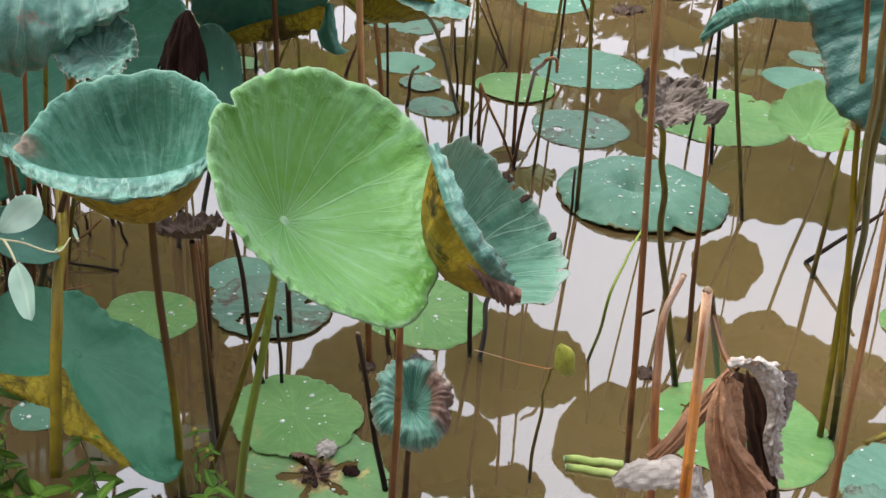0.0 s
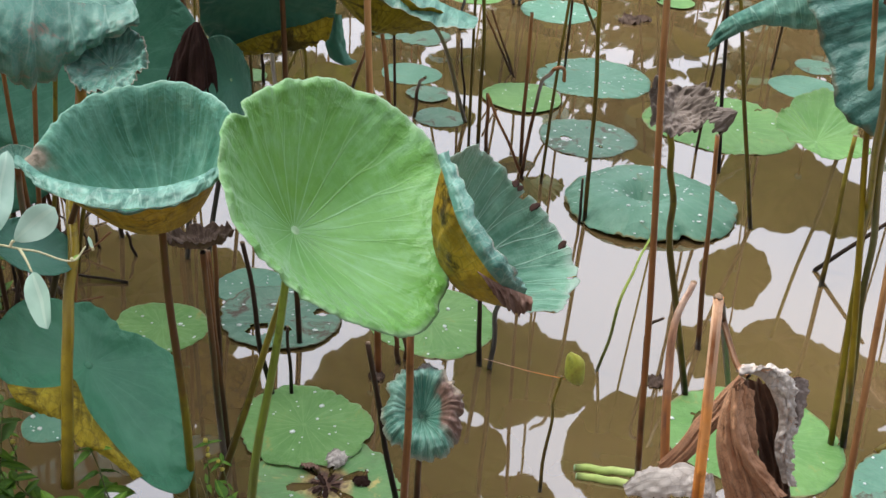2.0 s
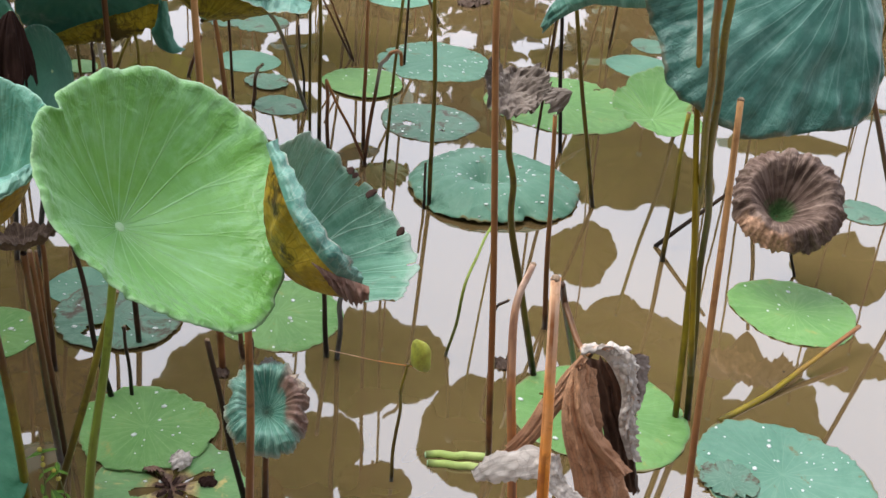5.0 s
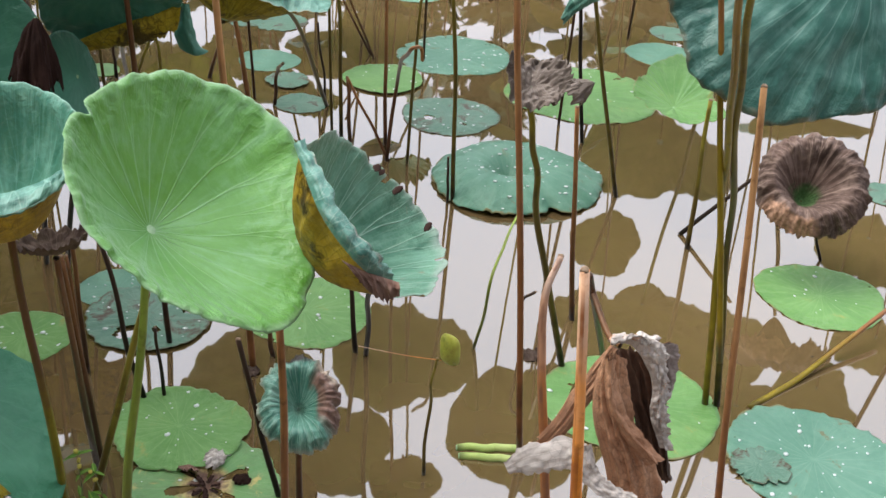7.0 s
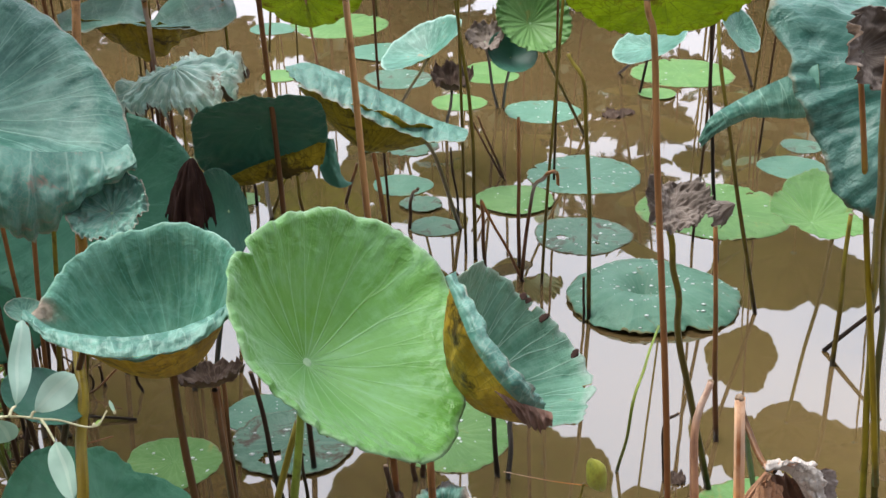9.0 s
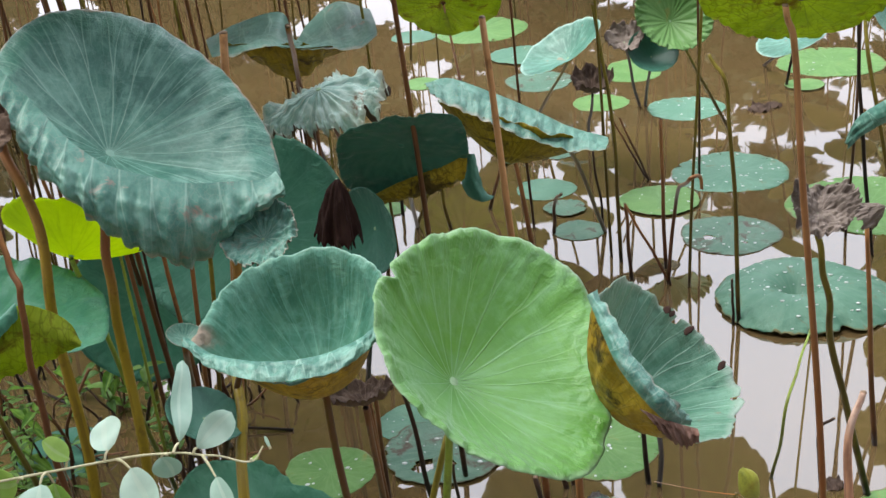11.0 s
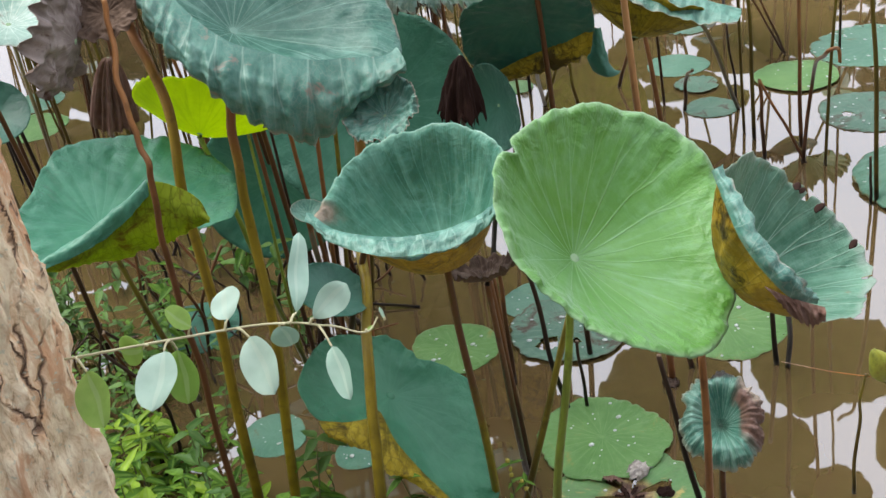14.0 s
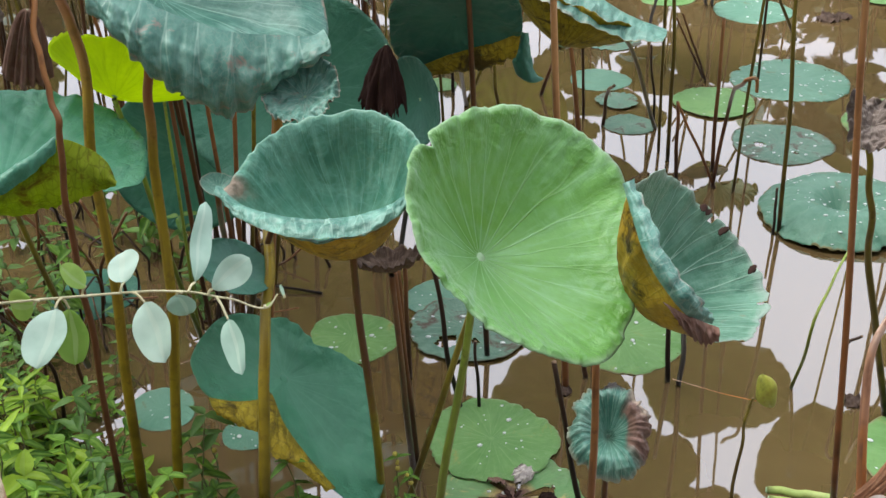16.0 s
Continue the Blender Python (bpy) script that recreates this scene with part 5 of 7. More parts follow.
# farther leaves along the top of the view
lotus("light green upright leaf far out", (0.294, 4.454, 0.567), (0.148, -0.802, 0.579), (0.859, -0.186, -0.477), 0.150, [PAD_GREEN, UNDER_GREEN], foot=(0.531, 4.742, 0.000), stalk=S_OLIVE, cup=0.45, power=1.1, wave=0.1, waves=19, crinkle=0.08, pleat=(19, 0.03), rim=((0, 1.0), (90, 0.85), (180, 1.0), (270, 0.85)), nr=24, na=180)
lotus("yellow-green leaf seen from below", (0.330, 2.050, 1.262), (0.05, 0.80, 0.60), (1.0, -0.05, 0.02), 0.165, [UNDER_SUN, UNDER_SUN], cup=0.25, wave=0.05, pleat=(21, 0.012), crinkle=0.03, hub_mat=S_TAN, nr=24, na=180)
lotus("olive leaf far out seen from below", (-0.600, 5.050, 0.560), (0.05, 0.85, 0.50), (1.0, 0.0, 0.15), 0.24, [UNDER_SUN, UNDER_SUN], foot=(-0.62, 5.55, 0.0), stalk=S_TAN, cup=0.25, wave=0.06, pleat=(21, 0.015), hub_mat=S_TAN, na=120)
lotus("teal leaf hanging behind stalks", (0.743, 4.574, 0.440), (-0.394, -0.143, 0.908), (0.919, -0.045, 0.392), 0.150, [TEAL_TOP, UNDER_GREEN], foot=(0.778, 5.585, 0.000), stalk=S_DARK, cup=0.2)
lotus("teal leaf hanging nearly edge-on", (1.073, 4.523, 0.498), (0.609, -0.461, 0.645), (0.550, -0.341, -0.762), 0.106, [TEAL_TOP, UNDER_GREEN], foot=(1.355, 5.392, 0.000), stalk=S_DARK, cup=0.2)
lotus("dark green cupped leaf on a bent stalk", (0.217, 4.427, 0.448), (0.159, -0.646, 0.747), (0.935, -0.145, -0.324), 0.093, [TEAL_DARK, UNDER_GREEN], foot=(0.214, 5.109, 0.000), stalk=S_DARK, cup=0.5)
lotus("rolled grey-brown dead leaf far out", (0.114, 4.447, 0.503), (-0.014, -0.493, 0.870), (0.999, -0.032, -0.002), 0.072, [DEAD_GREY, UNDER_DEAD], foot=(0.190, 5.110, 0.000), stalk=S_DARK, cup=0.5, wave=0.2, rumple=0.3)
lotus("withered brown pod-like leaf", (-0.009, 4.219, 0.428), (0.006, -0.253, 0.967), (1.000, -0.007, -0.008), 0.077, [DEAD, UNDER_DEAD], foot=(-0.031, 4.758, 0.000), stalk=S_DARK, cup=0.9, wave=0.2, rumple=0.3)
lotus("teal leaf with a lifted green side", (-0.121, 4.441, 0.480), (-0.453, -0.126, 0.883), (0.871, 0.150, 0.468), 0.169, [TEAL_TOP, UNDER_SUN], foot=(-0.249, 5.048, 0.000), stalk=S_OLIVE, cup=0.35)
lotus("dead leaf rolled and grey-brown", (0.690, 2.011, 1.143), (0.593, -0.689, 0.417), (0.235, -0.347, -0.908), 0.071, [DEAD_GREY, UNDER_DEAD], foot=(0.806, 2.000, 0.265), stalk=S_YELLOW, cup=0.4, wave=0.15, rumple=0.3, bends=((90, 0.1, 120, 0.2),))

# ---------------------------------------------------------------- bare stalks
THIN, MID = (0.0045, 0.0035), (0.0065, 0.005)
stem("green-brown stalk rising from the water", S_OLIVE, MID, (0.871, 3.207, 0.000), (0.724, 3.207, 0.662), (0.704, 3.300, 0.908))
stem("olive stalk standing in open water", S_OLIVE, MID, (0.379, 3.163, 0.000), (0.349, 3.163, 0.647), (0.296, 3.200, 0.793))
stem("thin broken stalk beside an olive one", S_DARK, THIN, (0.363, 3.160, 0.000), (0.358, 3.160, 0.147))
stem("hooked brown stalk above a pad", S_RED, (0.006, 0.004), (0.197, 3.425, 0.000), (0.222, 3.425, 0.276), (0.203, 2.750, 0.621), (0.232, 2.750, 0.633), (0.237, 2.750, 0.601))
stem("thin slanting brown stalk", S_RED, (0.005, 0.004), (0.204, 3.426, 0.000), (0.073, 3.426, 0.276))
stem("green stalk rising from water", S_OLIVE, MID, (0.060, 3.596, 0.000), (0.046, 3.596, 0.474), (-0.001, 3.600, 0.842))
stem("short brown stalk beside a green one", S_BROWN, MID, (0.088, 3.465, 0.000), (0.074, 3.465, 0.256))
stem("red-brown stalk rising from water", S_RED, MID, (0.198, 3.538, 0.000), (0.188, 3.538, 0.497))
stem("thin leaning brown stalk far out", S_BROWN, THIN, (0.183, 4.270, -0.000), (0.084, 4.270, 0.248))
stem("thin slanting brown stalk far out", S_BROWN, THIN, (0.174, 4.301, 0.000), (0.062, 4.301, 0.224))
stem("dark slender stalk far out", S_DARK, THIN, (0.009, 3.865, 0.000), (-0.017, 3.865, 0.281))
stem("short bent brown stub in water", S_BROWN, MID, (-0.159, 3.833, -0.000), (-0.150, 3.833, 0.114), (-0.121, 3.600, 0.244))
stem("brown stalk with a broken tip", S_RED, (0.009, 0.006), (-0.180, 3.360, 0.000), (-0.251, 3.360, 0.506))
stem("tall pale brown lotus stalk", S_TAN, (0.0082, 0.0066), (-0.149, 2.350, -0.060), (-0.219, 2.350, 1.151))
stem("tall red-brown stalk in front of the water", S_TAN, (0.0068, 0.0052), (0.423, 2.023, 0.000), (0.333, 2.023, 1.035), (0.300, 2.000, 1.231))
stem("dark red stalk topped with dead scraps", S_RED, (0.007, 0.005), (0.625, 2.550, 0.000), (0.576, 2.550, 0.578))
stem("dark stalk behind a dead leaf", S_DARK, MID, (0.834, 3.575, 0.000), (0.769, 3.575, 0.540), (0.735, 3.500, 0.859))
stem("thin pale green leaf stalk bending to a pad", S_GREEN, (0.004, 0.003), (0.366, 2.426, 0.000), (0.407, 2.426, 0.243), (0.586, 3.162, 0.000))
stem("thin olive stalk of a furled bud", S_OLIVE, (0.004, 0.0025), (0.216, 1.975, 0.000), (0.219, 1.975, 0.197), (0.228, 1.960, 0.305))
stem("thick dry orange stalk with grooves", S_DRY, (0.0115, 0.0068), (0.418, 1.360, -0.060), (0.345, 1.360, 0.873), wobble=0.004)
stem("dry pale stalk with a bent tip", S_PALE, (0.009, 0.005), (0.433, 1.600, -0.099), (0.371, 1.600, 0.408), (0.348, 1.600, 0.654), (0.370, 1.620, 0.739), wobble=0.004)
stem("thin dark hooked stalk in water", S_DARK, THIN, (0.472, 2.390, -0.000), (0.463, 2.390, 0.148), (0.496, 2.400, 0.178))
stem("olive stalk with a cut top", S_OLIVE, (0.0075, 0.006), (1.011, 2.904, 0.000), (1.004, 2.904, 0.447))
stem("tall yellow-green stalk in a pair", S_YELLOW, (0.0078, 0.006), (0.875, 2.206, 0.000), (0.839, 2.206, 0.397), (0.723, 1.958, 0.777), (0.621, 1.748, 1.108), (0.595, 1.694, 1.220))
stem("yellow-green stalk in a close pair", S_OLIVE, (0.0078, 0.006), (0.900, 2.199, 0.000), (0.856, 2.199, 0.401), (0.744, 1.977, 0.768), (0.645, 1.766, 1.102), (0.619, 1.712, 1.215))
stem("dry orange-brown stalk with a split tip", S_TAN, (0.0078, 0.0058), (0.802, 1.830, -0.060), (0.718, 1.830, 0.937), wobble=0.006)
stem("dark stalk under a withered cup", S_DARK, THIN, (1.372, 2.842, 0.000), (1.329, 2.842, 0.114))
stem("olive stalk beside the fresh leaf stalk", S_OLIVE, (0.008, 0.006), (-0.456, 1.900, -0.060), (-0.303, 1.900, 0.490))
stem("dark stalk below the green leaf", S_DARK, MID, (-0.383, 2.235, 0.000), (-0.443, 2.235, 0.395))
stem("short dark stalk in water", S_DARK, THIN, (-0.340, 2.240, 0.000), (-0.349, 2.240, 0.187))
stem("dark brown stalk under the bowl", S_BROWN, MID, (-0.436, 2.004, -0.000), (-0.470, 2.004, 0.505))
stem("olive-brown stalk under the bowl", S_BROWN, MID, (-0.522, 2.335, 0.000), (-0.525, 2.335, 0.345))
stem("dark brown stalk of a pair", S_BROWN, THIN, (-0.488, 2.183, 0.000), (-0.503, 2.183, 0.399))
stem("orange-brown stalk in front of the small curl", S_RED, (0.0078, 0.006), (-0.048, 1.620, -0.060), (-0.059, 1.620, 0.613))
stem("dark stalk slanting beside the curl", S_DARK, MID, (-0.079, 1.916, 0.000), (-0.148, 1.916, 0.381))
stem("short dark stalk below the cup", S_DARK, MID, (0.083, 2.412, 0.000), (0.068, 2.412, 0.236))
stem("brown stub behind the green leaf", S_BROWN, MID, (-0.109, 2.398, 0.000), (-0.119, 2.398, 0.104))
stem("broken stub behind the green leaf", S_BROWN, MID, (-0.092, 2.412, 0.000), (-0.101, 2.412, 0.096))
stem("short dark stub in the water", S_DARK, THIN, (-0.944, 2.829, 0.000), (-0.954, 2.829, 0.065))
stem("dark stub in the water", S_DARK, THIN, (-0.839, 2.803, 0.000), (-0.860, 2.803, 0.071))
# left-hand stand
stem("thick olive stalk with a brown top", S_YELLOW, (0.0105, 0.0085), (-0.840, 1.680, 0.100), (-0.821, 1.750, 0.580), (-0.838, 1.800, 0.850), (-0.830, 1.820, 0.985))
stem("slim brown slanting stalk among leaves", S_RED, (0.0062, 0.0046), (-0.905, 1.600, 0.10), (-0.904, 1.600, 0.437), (-0.903, 1.600, 0.691), (-0.903, 1.600, 0.823), (-0.892, 1.600, 0.947), (-0.906, 1.620, 1.007), (-0.927, 1.650, 1.081), (-0.946, 1.700, 1.156), (-0.952, 1.720, 1.204))
stem("brown stalk behind the leaves", S_BROWN, MID, (-1.104, 2.707, -0.000), (-1.139, 2.707, 0.522))
stem("slender brown stalk behind the leaves", S_RED, MID, (-1.081, 2.737, 0.000), (-1.093, 2.737, 0.540))
stem("brown upright stalk behind leaves", S_BROWN, MID, (-1.056, 2.709, 0.000), (-1.009, 2.709, 0.520))
stem("dark upright stalk behind leaves", S_BROWN, THIN, (-1.055, 2.829, 0.000), (-1.016, 2.829, 0.467))
stem("brown stalk in the shade", S_RED, MID, (-1.042, 2.829, 0.000), (-1.129, 2.829, 0.484))
stem("leaning brown stalk in the shade", S_BROWN, MID, (-1.190, 2.823, 0.000), (-1.253, 2.823, 0.454))
stem("tall pinkish brown stalk behind leaves", S_RED, (0.007, 0.006), (-0.839, 3.317, 0.000), (-0.836, 3.317, 0.690), (-0.667, 2.600, 1.094))
stem("dark brown stalk behind a pinkish one", S_BROWN, MID, (-0.818, 3.396, 0.000), (-0.823, 3.396, 0.614))
stem("olive stalk with a black joint", S_OLIVE, THIN, (-0.824, 3.477, 0.000), (-0.807, 3.477, 0.551))
stem("brown stalk in the thicket", S_BROWN, MID, (-1.446, 2.942, 0.000), (-1.440, 2.942, 0.684))
stem("pale brown stalk in the thicket", S_RED, MID, (-1.540, 3.290, 0.000), (-1.594, 3.290, 0.538))
stem("olive stalk in the thicket", S_OLIVE, (0.008, 0.006), (-1.926, 3.407, 0.000), (-1.972, 3.407, 0.559))
stem("pale stalk in the thicket", S_BROWN, MID, (-2.005, 3.537, 0.000), (-1.990, 3.537, 0.494))
stem("thick pink-brown stalk among leaves", S_TAN, (0.010, 0.008), (-0.843, 2.200, -0.060), (-0.690, 2.200, 1.192))
stem("olive stalk below the dark leaf", S_OLIVE, MID, (-0.522, 3.916, 0.000), (-0.549, 3.916, 0.210))
stem("dark stalk below the dark leaf", S_DARK, MID, (-0.706, 4.044, 0.000), (-0.708, 4.044, 0.119))
stem("slanting olive stalk below the dark leaf", S_OLIVE, MID, (-0.643, 3.943, 0.000), (-0.569, 3.943, 0.179))
stem("brown leaning stalk at the leaf's edge", S_BROWN, MID, (-0.392, 4.062, 0.000), (-0.346, 4.062, 0.151))
stem("dark slender stalk before the shaded leaf", S_BROWN, MID, (-1.007, 2.350, -0.060), (-1.040, 2.350, 0.787))
stem("dark brown stalk before the shaded leaf", S_DARK, THIN, (-1.001, 2.400, -0.060), (-1.019, 2.400, 0.766))
stem("brown stalk before the shaded leaf", S_RED, MID, (-0.962, 2.450, -0.011), (-0.997, 2.450, 0.745))
stem("straight brown stalk before the shaded leaf", S_RED, MID, (-0.945, 2.350, -0.060), (-0.882, 2.350, 0.784))
stem("olive stalk before the shaded leaf", S_OLIVE, MID, (-0.944, 2.450, -0.010), (-0.872, 2.450, 0.743))
stem("green stalk of a lime leaf", S_GREEN, THIN, (-1.018, 2.300, -0.060), (-1.028, 2.300, 0.741))
# far stalks
for k in range(14):
    rng = random.Random(100 + k)
    x, y = rng.uniform(-2.2, 3.0), rng.uniform(4.9, 6.8)
    lean = rng.uniform(-0.12, 0.12)
    stem("slender far stalk standing in the pond", rng.choice((S_OLIVE, S_BROWN, S_DARK, S_OLIVE)), rng.choice((THIN, MID)), (x, y, -0.05), (x + lean, y + rng.uniform(-0.1, 0.1), rng.uniform(0.5, 1.2)))

# sticks
stem("dark fallen stick propped in the water", S_DARK, (0.007, 0.005), (1.010, 2.984, 0.000), (1.184, 2.950, 0.205), wobble=0.003, name="stick", category="stick")
stem("pale yellow fallen stalk", S_YELLOW, (0.008, 0.006), (0.973, 2.190, 0.000), (1.134, 2.300, 0.009), (1.410, 2.500, 0.064), wobble=0.006, name="stick", category="stick")
stem("thin dark twig over the water", S_DARK, (0.003, 0.002), (1.190, 2.388, 0.000), (1.374, 2.500, -0.095), (1.499, 2.600, -0.103), wobble=0.006, name="stick", category="stick")

# ---------------------------------------------------------------- leaves whose mirror images darken the water
MIRRORED = "tall teal lotus leaf over the open water"


def tall(spot, R, tilt=0.15, seed=0):
    rng = random.Random(seed)
    n = (rng.uniform(-tilt, tilt), 0.22 + rng.uniform(-tilt, tilt), 0.95)
    lotus(MIRRORED, spot, n, (1, 0.1, 0), R, [TEAL_TOP, UNDER_GREEN], foot=(spot[0] + rng.uniform(-0.05, 0.05), spot[1] + 0.1, -0.05), stalk=rng.choice((S_OLIVE, S_BROWN)), r=(0.005, 0.004), cup=0.25, wave=0.12, ragged=0.06, lobes=((2, rng.uniform(0, 180), 0.1), (3, rng.uniform(0, 120), 0.08), (5, rng.uniform(0, 72), 0.04)), saddle=((2, rng.uniform(0, 180), 0.12),))


tall((0.341, 4.171, 1.250), 0.277, seed=1)
tall((1.373, 5.153, 1.300), 0.185, seed=2)
tall((1.202, 4.440, 1.300), 0.201, seed=3)
tall((1.625, 4.260, 1.250), 0.324, seed=4)
tall((1.869, 6.153, 1.300), 0.407, seed=5)
tall((0.782, 3.618, 1.200), 0.302, seed=6)
tall((0.295, 3.312, 1.200), 0.121, seed=8)
tall((2.646, 5.048, 1.250), 0.264, seed=9)
tall((1.944, 3.806, 1.200), 0.177, seed=10)
tall((-0.269, 3.796, 1.200), 0.329, seed=11)
tall((-0.663, 3.444, 1.200), 0.313, seed=12)
tall((0.008, 3.553, 1.250), 0.233, seed=15)
tall((-1.255, 4.836, 1.300), 0.321, seed=16)
tall((-1.382, 3.949, 1.200), 0.350, seed=17)
tall((-1.446, 3.697, 1.200), 0.362, seed=18)
tall((-2.333, 4.382, 1.200), 0.476, seed=19)
tall((-2.391, 3.637, 1.150), 0.431, seed=20)
tall((-1.565, 4.693, 1.250), 0.292, seed=21)
tall((-3.484, 5.293, 1.250), 0.482, seed=22)
tall((-4.170, 6.190, 1.300), 0.591, seed=23)
tall((-1.700, 3.306, 1.200), 0.261, seed=24)
tall((-1.403, 10.821, 1.350), 0.311, seed=37)
tall((-1.075, 7.362, 1.300), 0.221, seed=38)
tall((-0.397, 7.250, 1.300), 0.198, seed=39)
tall((-0.122, 6.816, 1.300), 0.188, seed=31)
tall((-0.590, 7.545, 1.300), 0.224, seed=32)
tall((0.356, 8.076, 1.350), 0.317, seed=33)
tall((-0.442, 6.574, 1.300), 0.150, seed=34)
tall((1.581, 4.037, 1.200), 0.226, seed=27)
tall((-3.097, 5.169, 1.250), 0.340, seed=28)
tall((-1.924, 4.293, 1.200), 0.153, seed=35)
tall((-2.441, 5.186, 1.250), 0.267, seed=36)
tall((2.327, 4.156, 1.200), 0.178, seed=29)
tall((1.578, 3.681, 1.200), 0.249, seed=30)
tall((-1.410, 3.285, 1.200), 0.234, seed=25)
tall((-1.229, 4.702, 1.250), 0.236, seed=26)

# a dense stand farther out
for k in range(115):
    rng = random.Random(500 + k)
    x, y = rng.uniform(-5.0, 5.5), rng.uniform(6.3, 10.5)
    z = rng.uniform(0.95, 1.35) + 0.16 * (y - 6.3)
    tilt = rng.uniform(0, 0.7)
    ang = rng.uniform(0, 2 * math.pi)
    lotus("far lotus leaf in a dense stand", (x, y, z), (tilt * math.cos(ang), tilt * math.sin(ang) - 0.3, 1), (1, 0, 0), rng.uniform(0.14, 0.27), [rng.choice((TEAL_TOP, TEAL_WORN, GREEN_TOP, TEAL_DARK)), UNDER_GREEN],
          foot=(x + rng.uniform(-0.1, 0.1), y + rng.uniform(-0.1, 0.1), -0.05), stalk=rng.choice((S_OLIVE, S_BROWN)), cup=rng.uniform(0.15, 0.45), wave=0.05, saddle=((2, rng.uniform(0, 180), rng.uniform(0, 0.15)),), nr=8, na=40)

# ---------------------------------------------------------------- opposite bank, beyond the pond
def leaf_clump(bm, centre, size, count, rng, leaf):
    for _ in range(count):
        d = Vector((rng.gauss(0, 1), rng.gauss(0, 1), rng.gauss(0, 1))).normalized() * size * rng.random() ** 0.4
        p = Vector(centre) + Vector((d.x, d.y, d.z * 0.8))
        u = Vector((rng.uniform(-1, 1), rng.uniform(-1, 1), rng.uniform(-0.6, 0.6))).normalized() * leaf * rng.uniform(0.6, 1.3)
        v = u.cross(Vector((rng.uniform(-1, 1), rng.uniform(-1, 1), rng.uniform(-1, 1))).normalized()) * 0.5
        bm.faces.new([bm.verts.new(q) for q in (p - u, p - v, p + u, p + v)])


BUSH = plain_mat("bush_leaf", (0.05, 0.09, 0.025), (0.13, 0.19, 0.055), 3.0, 0.6, 0.0)
BARK_DARK = plain_mat("bush_bark", (0.05, 0.035, 0.025), (0.13, 0.1, 0.07), 20.0, 0.9)
# never in view themselves: added so the far water has something dark to mirror
for k in range(16):
    rng = random.Random(900 + k)
    x, y = -11 + 1.45 * k + rng.uniform(-0.4, 0.4), 12.5 + rng.uniform(-0.5, 1.2)
    h = rng.uniform(3.2, 4.9)
    bush = tagged(new("bush"), "unseen bush added on the opposite bank to darken the far reflection", "bush", group="bushes on the opposite bank")
    bush.location = (x, y, -0.28)
    part("trunk", tube(stalk_path((0, 0, 0), (0.1, 0, h * 0.5), (0.0, 0.1, h * 0.85), seed=k), 0.07, 0.02), BARK_DARK, bush)
    bm = bmesh.new()
    for c in range(40):
        zc = h * rng.uniform(0.12, 0.95)
        spread = 0.75 * (1.15 - zc / h * 0.7)
        leaf_clump(bm, (rng.uniform(-spread, spread), rng.uniform(-0.5, 0.5), zc), rng.uniform(0.25, 0.45), 80, rng, 0.14)
    part("crown", bm, BUSH, bush)

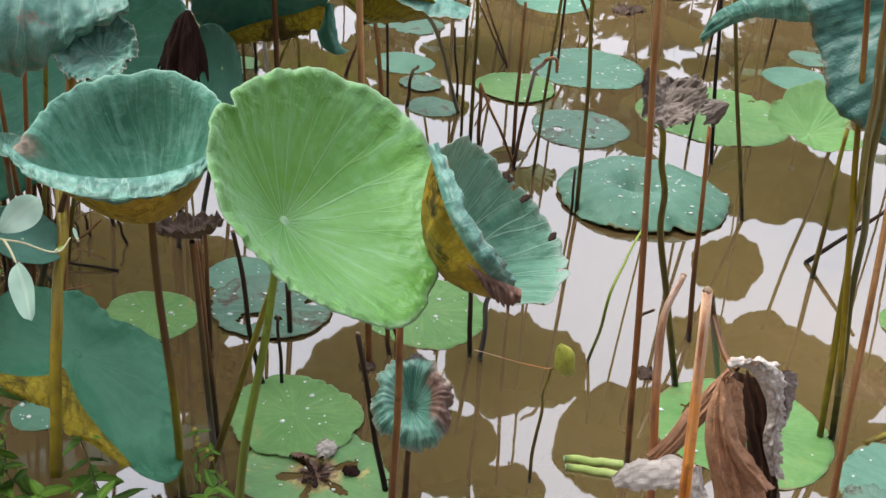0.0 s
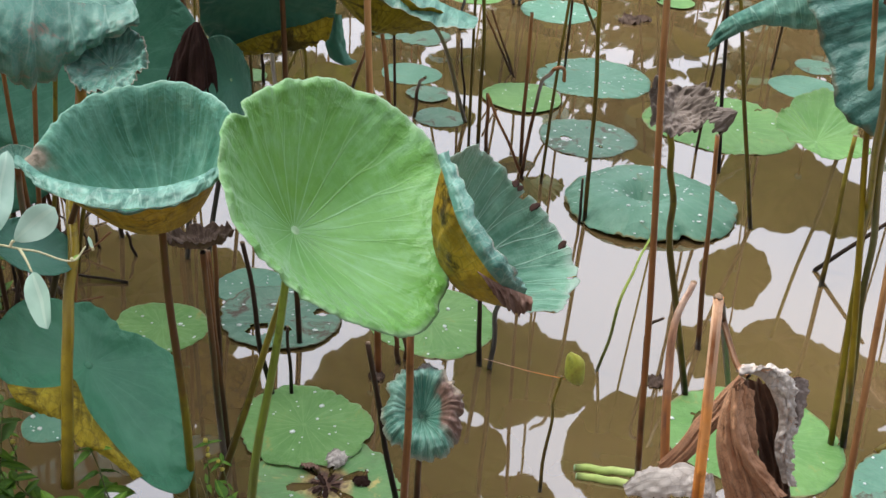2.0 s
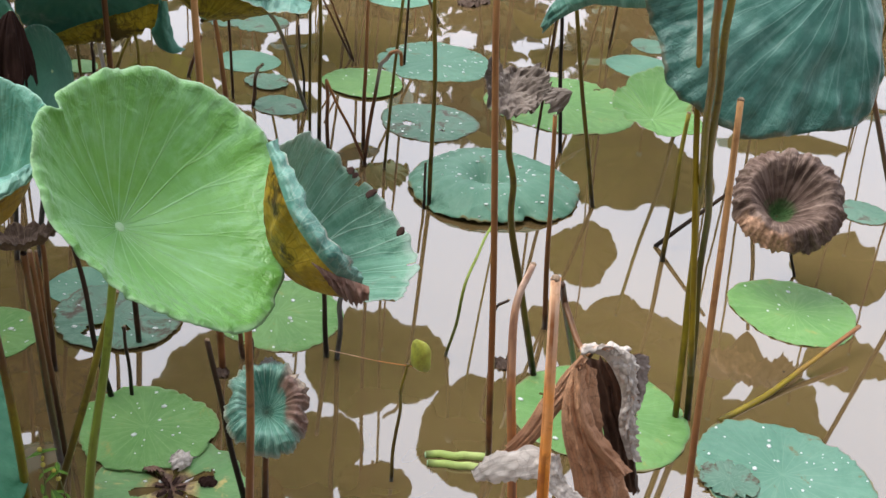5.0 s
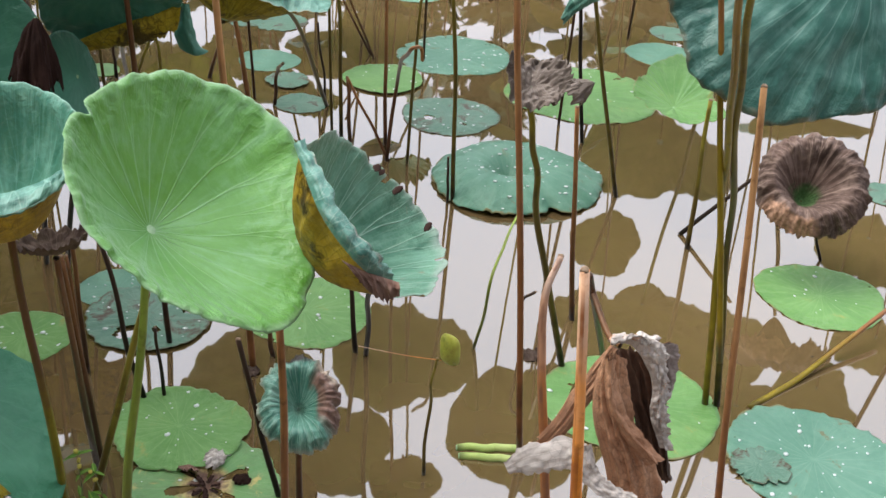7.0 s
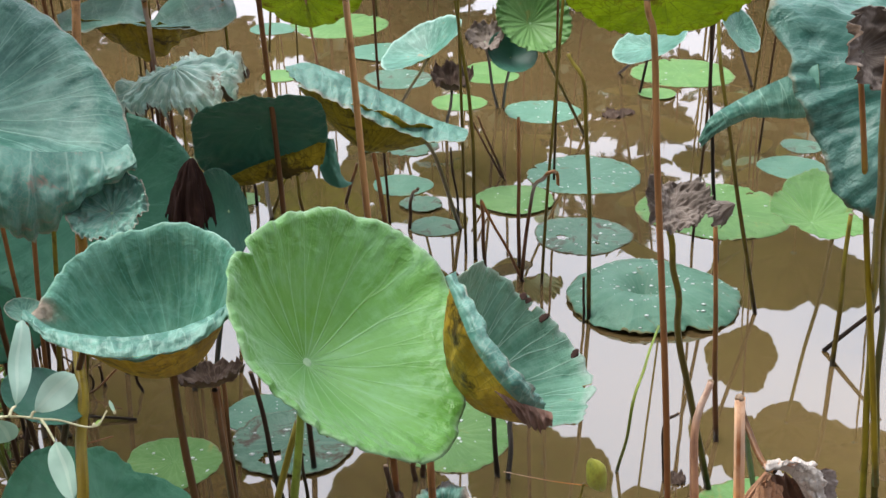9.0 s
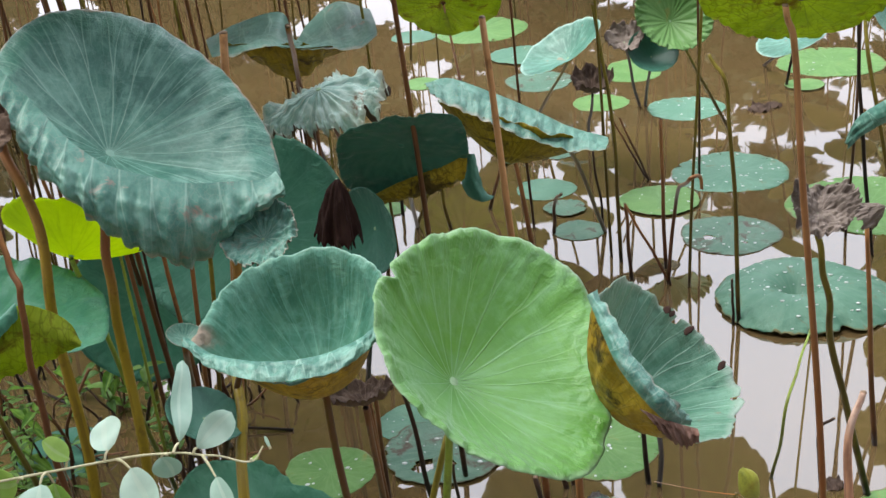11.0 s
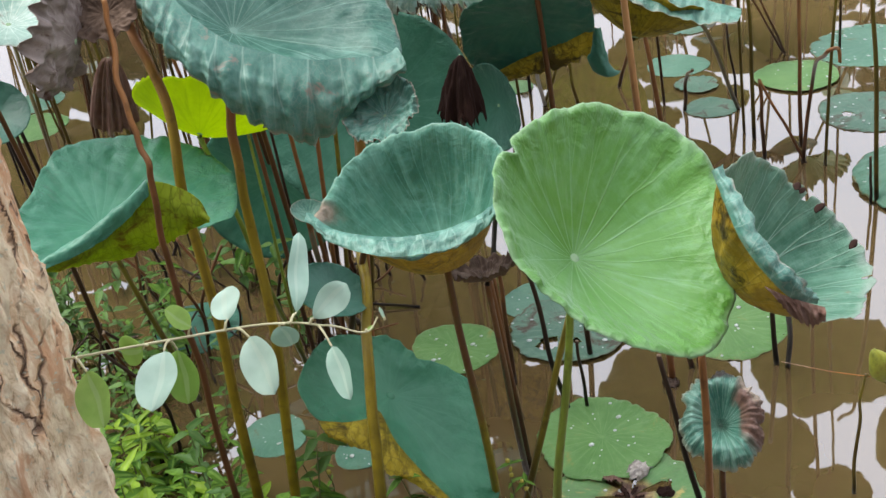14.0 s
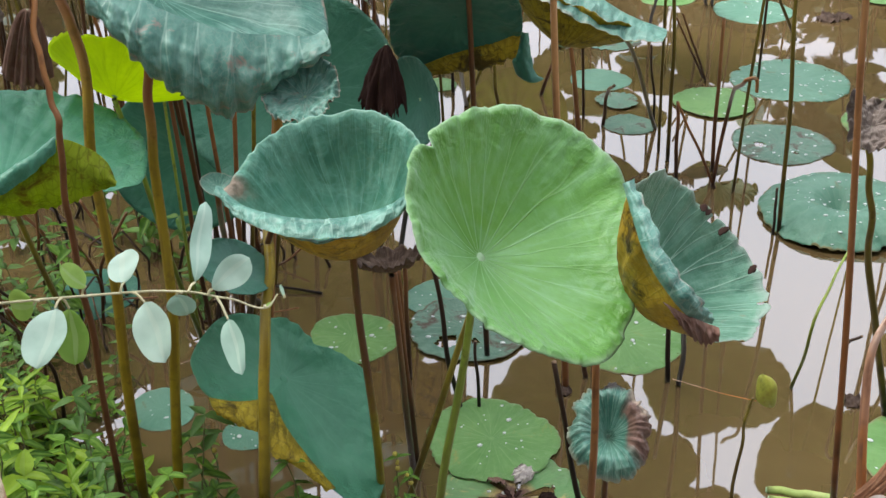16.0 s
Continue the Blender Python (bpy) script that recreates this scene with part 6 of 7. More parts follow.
# ---------------------------------------------------------------- dry leaf and bud
def hanging_leaf():
    """A dead leaf that has closed like an umbrella, with two torn flaps turned outwards."""
    thing = tagged(new("dead_lotus_leaf"), "withered brown lotus leaf hanging shut on a dry stalk", "dead leaf")
    top = Vector((0.490, 1.620, 0.572))
    thing.location = top
    def lobe(knots, widths, pleats, mat, lab, seed, depth=0.5):
        """A hanging fold: a pleated skin swept along a line, wide and flat."""
        path = stalk_path(*knots, wobble=0.004, seed=seed, n=12)
        bm = bmesh.new()
        uvl = bm.loops.layers.uv.new("UVMap")
        rings, n, m = [], len(path), 120
        for i, p in enumerate(path):
            t = i / (n - 1)
            d = (path[min(i + 1, n - 1)] - path[max(i - 1, 0)]).normalized()
            x = d.cross(Vector((0.15, 1, 0.1))).normalized()
            y = x.cross(d)
            w = np.interp(t, np.linspace(0, 1, len(widths)), widths)
            ring = []
            for k in range(m):
                a = 2 * math.pi * k / m
                r = w * (1 + 0.2 * math.cos(pleats * a + 3 * noise.noise((math.cos(a), math.sin(a), t * 2 + seed))) + 0.1 * math.cos(2.6 * pleats * a + t * 3) + 0.05 * math.cos(6 * pleats * a + 5 * noise.noise((math.cos(a), math.sin(a), t * 3))) + 0.3 * noise.noise((math.cos(a) * 2, math.sin(a) * 2, t * 5 + seed)) + 0.12 * noise.noise((math.cos(a) * 7, math.sin(a) * 7, t * 9 + seed)))
                if i == n - 1:
                    r *= 1 + 0.5 * noise.noise((k * 0.6, seed, 0))
                ring.append(bm.verts.new(p - top + x * math.cos(a) * r + y * math.sin(a) * r * depth + d * (0.012 * noise.noise((k * 0.5, seed, 4)) if i > n - 3 else 0)))
            rings.append(ring)
        for i in range(n - 1):
            for k in range(m):
                f = bm.faces.new((rings[i][k], rings[i][(k + 1) % m], rings[i + 1][(k + 1) % m], rings[i + 1][k]))
                for lp, (uu, vv) in zip(f.loops, ((k, i), (k + 1, i), (k + 1, i + 1), (k, i + 1))):
                    lp[uvl].uv = (uu / m, 0.3 + 0.6 * vv / (n - 1))
        bm.faces.new(rings[0][::-1])
        part("hanging_fold", bm, mat, thing, lab)

    lobe(((0.474, 1.610, 0.575), (0.439, 1.600, 0.511), (0.402, 1.590, 0.444), (0.374, 1.590, 0.397)), (0.008, 0.016, 0.014, 0.013), 5, CRISP, "narrow brown hanging fold", 2)
    fold(thing, "hanging_fold", "creased leather-brown hanging fold", (
        ((0.443, 1.570, 0.579), (0.437, 1.570, 0.524), (0.445, 1.570, 0.456), (0.478, 1.570, 0.352), (0.49, 1.570, 0.29)),
        ((0.451, 1.545, 0.609), (0.454, 1.545, 0.544), (0.470, 1.545, 0.479), (0.511, 1.545, 0.377), (0.53, 1.545, 0.29)),
        ((0.478, 1.570, 0.582), (0.494, 1.570, 0.518), (0.511, 1.570, 0.450), (0.561, 1.570, 0.360), (0.58, 1.570, 0.29))), [CRISP, DEAD], ribs=(4, 0.004), crumple=0.006, seed=31, n=90, m=36, lengthwise=True)
    fold(thing, "hanging_fold", "twisted brown strand of leaf", (
        ((0.441, 1.548, 0.600), (0.452, 1.548, 0.520), (0.481, 1.548, 0.454), (0.538, 1.548, 0.383)),
        ((0.445, 1.532, 0.607), (0.458, 1.532, 0.530), (0.489, 1.532, 0.471), (0.547, 1.532, 0.401)),
        ((0.456, 1.548, 0.597), (0.474, 1.548, 0.527), (0.504, 1.548, 0.466), (0.565, 1.548, 0.394))), [CRISP, DEAD], ribs=(2, 0.0025), crumple=0.004, seed=32, n=80, m=20, lengthwise=True)
    fold(thing, "inner_fold", "brown inner fold coloured darker for shade", (
        ((0.472, 1.600, 0.576), (0.499, 1.600, 0.514), (0.525, 1.600, 0.423), (0.557, 1.600, 0.298)),
        ((0.498, 1.610, 0.573), (0.526, 1.610, 0.508), (0.553, 1.610, 0.418), (0.589, 1.610, 0.293)),
        ((0.519, 1.600, 0.571), (0.549, 1.600, 0.518), (0.573, 1.600, 0.428), (0.603, 1.600, 0.303))), [DEAD_SHADE, DEAD], ribs=(3, 0.006), crumple=0.006, seed=33, n=80, m=24, lengthwise=True)
    fold(thing, "torn_flap", "pale grey curling torn flap", (
        ((0.449, 1.575, 0.611), (0.488, 1.575, 0.603), (0.516, 1.575, 0.566), (0.533, 1.575, 0.523), (0.537, 1.575, 0.466), (0.564, 1.575, 0.398)),
        ((0.450, 1.560, 0.628), (0.500, 1.560, 0.629), (0.527, 1.560, 0.589), (0.543, 1.560, 0.535), (0.547, 1.560, 0.479), (0.568, 1.560, 0.408)),
        ((0.461, 1.575, 0.620), (0.527, 1.575, 0.616), (0.548, 1.575, 0.580), (0.559, 1.575, 0.525), (0.566, 1.575, 0.463), (0.581, 1.575, 0.391))), [PAPER, CRISP], ribs=(4, 0.0015), crumple=0.011, seed=34, n=110, m=20, torn=1.1)
    fold(thing, "torn_flap", "stiff greyish brown torn strip", (
        ((0.533, 1.585, 0.596), (0.544, 1.585, 0.566), (0.561, 1.585, 0.501)),
        ((0.546, 1.575, 0.609), (0.554, 1.575, 0.575), (0.564, 1.575, 0.511)),
        ((0.570, 1.590, 0.593), (0.574, 1.590, 0.554), (0.573, 1.590, 0.507))), [DEAD_MAUVE, CRISP], crumple=0.004, seed=35, n=50, torn=0.4)
    def sheet(knots, widths, face, mats, lab, seed, crumple=0.006):
        """A torn crumpled strip of leaf with its face turned along face."""
        path = stalk_path(*knots, wobble=0.002, seed=seed, n=14)
        n, m = len(path), 17
        pts = np.zeros((n, m, 3))
        low = np.zeros((n, m, 3))
        for i, p in enumerate(path):
            t = i / (n - 1)
            d = (path[min(i + 1, n - 1)] - path[max(i - 1, 0)]).normalized()
            x = d.cross(Vector(face)).normalized()
            z = x.cross(d)
            w = np.interp(t, np.linspace(0, 1, len(widths)), widths)
            for k in range(m):
                q = 2 * k / (m - 1) - 1
                e = q * w * (1 + (0.3 * noise.noise((t * 7, q, seed)) + 0.2 * noise.noise((t * 21, q, seed)) if abs(q) > 0.8 else 0))
                h = crumple * (noise.noise((t * 5, q * 1.5, seed)) + 0.7 * noise.noise((t * 13, q * 3, seed + 3)) + 0.4 * noise.noise((t * 30, q * 6, seed + 5))) - 0.25 * w * q * q
                c = p - top + x * e + z * h
                pts[i, k], low[i, k] = c, c - z * 0.0012
        bm = bmesh.new()
        uvl = bm.loops.layers.uv.new("UVMap")
        for g, slot in ((pts, 0), (low, 1)):
            vs = [[bm.verts.new(p) for p in row] for row in g]
            for i in range(n - 1):
                for k in range(m - 1):
                    ids = ((i, k), (i + 1, k), (i + 1, k + 1), (i, k + 1))
                    f = bm.faces.new([vs[u][v] for u, v in (ids if slot else ids[::-1])])
                    f.material_index = slot
                    for lp, (u, v) in zip(f.loops, ids if slot else ids[::-1]):
                        lp[uvl].uv = (0.2 * v / (m - 1), 0.3 + 0.4 * u / (n - 1))
        part("torn_flap", bm, mats, thing, lab)

    sheet(((0.308, 1.560, 0.369), (0.345, 1.550, 0.395), (0.397, 1.540, 0.415), (0.440, 1.540, 0.402)), (0.012, 0.026, 0.026, 0.02), (-0.1, -0.9, 0.5), [PAPER, CRISP], "pale grey papery flap", 7, 0.004)
    sheet(((0.426, 1.530, 0.440), (0.438, 1.520, 0.390), (0.472, 1.510, 0.360), (0.513, 1.500, 0.347)), (0.012, 0.015, 0.014, 0.01), (0.1, -0.9, 0.4), [PAPER, CRISP], "pale grey papery fringe", 8)
    path = [p - top for p in stalk_path((0.664, 2.282, 0.000), (0.449, 1.720, 0.624), (0.449, 1.700, 0.620), (0.463, 1.630, 0.589), (0.478, 1.600, 0.586), wobble=0.0)]
    part("stalk", tube(path, 0.006, 0.005), S_BROWN, thing)


# shaded copy of the dead brown: the inner fold's darkness is in this colour
DEAD_SHADE = leaf_mat("leaf_dead_shaded", (0.06, 0.03, 0.018), (0.2, 0.1, 0.06), (0.05, 0.025, 0.015), rough=0.85, vein_gain=0.6, veins=40)
CRISP = leaf_mat("leaf_crisp_brown", (0.3, 0.13, 0.06), (0.7, 0.4, 0.24), (0.1, 0.05, 0.025), blotch=(0.12, 0.06, 0.03), blotch_amount=0.1, rough=0.6, vein_gain=0.75, veins=40, net=(70.0, (0.13, 0.065, 0.035), 0.6), streak=0.5)
hanging_leaf()

bm = bmesh.new()
bmesh.ops.create_uvsphere(bm, u_segments=40, v_segments=24, radius=1)
for v in bm.verts:
    x, y, z = v.co
    q = 1 - 0.25 * z * z
    v.co = (0.021 * x * q + 0.004 * z + 0.002 * math.sin(4 * z), 0.015 * y * q, 0.040 * z)
    if y < 0:
        v.co.y += 0.004 * math.exp(-(((x - 0.2 * z) / 0.22) ** 2))
BUD = plain_mat("furled_leaf", (0.14, 0.16, 0.02), (0.36, 0.38, 0.05), 40.0, 0.45, c=(0.24, 0.2, 0.03))
bud = tagged(new("furled_leaf"), "small yellow-green furled young leaf on a thin stalk", "furled leaf")
bud.location = (0.226, 1.960, 0.300)
blade = part("blade", bm, BUD, bud)
blade.matrix_local = pose(0.026, 0, 0.024, 0, -24, 0)
part("thread", tube(stalk_path((0.01, 0, 0.0), (-0.06, 0, 0.012), (-0.15, 0.02, 0.02), seed=2, wobble=0.0), 0.0009, 0.0006, 5), S_PALE, bud, "thin pale thread")
part("stub", tube(stalk_path((0, 0, 0), (0.006, 0, 0.004), seed=1, wobble=0), 0.003, 0.002, 6), S_OLIVE, bud)

for spot, turn, lab in (((0.361, 2.053, 0.000), 3, "pale green split stalk floating on the water"), ((0.363, 2.020, 0.000), 8, "pale green cut stalk floating on the water")):
    ob = tagged(new("floating_stalk"), lab, "cut stalk")
    ob.location = spot
    ob.rotation_euler.z = radians(-turn)
    part("shaft", tube(stalk_path((-0.068, 0, 0.002), (0, 0.002, 0.004), (0.07, 0, 0.002), seed=turn), 0.0085, 0.0095), S_FRESH, ob)
    part("cut_end", tube([Vector((-0.0705, 0, 0.002)), Vector((-0.067, 0, 0.002))], 0.006, 0.008), HUB, ob, "pale cut end")

# scraps floating and sticking out of the water
for k in range(7):
    a = k * 0.9 + 0.3
    pts = leaf_surface(0.006 + 0.002 * (k % 3), cup=-0.3, seed=50 + k, ragged=0.3, rumple=0.5, wave=0.2, nr=8, na=40, rim=((0, 2.6), (50, 0.5), (120, 0.5), (180, 1.4), (240, 0.5), (310, 0.5)))
    scrap = tagged(new("leaf_scrap"), "black rotten shred in the middle of a pad", "leaf scrap")
    scrap.matrix_world = Matrix.Translation((-0.225 + 0.018 * math.cos(a), 1.935 + 0.018 * math.sin(a), 0.008 + 0.003 * (k % 2))) @ pose(0, 0, 0, 0, 0, math.degrees(a))
    part("blade", blade_mesh(pts), [DEAD_DARK, UNDER_DEAD], scrap)
for spot, turn, size, mat, lab in (((-0.213, 2.005, 0.022), 60, 0.026, PAPER, "curled pinkish grey flake standing in a rotten pad"), ((-0.262, 1.985, 0.012), 150, 0.02, DEAD_RED, "curled brown flake on a rotten pad"), ((-0.155, 1.955, 0.01), 10, 0.016, DEAD_DARK, "black curled flake on a rotten pad")):
    pts = leaf_surface(size, cup=-0.5, seed=int(turn), ragged=0.3, rumple=0.4, wave=0.2, nr=10, na=48, rim=((0, 1.4), (90, 0.7), (180, 1.2), (270, 0.7)))
    scrap = tagged(new("leaf_scrap"), lab, "leaf scrap")
    scrap.matrix_world = Matrix.Translation(spot) @ pose(0, 0, 0, 35, 10, turn)
    part("blade", blade_mesh(pts), [mat, DEAD_DARK], scrap)
for k, (spot, size) in enumerate((((0.676, 4.983, 0.000), 0.05), ((0.741, 5.017, 0.000), 0.035), ((0.499, 2.393, 0.000), 0.025), ((-0.155, 2.334, 0.000), 0.02))):
    pts = leaf_surface(size, cup=-0.3, seed=30 + k, ragged=0.3, rumple=0.6, wave=0.2, nr=8, na=36)
    scrap = tagged(new("leaf_scrap"), "dark rotten scrap of leaf on the water", "leaf scrap")
    scrap.location = Vector(spot) + Vector((0, 0, 0.004))
    part("blade", blade_mesh(pts), [DEAD, UNDER_DEAD], scrap)

# ---------------------------------------------------------------- tree trunk with its twig
def bark_mat():
    """UV holds metres round the trunk and along it."""
    m, n, l, bsdf = node_mat("flaking_bark")
    uv = n.new("ShaderNodeUVMap").outputs[0]

    def scaled(x, y):
        mp = n.new("ShaderNodeMapping")
        mp.inputs["Scale"].default_value = (x, y, 1)
        l.new(uv, mp.inputs[0])
        return mp.outputs[0]

    fine = noise_tex(n, l, 1.0, 8.0, 0.72, vector=scaled(110, 45), distortion=0.5)
    patch = noise_tex(n, l, 1.0, 5.0, 0.6, vector=scaled(26, 9), distortion=0.6)
    col = ramp(n, l, fine, [(0.3, (0.26, 0.17, 0.09)), (0.45, (0.7, 0.54, 0.34)), (0.62, (0.88, 0.76, 0.54))])
    col = mix_col(n, l, ramp(n, l, patch, [(0.53, (0, 0, 0)), (0.58, (0.8, 0.8, 0.8))]), col, (0.55, 0.29, 0.15))
    wig = n.new("ShaderNodeVectorMath")
    wig.operation = "ADD"
    cmb = n.new("ShaderNodeCombineXYZ")
    l.new(math_node(n, l, "MULTIPLY", noise_tex(n, l, 1.0, 5.0, 0.6, vector=scaled(14, 24)), 1.1), cmb.inputs[0])
    l.new(cmb.outputs[0], wig.inputs[1])
    l.new(scaled(22, 4.5), wig.inputs[0])
    vor = n.new("ShaderNodeTexVoronoi")
    vor.feature = "DISTANCE_TO_EDGE"
    vor.inputs["Scale"].default_value = 1.0
    l.new(wig.outputs[0], vor.inputs["Vector"])
    crack = ramp(n, l, vor.outputs["Distance"], [(0.0, (1, 1, 1)), (0.026, (0, 0, 0))])
    gate = ramp(n, l, noise_tex(n, l, 1.0, 4.0, 0.6, vector=scaled(16, 10)), [(0.44, (0, 0, 0)), (0.52, (1, 1, 1))])
    raw = mix_col(n, l, 1.0, ramp(n, l, math_node(n, l, "ADD", vor.outputs["Distance"], math_node(n, l, "MULTIPLY", math_node(n, l, "SUBTRACT", fine, 0.5), 0.25)), [(0.02, (0.55, 0.55, 0.55)), (0.11, (0, 0, 0))]), gate, "MULTIPLY")
    col = mix_col(n, l, raw, col, (0.62, 0.3, 0.14))
    crack = mix_col(n, l, 1.0, crack, gate, "MULTIPLY")
    col = mix_col(n, l, crack, col, (0.1, 0.05, 0.028))
    lich = ramp(n, l, noise_tex(n, l, 1.0, 3.0, vector=scaled(140, 140)), [(0.6, (0, 0, 0)), (0.66, (0.7, 0.7, 0.7))])
    col = mix_col(n, l, lich, col, (0.5, 0.5, 0.38))
    l.new(col, bsdf.inputs["Base Color"])
    bsdf.inputs["Roughness"].default_value = 0.9
    h = math_node(n, l, "SUBTRACT", math_node(n, l, "ADD", math_node(n, l, "MULTIPLY", fine, 0.6), math_node(n, l, "MULTIPLY", patch, 0.6)), math_node(n, l, "MULTIPLY", crack, 1.2))
    bump(n, l, bsdf, h, 0.8, 0.01)
    return m


BARK = bark_mat()
foot, crotch = Vector((-0.657, 0.738, 0.962)), Vector((-0.708, 0.797, 1.324))
lean = (crotch - foot).normalized()
foot, head = foot - lean * 0.5, crotch + lean * 1.6
tree = tagged(new("tree"), "leaning tree trunk with rough flaking pale brown bark", "tree")
tree.location = foot
bm = bmesh.new()
side, rise = 150, 400
uvl = bm.loops.layers.uv.new("UVMap")
rings = []
ax = lean.orthogonal().normalized()
ay = lean.cross(ax)
for i in range(rise + 1):
    d = (head - foot).length * i / rise
    ring = []
    for k in range(side):
        a = 2 * math.pi * k / side
        q = Vector((math.cos(a) * 2.2, math.sin(a) * 2.2, d * 3.0))
        cell = noise.voronoi(Vector((math.cos(a) * 3.6, math.sin(a) * 3.6, d * 6)))[0]
        plates = noise.noise(Vector((math.cos(a) * 4, math.sin(a) * 4, d * 9)))
        flakes = noise.noise(Vector((math.cos(a) * 9, math.sin(a) * 9, d * 22)))
        r = 0.110 + 0.014 * noise.noise(q) + 0.006 * min(max((plates - 0.05) * 12, 0), 1) + 0.004 * min(max((flakes - 0.1) * 9, 0), 1) + 0.004 * noise.noise(q * 6) - 0.005 * max(0, 1 - (cell[1] - cell[0]) / 0.07)
        ring.append(bm.verts.new(lean * d + (ax * math.cos(a) + ay * math.sin(a)) * r))
    rings.append(ring)
for i in range(rise):
    for k in range(side):
        f = bm.faces.new((rings[i][k], rings[i][(k + 1) % side], rings[i + 1][(k + 1) % side], rings[i + 1][k]))
        for lp, (uu, vv) in zip(f.loops, ((k, i), (k + 1, i), (k + 1, i + 1), (k, i + 1))):
            lp[uvl].uv = (uu / side * 0.7, vv / rise * (head - foot).length)
bm.faces.new(rings[0][::-1])
bm.faces.new(rings[-1])
part("trunk", bm, BARK, tree)


def leaflet(length, width, tip=1.0, sag=0.15, fold=0.1, n=9, m=5, thick=0.0007, power=0.75):
    """A pointed or rounded leaf along +x, creased at the midrib. tip above 1 is blunter towards the end."""
    pts = np.zeros((n + 1, m, 3))
    for i in range(n + 1):
        s = i / n
        w = width * 0.5 * math.sin(math.pi * s ** tip) ** power
        for j in range(m):
            t = 2 * j / (m - 1) - 1
            pts[i, j] = (s * length, t * w + 0.0 * s, -sag * length * s * s + abs(t) * w * fold * 2 + 0.02 * length * math.sin(9 * s + t))
    bm = bmesh.new()
    uvl = bm.loops.layers.uv.new("UVMap")
    top = [[bm.verts.new(p) for p in row] for row in pts]
    low = [[bm.verts.new(p - np.array((0, 0, thick))) for p in row] for row in pts]
    for i in range(n):
        for j in range(m - 1):
            for g, order in ((top, 1), (low, -1)):
                f = bm.faces.new([g[a][b] for a, b in ((i, j), (i + 1, j), (i + 1, j + 1), (i, j + 1))][::order])
                for lp in f.loops:
                    lp[uvl].uv = (j / (m - 1), i / n)
    bmesh.ops.remove_doubles(bm, verts=bm.verts[:], dist=1e-6)
    return bm


def small_leaf_mat(name, a, b, rib, glow=0.25):
    m, n, l, bsdf = node_mat(name)
    uv = n.new("ShaderNodeUVMap")
    sep = n.new("ShaderNodeSeparateXYZ")
    l.new(uv.outputs[0], sep.inputs[0])
    mid = math_node(n, l, "ABSOLUTE", math_node(n, l, "SUBTRACT", sep.outputs[0], 0.5))
    ribf = math_node(n, l, "MAXIMUM", math_node(n, l, "SUBTRACT", 1.0, math_node(n, l, "MULTIPLY", mid, 16.0)), 0.0)
    geo = n.new("ShaderNodeTexCoord").outputs["Object"]
    info = n.new("ShaderNodeObjectInfo")
    f = math_node(n, l, "ADD", math_node(n, l, "MULTIPLY", noise_tex(n, l, 60.0, 4.0, vector=geo), 0.6), math_node(n, l, "MULTIPLY", info.outputs["Random"], 0.4))
    col = mix_col(n, l, math_node(n, l, "MULTIPLY", ribf, 0.5), ramp(n, l, f, [(0.3, a), (0.75, b)]), rib)
    l.new(col, bsdf.inputs["Base Color"])
    bsdf.inputs["Roughness"].default_value = 0.5
    bsdf.inputs["Specular IOR Level"].default_value = 0.25
    tr = n.new("ShaderNodeBsdfTranslucent")
    l.new(col, tr.inputs[0])
    mx = n.new("ShaderNodeMixShader")
    mx.inputs[0].default_value = glow
    l.new(bsdf.outputs[0], mx.inputs[1])
    l.new(tr.outputs[0], mx.inputs[2])
    l.new(mx.outputs[0], n["Material Output"].inputs[0])
    return m


TWIG_PALE = small_leaf_mat("twig_leaf_pale", (0.4, 0.58, 0.47), (0.56, 0.72, 0.61), (0.62, 0.74, 0.62), 0.3)
TWIG_GREEN = small_leaf_mat("twig_leaf_green", (0.3, 0.5, 0.11), (0.48, 0.66, 0.2), (0.52, 0.66, 0.34), 0.4)
TWIG_BARK = plain_mat("twig_bark", (0.42, 0.4, 0.22), (0.62, 0.58, 0.38), 80.0, 0.7)
twig_pts = [Vector(p) for p in ((-0.585, 0.813, 1.171), (-0.491, 0.837, 1.175), (-0.407, 0.866, 1.172), (-0.358, 0.871, 1.166), (-0.323, 0.877, 1.155), (-0.313, 0.887, 1.164))]
twig = part("twig", tube([p - foot for p in stalk_path(*twig_pts, wobble=0.003, seed=4)], 0.0013, 0.0007, 7), TWIG_BARK, tree, "thin pale twig with greyish leaves")


def twig_leaf(at_twig, base, tip, width, mat, blunt=0.8, face=(0, -1, 0.25)):
    """A short leaf stalk from the twig and the leaf at its end, whose face looks along face."""
    p, a, b = Vector(at_twig), Vector(base), Vector(tip)
    part("leaf_stalk", tube([q - foot for q in stalk_path(p, (p + a) / 2 + Vector((0, 0, 0.002)), a, wobble=0.0)], 0.0014, 0.001, 6), TWIG_BARK, twig)
    d = b - a
    x = d.normalized()
    z = (Vector(face) - x * Vector(face).dot(x)).normalized()
    leaf = part("leaf", leaflet(d.length, width * 1.05, blunt * 1.25, 0.06, 0.08, 14, 7, power=0.5), mat, twig)
    leaf.matrix_local = Matrix.Translation(a - foot) @ Matrix((x, z.cross(x), z)).transposed().to_4x4()


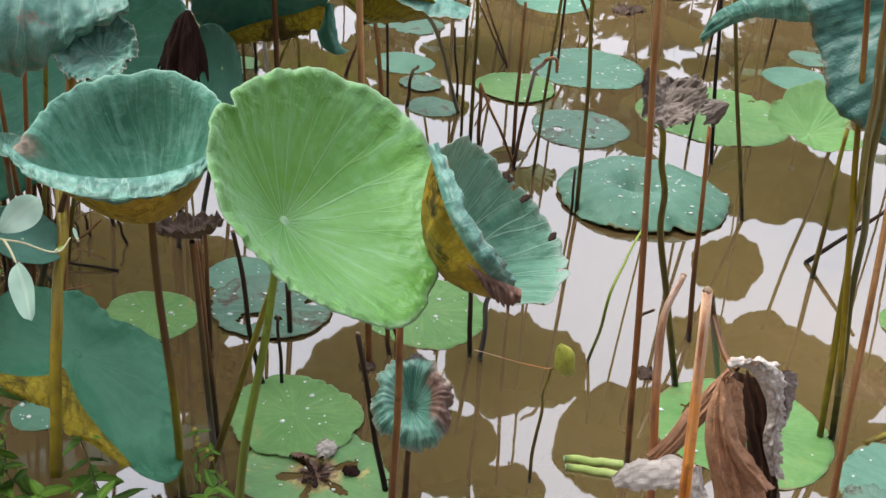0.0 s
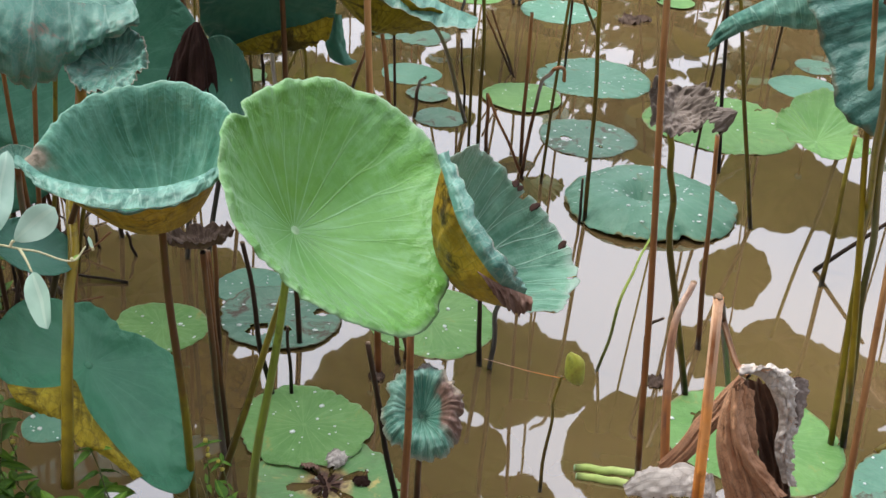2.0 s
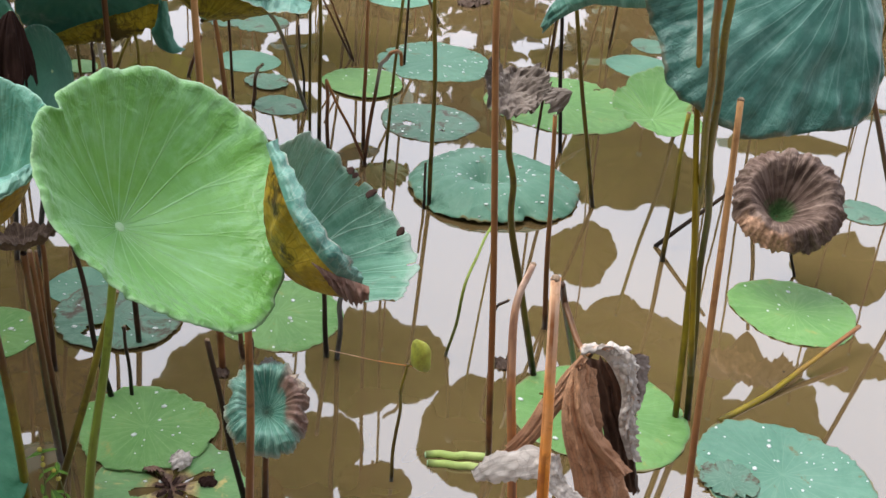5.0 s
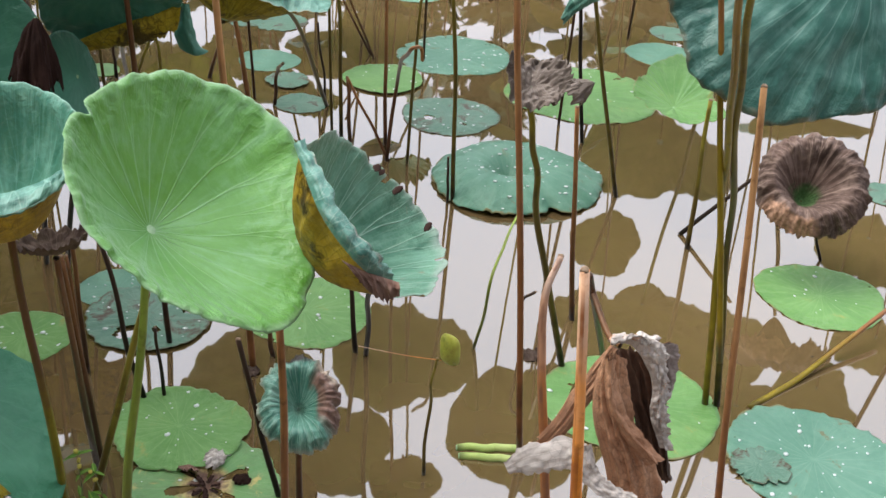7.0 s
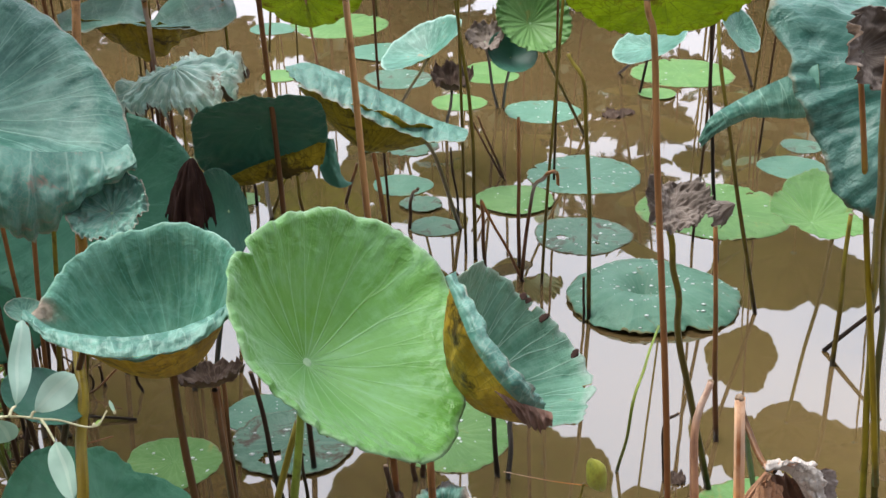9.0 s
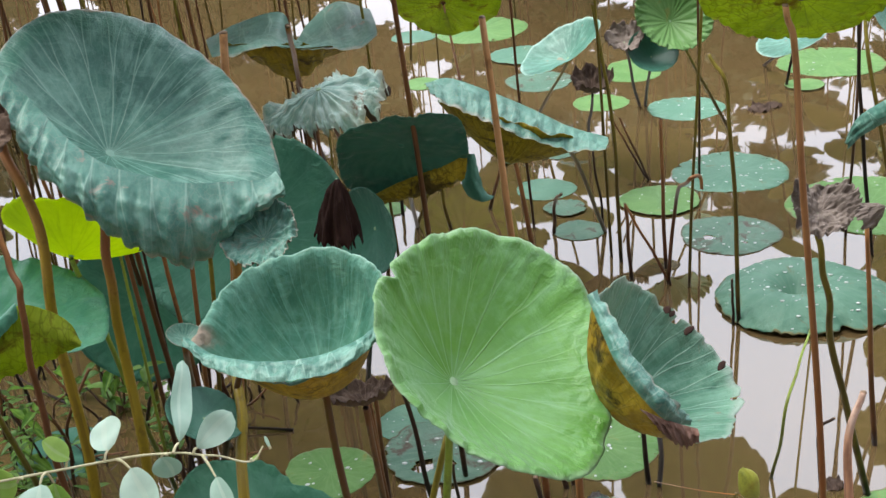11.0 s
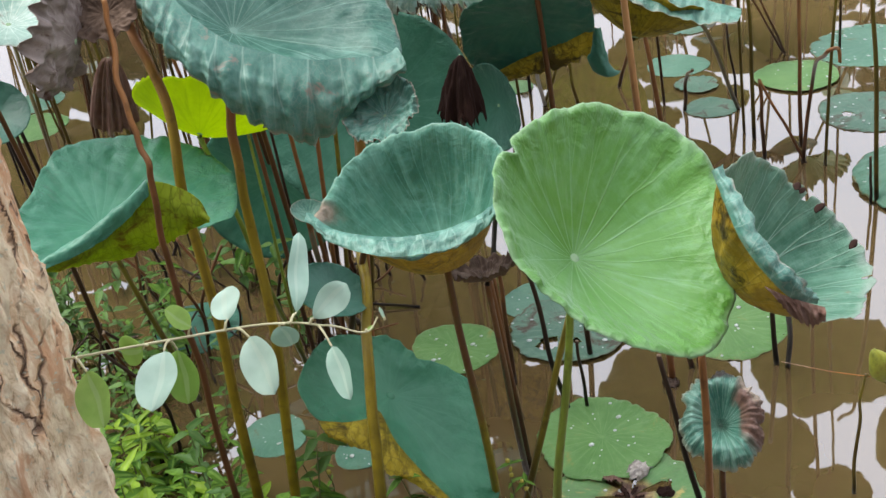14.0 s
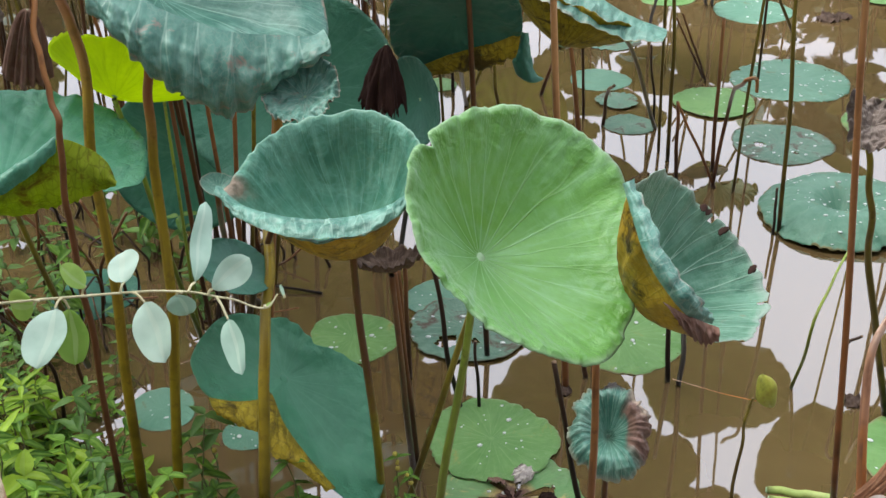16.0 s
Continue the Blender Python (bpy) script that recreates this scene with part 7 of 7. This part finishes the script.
twig_leaf((-0.443, 0.850, 1.175), (-0.441, 0.857, 1.183), (-0.451, 0.887, 1.198), 0.031, TWIG_PALE)
twig_leaf((-0.434, 0.855, 1.175), (-0.420, 0.847, 1.171), (-0.394, 0.809, 1.137), 0.035, TWIG_PALE, 0.8)
twig_leaf((-0.491, 0.837, 1.175), (-0.491, 0.823, 1.173), (-0.488, 0.769, 1.151), 0.037, TWIG_PALE, 0.85)
twig_leaf((-0.491, 0.837, 1.175), (-0.489, 0.842, 1.161), (-0.485, 0.824, 1.113), 0.032, TWIG_GREEN, 0.85)
twig_leaf((-0.476, 0.845, 1.174), (-0.470, 0.843, 1.185), (-0.480, 0.829, 1.213), 0.018, TWIG_GREEN, 0.9, (0, -0.6, 1))
twig_leaf((-0.508, 0.828, 1.176), (-0.516, 0.832, 1.169), (-0.543, 0.837, 1.163), 0.028, TWIG_GREEN)
twig_leaf((-0.571, 0.812, 1.174), (-0.558, 0.802, 1.166), (-0.536, 0.765, 1.134), 0.036, TWIG_GREEN, 0.85)
twig_leaf((-0.386, 0.864, 1.174), (-0.385, 0.878, 1.175), (-0.389, 0.941, 1.223), 0.021, TWIG_PALE, 0.9, (0.7, -0.6, 0.2))
twig_leaf((-0.391, 0.862, 1.174), (-0.399, 0.867, 1.168), (-0.392, 0.868, 1.146), 0.026, TWIG_PALE)
twig_leaf((-0.370, 0.869, 1.170), (-0.367, 0.872, 1.173), (-0.336, 0.888, 1.198), 0.026, TWIG_PALE, 1.1)
twig_leaf((-0.363, 0.870, 1.167), (-0.349, 0.855, 1.155), (-0.329, 0.817, 1.126), 0.020, TWIG_PALE, 0.75)
twig_leaf((-0.323, 0.877, 1.155), (-0.322, 0.878, 1.155), (-0.317, 0.882, 1.158), 0.004, TWIG_GREEN)
twig_leaf((-0.307, 0.887, 1.161), (-0.307, 0.887, 1.162), (-0.312, 0.892, 1.171), 0.003, TWIG_PALE)

# ---------------------------------------------------------------- weeds on the bank
WEED = small_leaf_mat("weed_leaf", (0.06, 0.17, 0.016), (0.19, 0.37, 0.045), (0.3, 0.5, 0.08), 0.4)
WEED_YOUNG = small_leaf_mat("weed_leaf_young", (0.2, 0.38, 0.02), (0.42, 0.62, 0.06), (0.45, 0.62, 0.14), 0.45)
WEED_DARK = small_leaf_mat("weed_leaf_dark", (0.06, 0.15, 0.03), (0.15, 0.29, 0.06), (0.12, 0.2, 0.06), 0.25)
WEED_STEM = plain_mat("weed_stem", (0.1, 0.13, 0.04), (0.2, 0.2, 0.08), 50.0, 0.7)
STRAW = plain_mat("dry_straw", (0.35, 0.27, 0.16), (0.55, 0.45, 0.3), 60.0, 0.8)
FLOWER = plain_mat("weed_flower", (0.4, 0.35, 0.05), (0.6, 0.52, 0.1), 90.0, 0.7)


def weed(height, pairs, length, width, mat, seed, label, flowers=0):
    rng = random.Random(seed)
    thing = tagged(new("weed"), label, "weed", group="weeds on the bank")
    tilt = Vector((rng.uniform(-0.2, 0.2), rng.uniform(-0.15, 0.15), 1)) * height
    path = stalk_path((0, 0, -0.03), tilt * 0.5 + Vector((rng.uniform(-0.02, 0.02), 0, 0)), tilt, seed=seed)
    part("stem", tube(path, 0.0025, 0.0012, 6), WEED_STEM, thing)
    meshes = [leaflet(length * f, width * f, 0.62, 0.22, 0.2, 7, 5) for f in (1.0, 0.8, 0.6)]
    data = []
    for bm in meshes:
        ob = link_mesh("leaf", bm, [mat])
        data.append(ob.data)
        bpy.data.objects.remove(ob)
    for i in range(pairs):
        f = 0.2 + 0.8 * i / max(pairs - 1, 1)
        p = path[min(int(f * (len(path) - 1)), len(path) - 1)]
        turn = rng.uniform(0, 360)
        for k in range(3 if i == pairs - 1 else 2):
            leaf = new("leaf", data[0 if f < 0.6 else rng.choice((0, 1, 2))])
            leaf.parent = thing
            leaf.matrix_local = Matrix.Translation(p) @ pose(0, 0, 0, 0, rng.uniform(-35, 15), turn + k * (120 if i == pairs - 1 else 180) + rng.uniform(-20, 20))
    for i in range(flowers):
        bm = bmesh.new()
        bmesh.ops.create_icosphere(bm, subdivisions=1, radius=rng.uniform(0.003, 0.006))
        part("flower", bm, FLOWER, thing, "small yellow flower head").location = path[-1 - i] + Vector((rng.uniform(-0.008, 0.008), rng.uniform(-0.008, 0.008), 0.004))
    return thing


models = [weed(0.34, 8, 0.075, 0.03, WEED, 1, "leafy green weed on the muddy bank"), weed(0.26, 7, 0.06, 0.028, WEED, 2, "bright green leafy weed on the bank"),
          weed(0.42, 9, 0.065, 0.026, WEED_DARK, 3, "tall dark green weed among lotus stalks"), weed(0.2, 6, 0.07, 0.034, WEED, 4, "low broad-leaved green weed"),
          weed(0.3, 8, 0.05, 0.012, WEED_DARK, 6, "thin-leaved dark weed by the water"),
          weed(0.24, 6, 0.095, 0.024, WEED_YOUNG, 7, "yellow-green weed with long narrow leaves"), weed(0.18, 5, 0.085, 0.045, WEED_YOUNG, 8, "low yellow-green weed with broad pointed leaves")]
for k, ob in enumerate(models):
    ob.location = (-0.95 - 0.06 * k, 1.75 + 0.05 * k, ground_z(-0.95 - 0.06 * k, 1.75 + 0.05 * k))
for k in range(135):
    rng = random.Random(40 + k)
    x = -1.75 + 1.25 * rng.random() ** 0.8
    y = shore(x) - 0.05 + rng.uniform(-0.55, 0.18)
    low = (0.66 if y > 1.95 else 0.85) * rng.uniform(0.75, 1.15)
    kind = k % 5 if y > 1.95 else (0, 5, 1, 6, 3, 5, 2, 6)[k % 8]
    copy_thing(models[kind], Matrix.Translation((x, y, max(ground_z(x, y), -0.08))) @ pose(0, 0, 0, rng.uniform(-8, 8), rng.uniform(-8, 8), rng.uniform(0, 360)) @ Matrix.Scale(low, 4))

for k, (x, y, z) in enumerate(((-0.762, 1.714, 0.120), (-0.704, 1.759, 0.100), (-0.629, 1.721, 0.100), (-0.549, 1.699, 0.100), (-0.472, 1.763, 0.050), (-0.693, 1.643, 0.150), (-0.747, 1.622, 0.150), (-0.581, 1.666, 0.120))):
    rng = random.Random(300 + k)
    copy_thing(models[(0, 1, 3)[k % 3]], Matrix.Translation((x, y, z - 0.2)) @ pose(0, 0, 0, rng.uniform(-8, 8), rng.uniform(-8, 8), rng.uniform(0, 360)))

for k in range(44):
    rng = random.Random(2300 + k)
    x, y = rng.uniform(-1.75, -0.95), rng.uniform(2.05, 3.0)
    h = rng.uniform(0.08, 0.3)
    stem("short dark stump of a dead stalk in the water", rng.choice((S_DARK, S_DARK, S_BROWN)), rng.choice(((0.0035, 0.0025), (0.005, 0.004))), (x, y, -0.03), (x + rng.uniform(-0.02, 0.02), y, h * 0.5), (x + rng.uniform(-0.12, 0.12), y + rng.uniform(-0.06, 0.06), h))
for k in range(14):
    rng = random.Random(2400 + k)
    x, y = rng.uniform(-1.6, -1.05), rng.uniform(2.15, 2.75)
    copy_thing(models[(2, 4)[k % 2]], Matrix.Translation((x, y, -0.1)) @ pose(0, 0, 0, rng.uniform(-10, 10), rng.uniform(-10, 10), rng.uniform(0, 360)) @ Matrix.Scale(rng.uniform(0.6, 0.9), 4))

# thin dry grass and a flowering weed at the water's edge
for k in range(16):
    rng = random.Random(700 + k)
    x, y = rng.uniform(-0.85, -0.35), rng.uniform(1.75, 2.1)
    z = ground_z(x, y)
    h = rng.uniform(0.2, 0.42)
    blade_of_grass = tagged(new("grass_blade"), "thin dry straw-coloured blade of grass", "grass", group="dry grass blades")
    blade_of_grass.location = (x, y, z)
    lean_x, lean_y = rng.uniform(-0.1, 0.1), rng.uniform(-0.05, 0.05)
    part("blade", tube(stalk_path((0, 0, -0.02), (lean_x * 0.3, lean_y * 0.3, h * 0.6), (lean_x, lean_y, h), seed=k), 0.0013, 0.0004, 5), STRAW if k % 3 else WEED_STEM, blade_of_grass)
for k, spot in enumerate(((-0.434, 1.875, 0.100), (-0.413, 1.826, 0.100), (-0.881, 1.893, 0.150))):
    ob = weed(0.24, 5, 0.03, 0.01, WEED, 60 + k, "slender weed with small yellow flower heads", flowers=4)
    ob.location = (spot[0], spot[1], -0.1)

# the thicket beyond the left-hand leaves
for k in range(34):
    rng = random.Random(1500 + k)
    x, y = rng.uniform(-2.7, -1.25), rng.uniform(2.75, 4.6)
    stem("slender stalk in a dense lotus thicket", rng.choice((S_OLIVE, S_BROWN, S_RED, S_OLIVE, S_DARK)), rng.choice((THIN, MID, MID)), (x, y, -0.05), (x + rng.uniform(-0.15, 0.15), y + rng.uniform(-0.15, 0.15), rng.uniform(0.55, 1.25)))
# unseen leaves added overhead so the water between these stalks mirrors dark
for k in range(16):
    rng = random.Random(1600 + k)
    x, y = rng.uniform(-3.4, -1.0), rng.uniform(3.2, 5.4)
    lotus("unseen tall lotus leaf added to darken the thicket's reflections", (x, y, rng.uniform(1.05, 1.45)), (rng.uniform(-0.3, 0.3), rng.uniform(-0.1, 0.4), 1), (1, 0, 0), rng.uniform(0.16, 0.26), [rng.choice((TEAL_TOP, TEAL_WORN)), UNDER_GREEN],
          foot=(x, y + 0.1, -0.05), stalk=rng.choice((S_OLIVE, S_BROWN)), cup=0.3, wave=0.1, nr=10, na=48)
for k in range(18):
    rng = random.Random(1700 + k)
    x, y = rng.uniform(-2.3, -1.2), rng.uniform(2.2, 2.9)
    copy_thing(models[(2, 4, 0)[k % 3]], Matrix.Translation((x, y, max(ground_z(x, y), -0.08))) @ pose(0, 0, 0, rng.uniform(-8, 8), rng.uniform(-8, 8), rng.uniform(0, 360)))

# unseen canopy leaves, added above the view only to shade the leaves below
for k, (x, y, z, R) in enumerate(((-0.95, 2.75, 1.36, 0.25), (-0.40, 2.30, 1.44, 0.26), (-1.2, 2.6, 1.36, 0.3), (-1.6, 2.2, 1.42, 0.28), (-0.95, 2.1, 1.46, 0.22))):
    rng = random.Random(1800 + k)
    lotus("unseen lotus leaf added to shade the leaves below", (x, y, z), (rng.uniform(-0.2, 0.2), rng.uniform(-0.2, 0.2), 1), (1, 0.2, 0), R, [TEAL_TOP, UNDER_GREEN], foot=(x + 0.05, y + 0.15, -0.05), stalk=rng.choice((S_OLIVE, S_BROWN)), cup=0.3, wave=0.06, nr=12, na=64)

# broken stalk pieces lying on the water under the leaves
for k in range(10):
    rng = random.Random(2100 + k)
    x, y, a = rng.uniform(-1.75, -0.75), rng.uniform(2.05, 2.95), rng.uniform(0, math.pi)
    half = Vector((math.cos(a), math.sin(a), 0)) * rng.uniform(0.05, 0.16)
    at = Vector((x, y, max(ground_z(x, y), 0.0) + 0.004))
    stem("dark rotting piece of stalk lying on the water", rng.choice((S_DARK, S_BROWN, S_DARK)), rng.choice(((0.0028, 0.002), (0.004, 0.003))), at - half, at + Vector((0, 0, 0.012)), at + half + Vector((0, 0, rng.uniform(0, 0.06))), name="stick", category="stick")
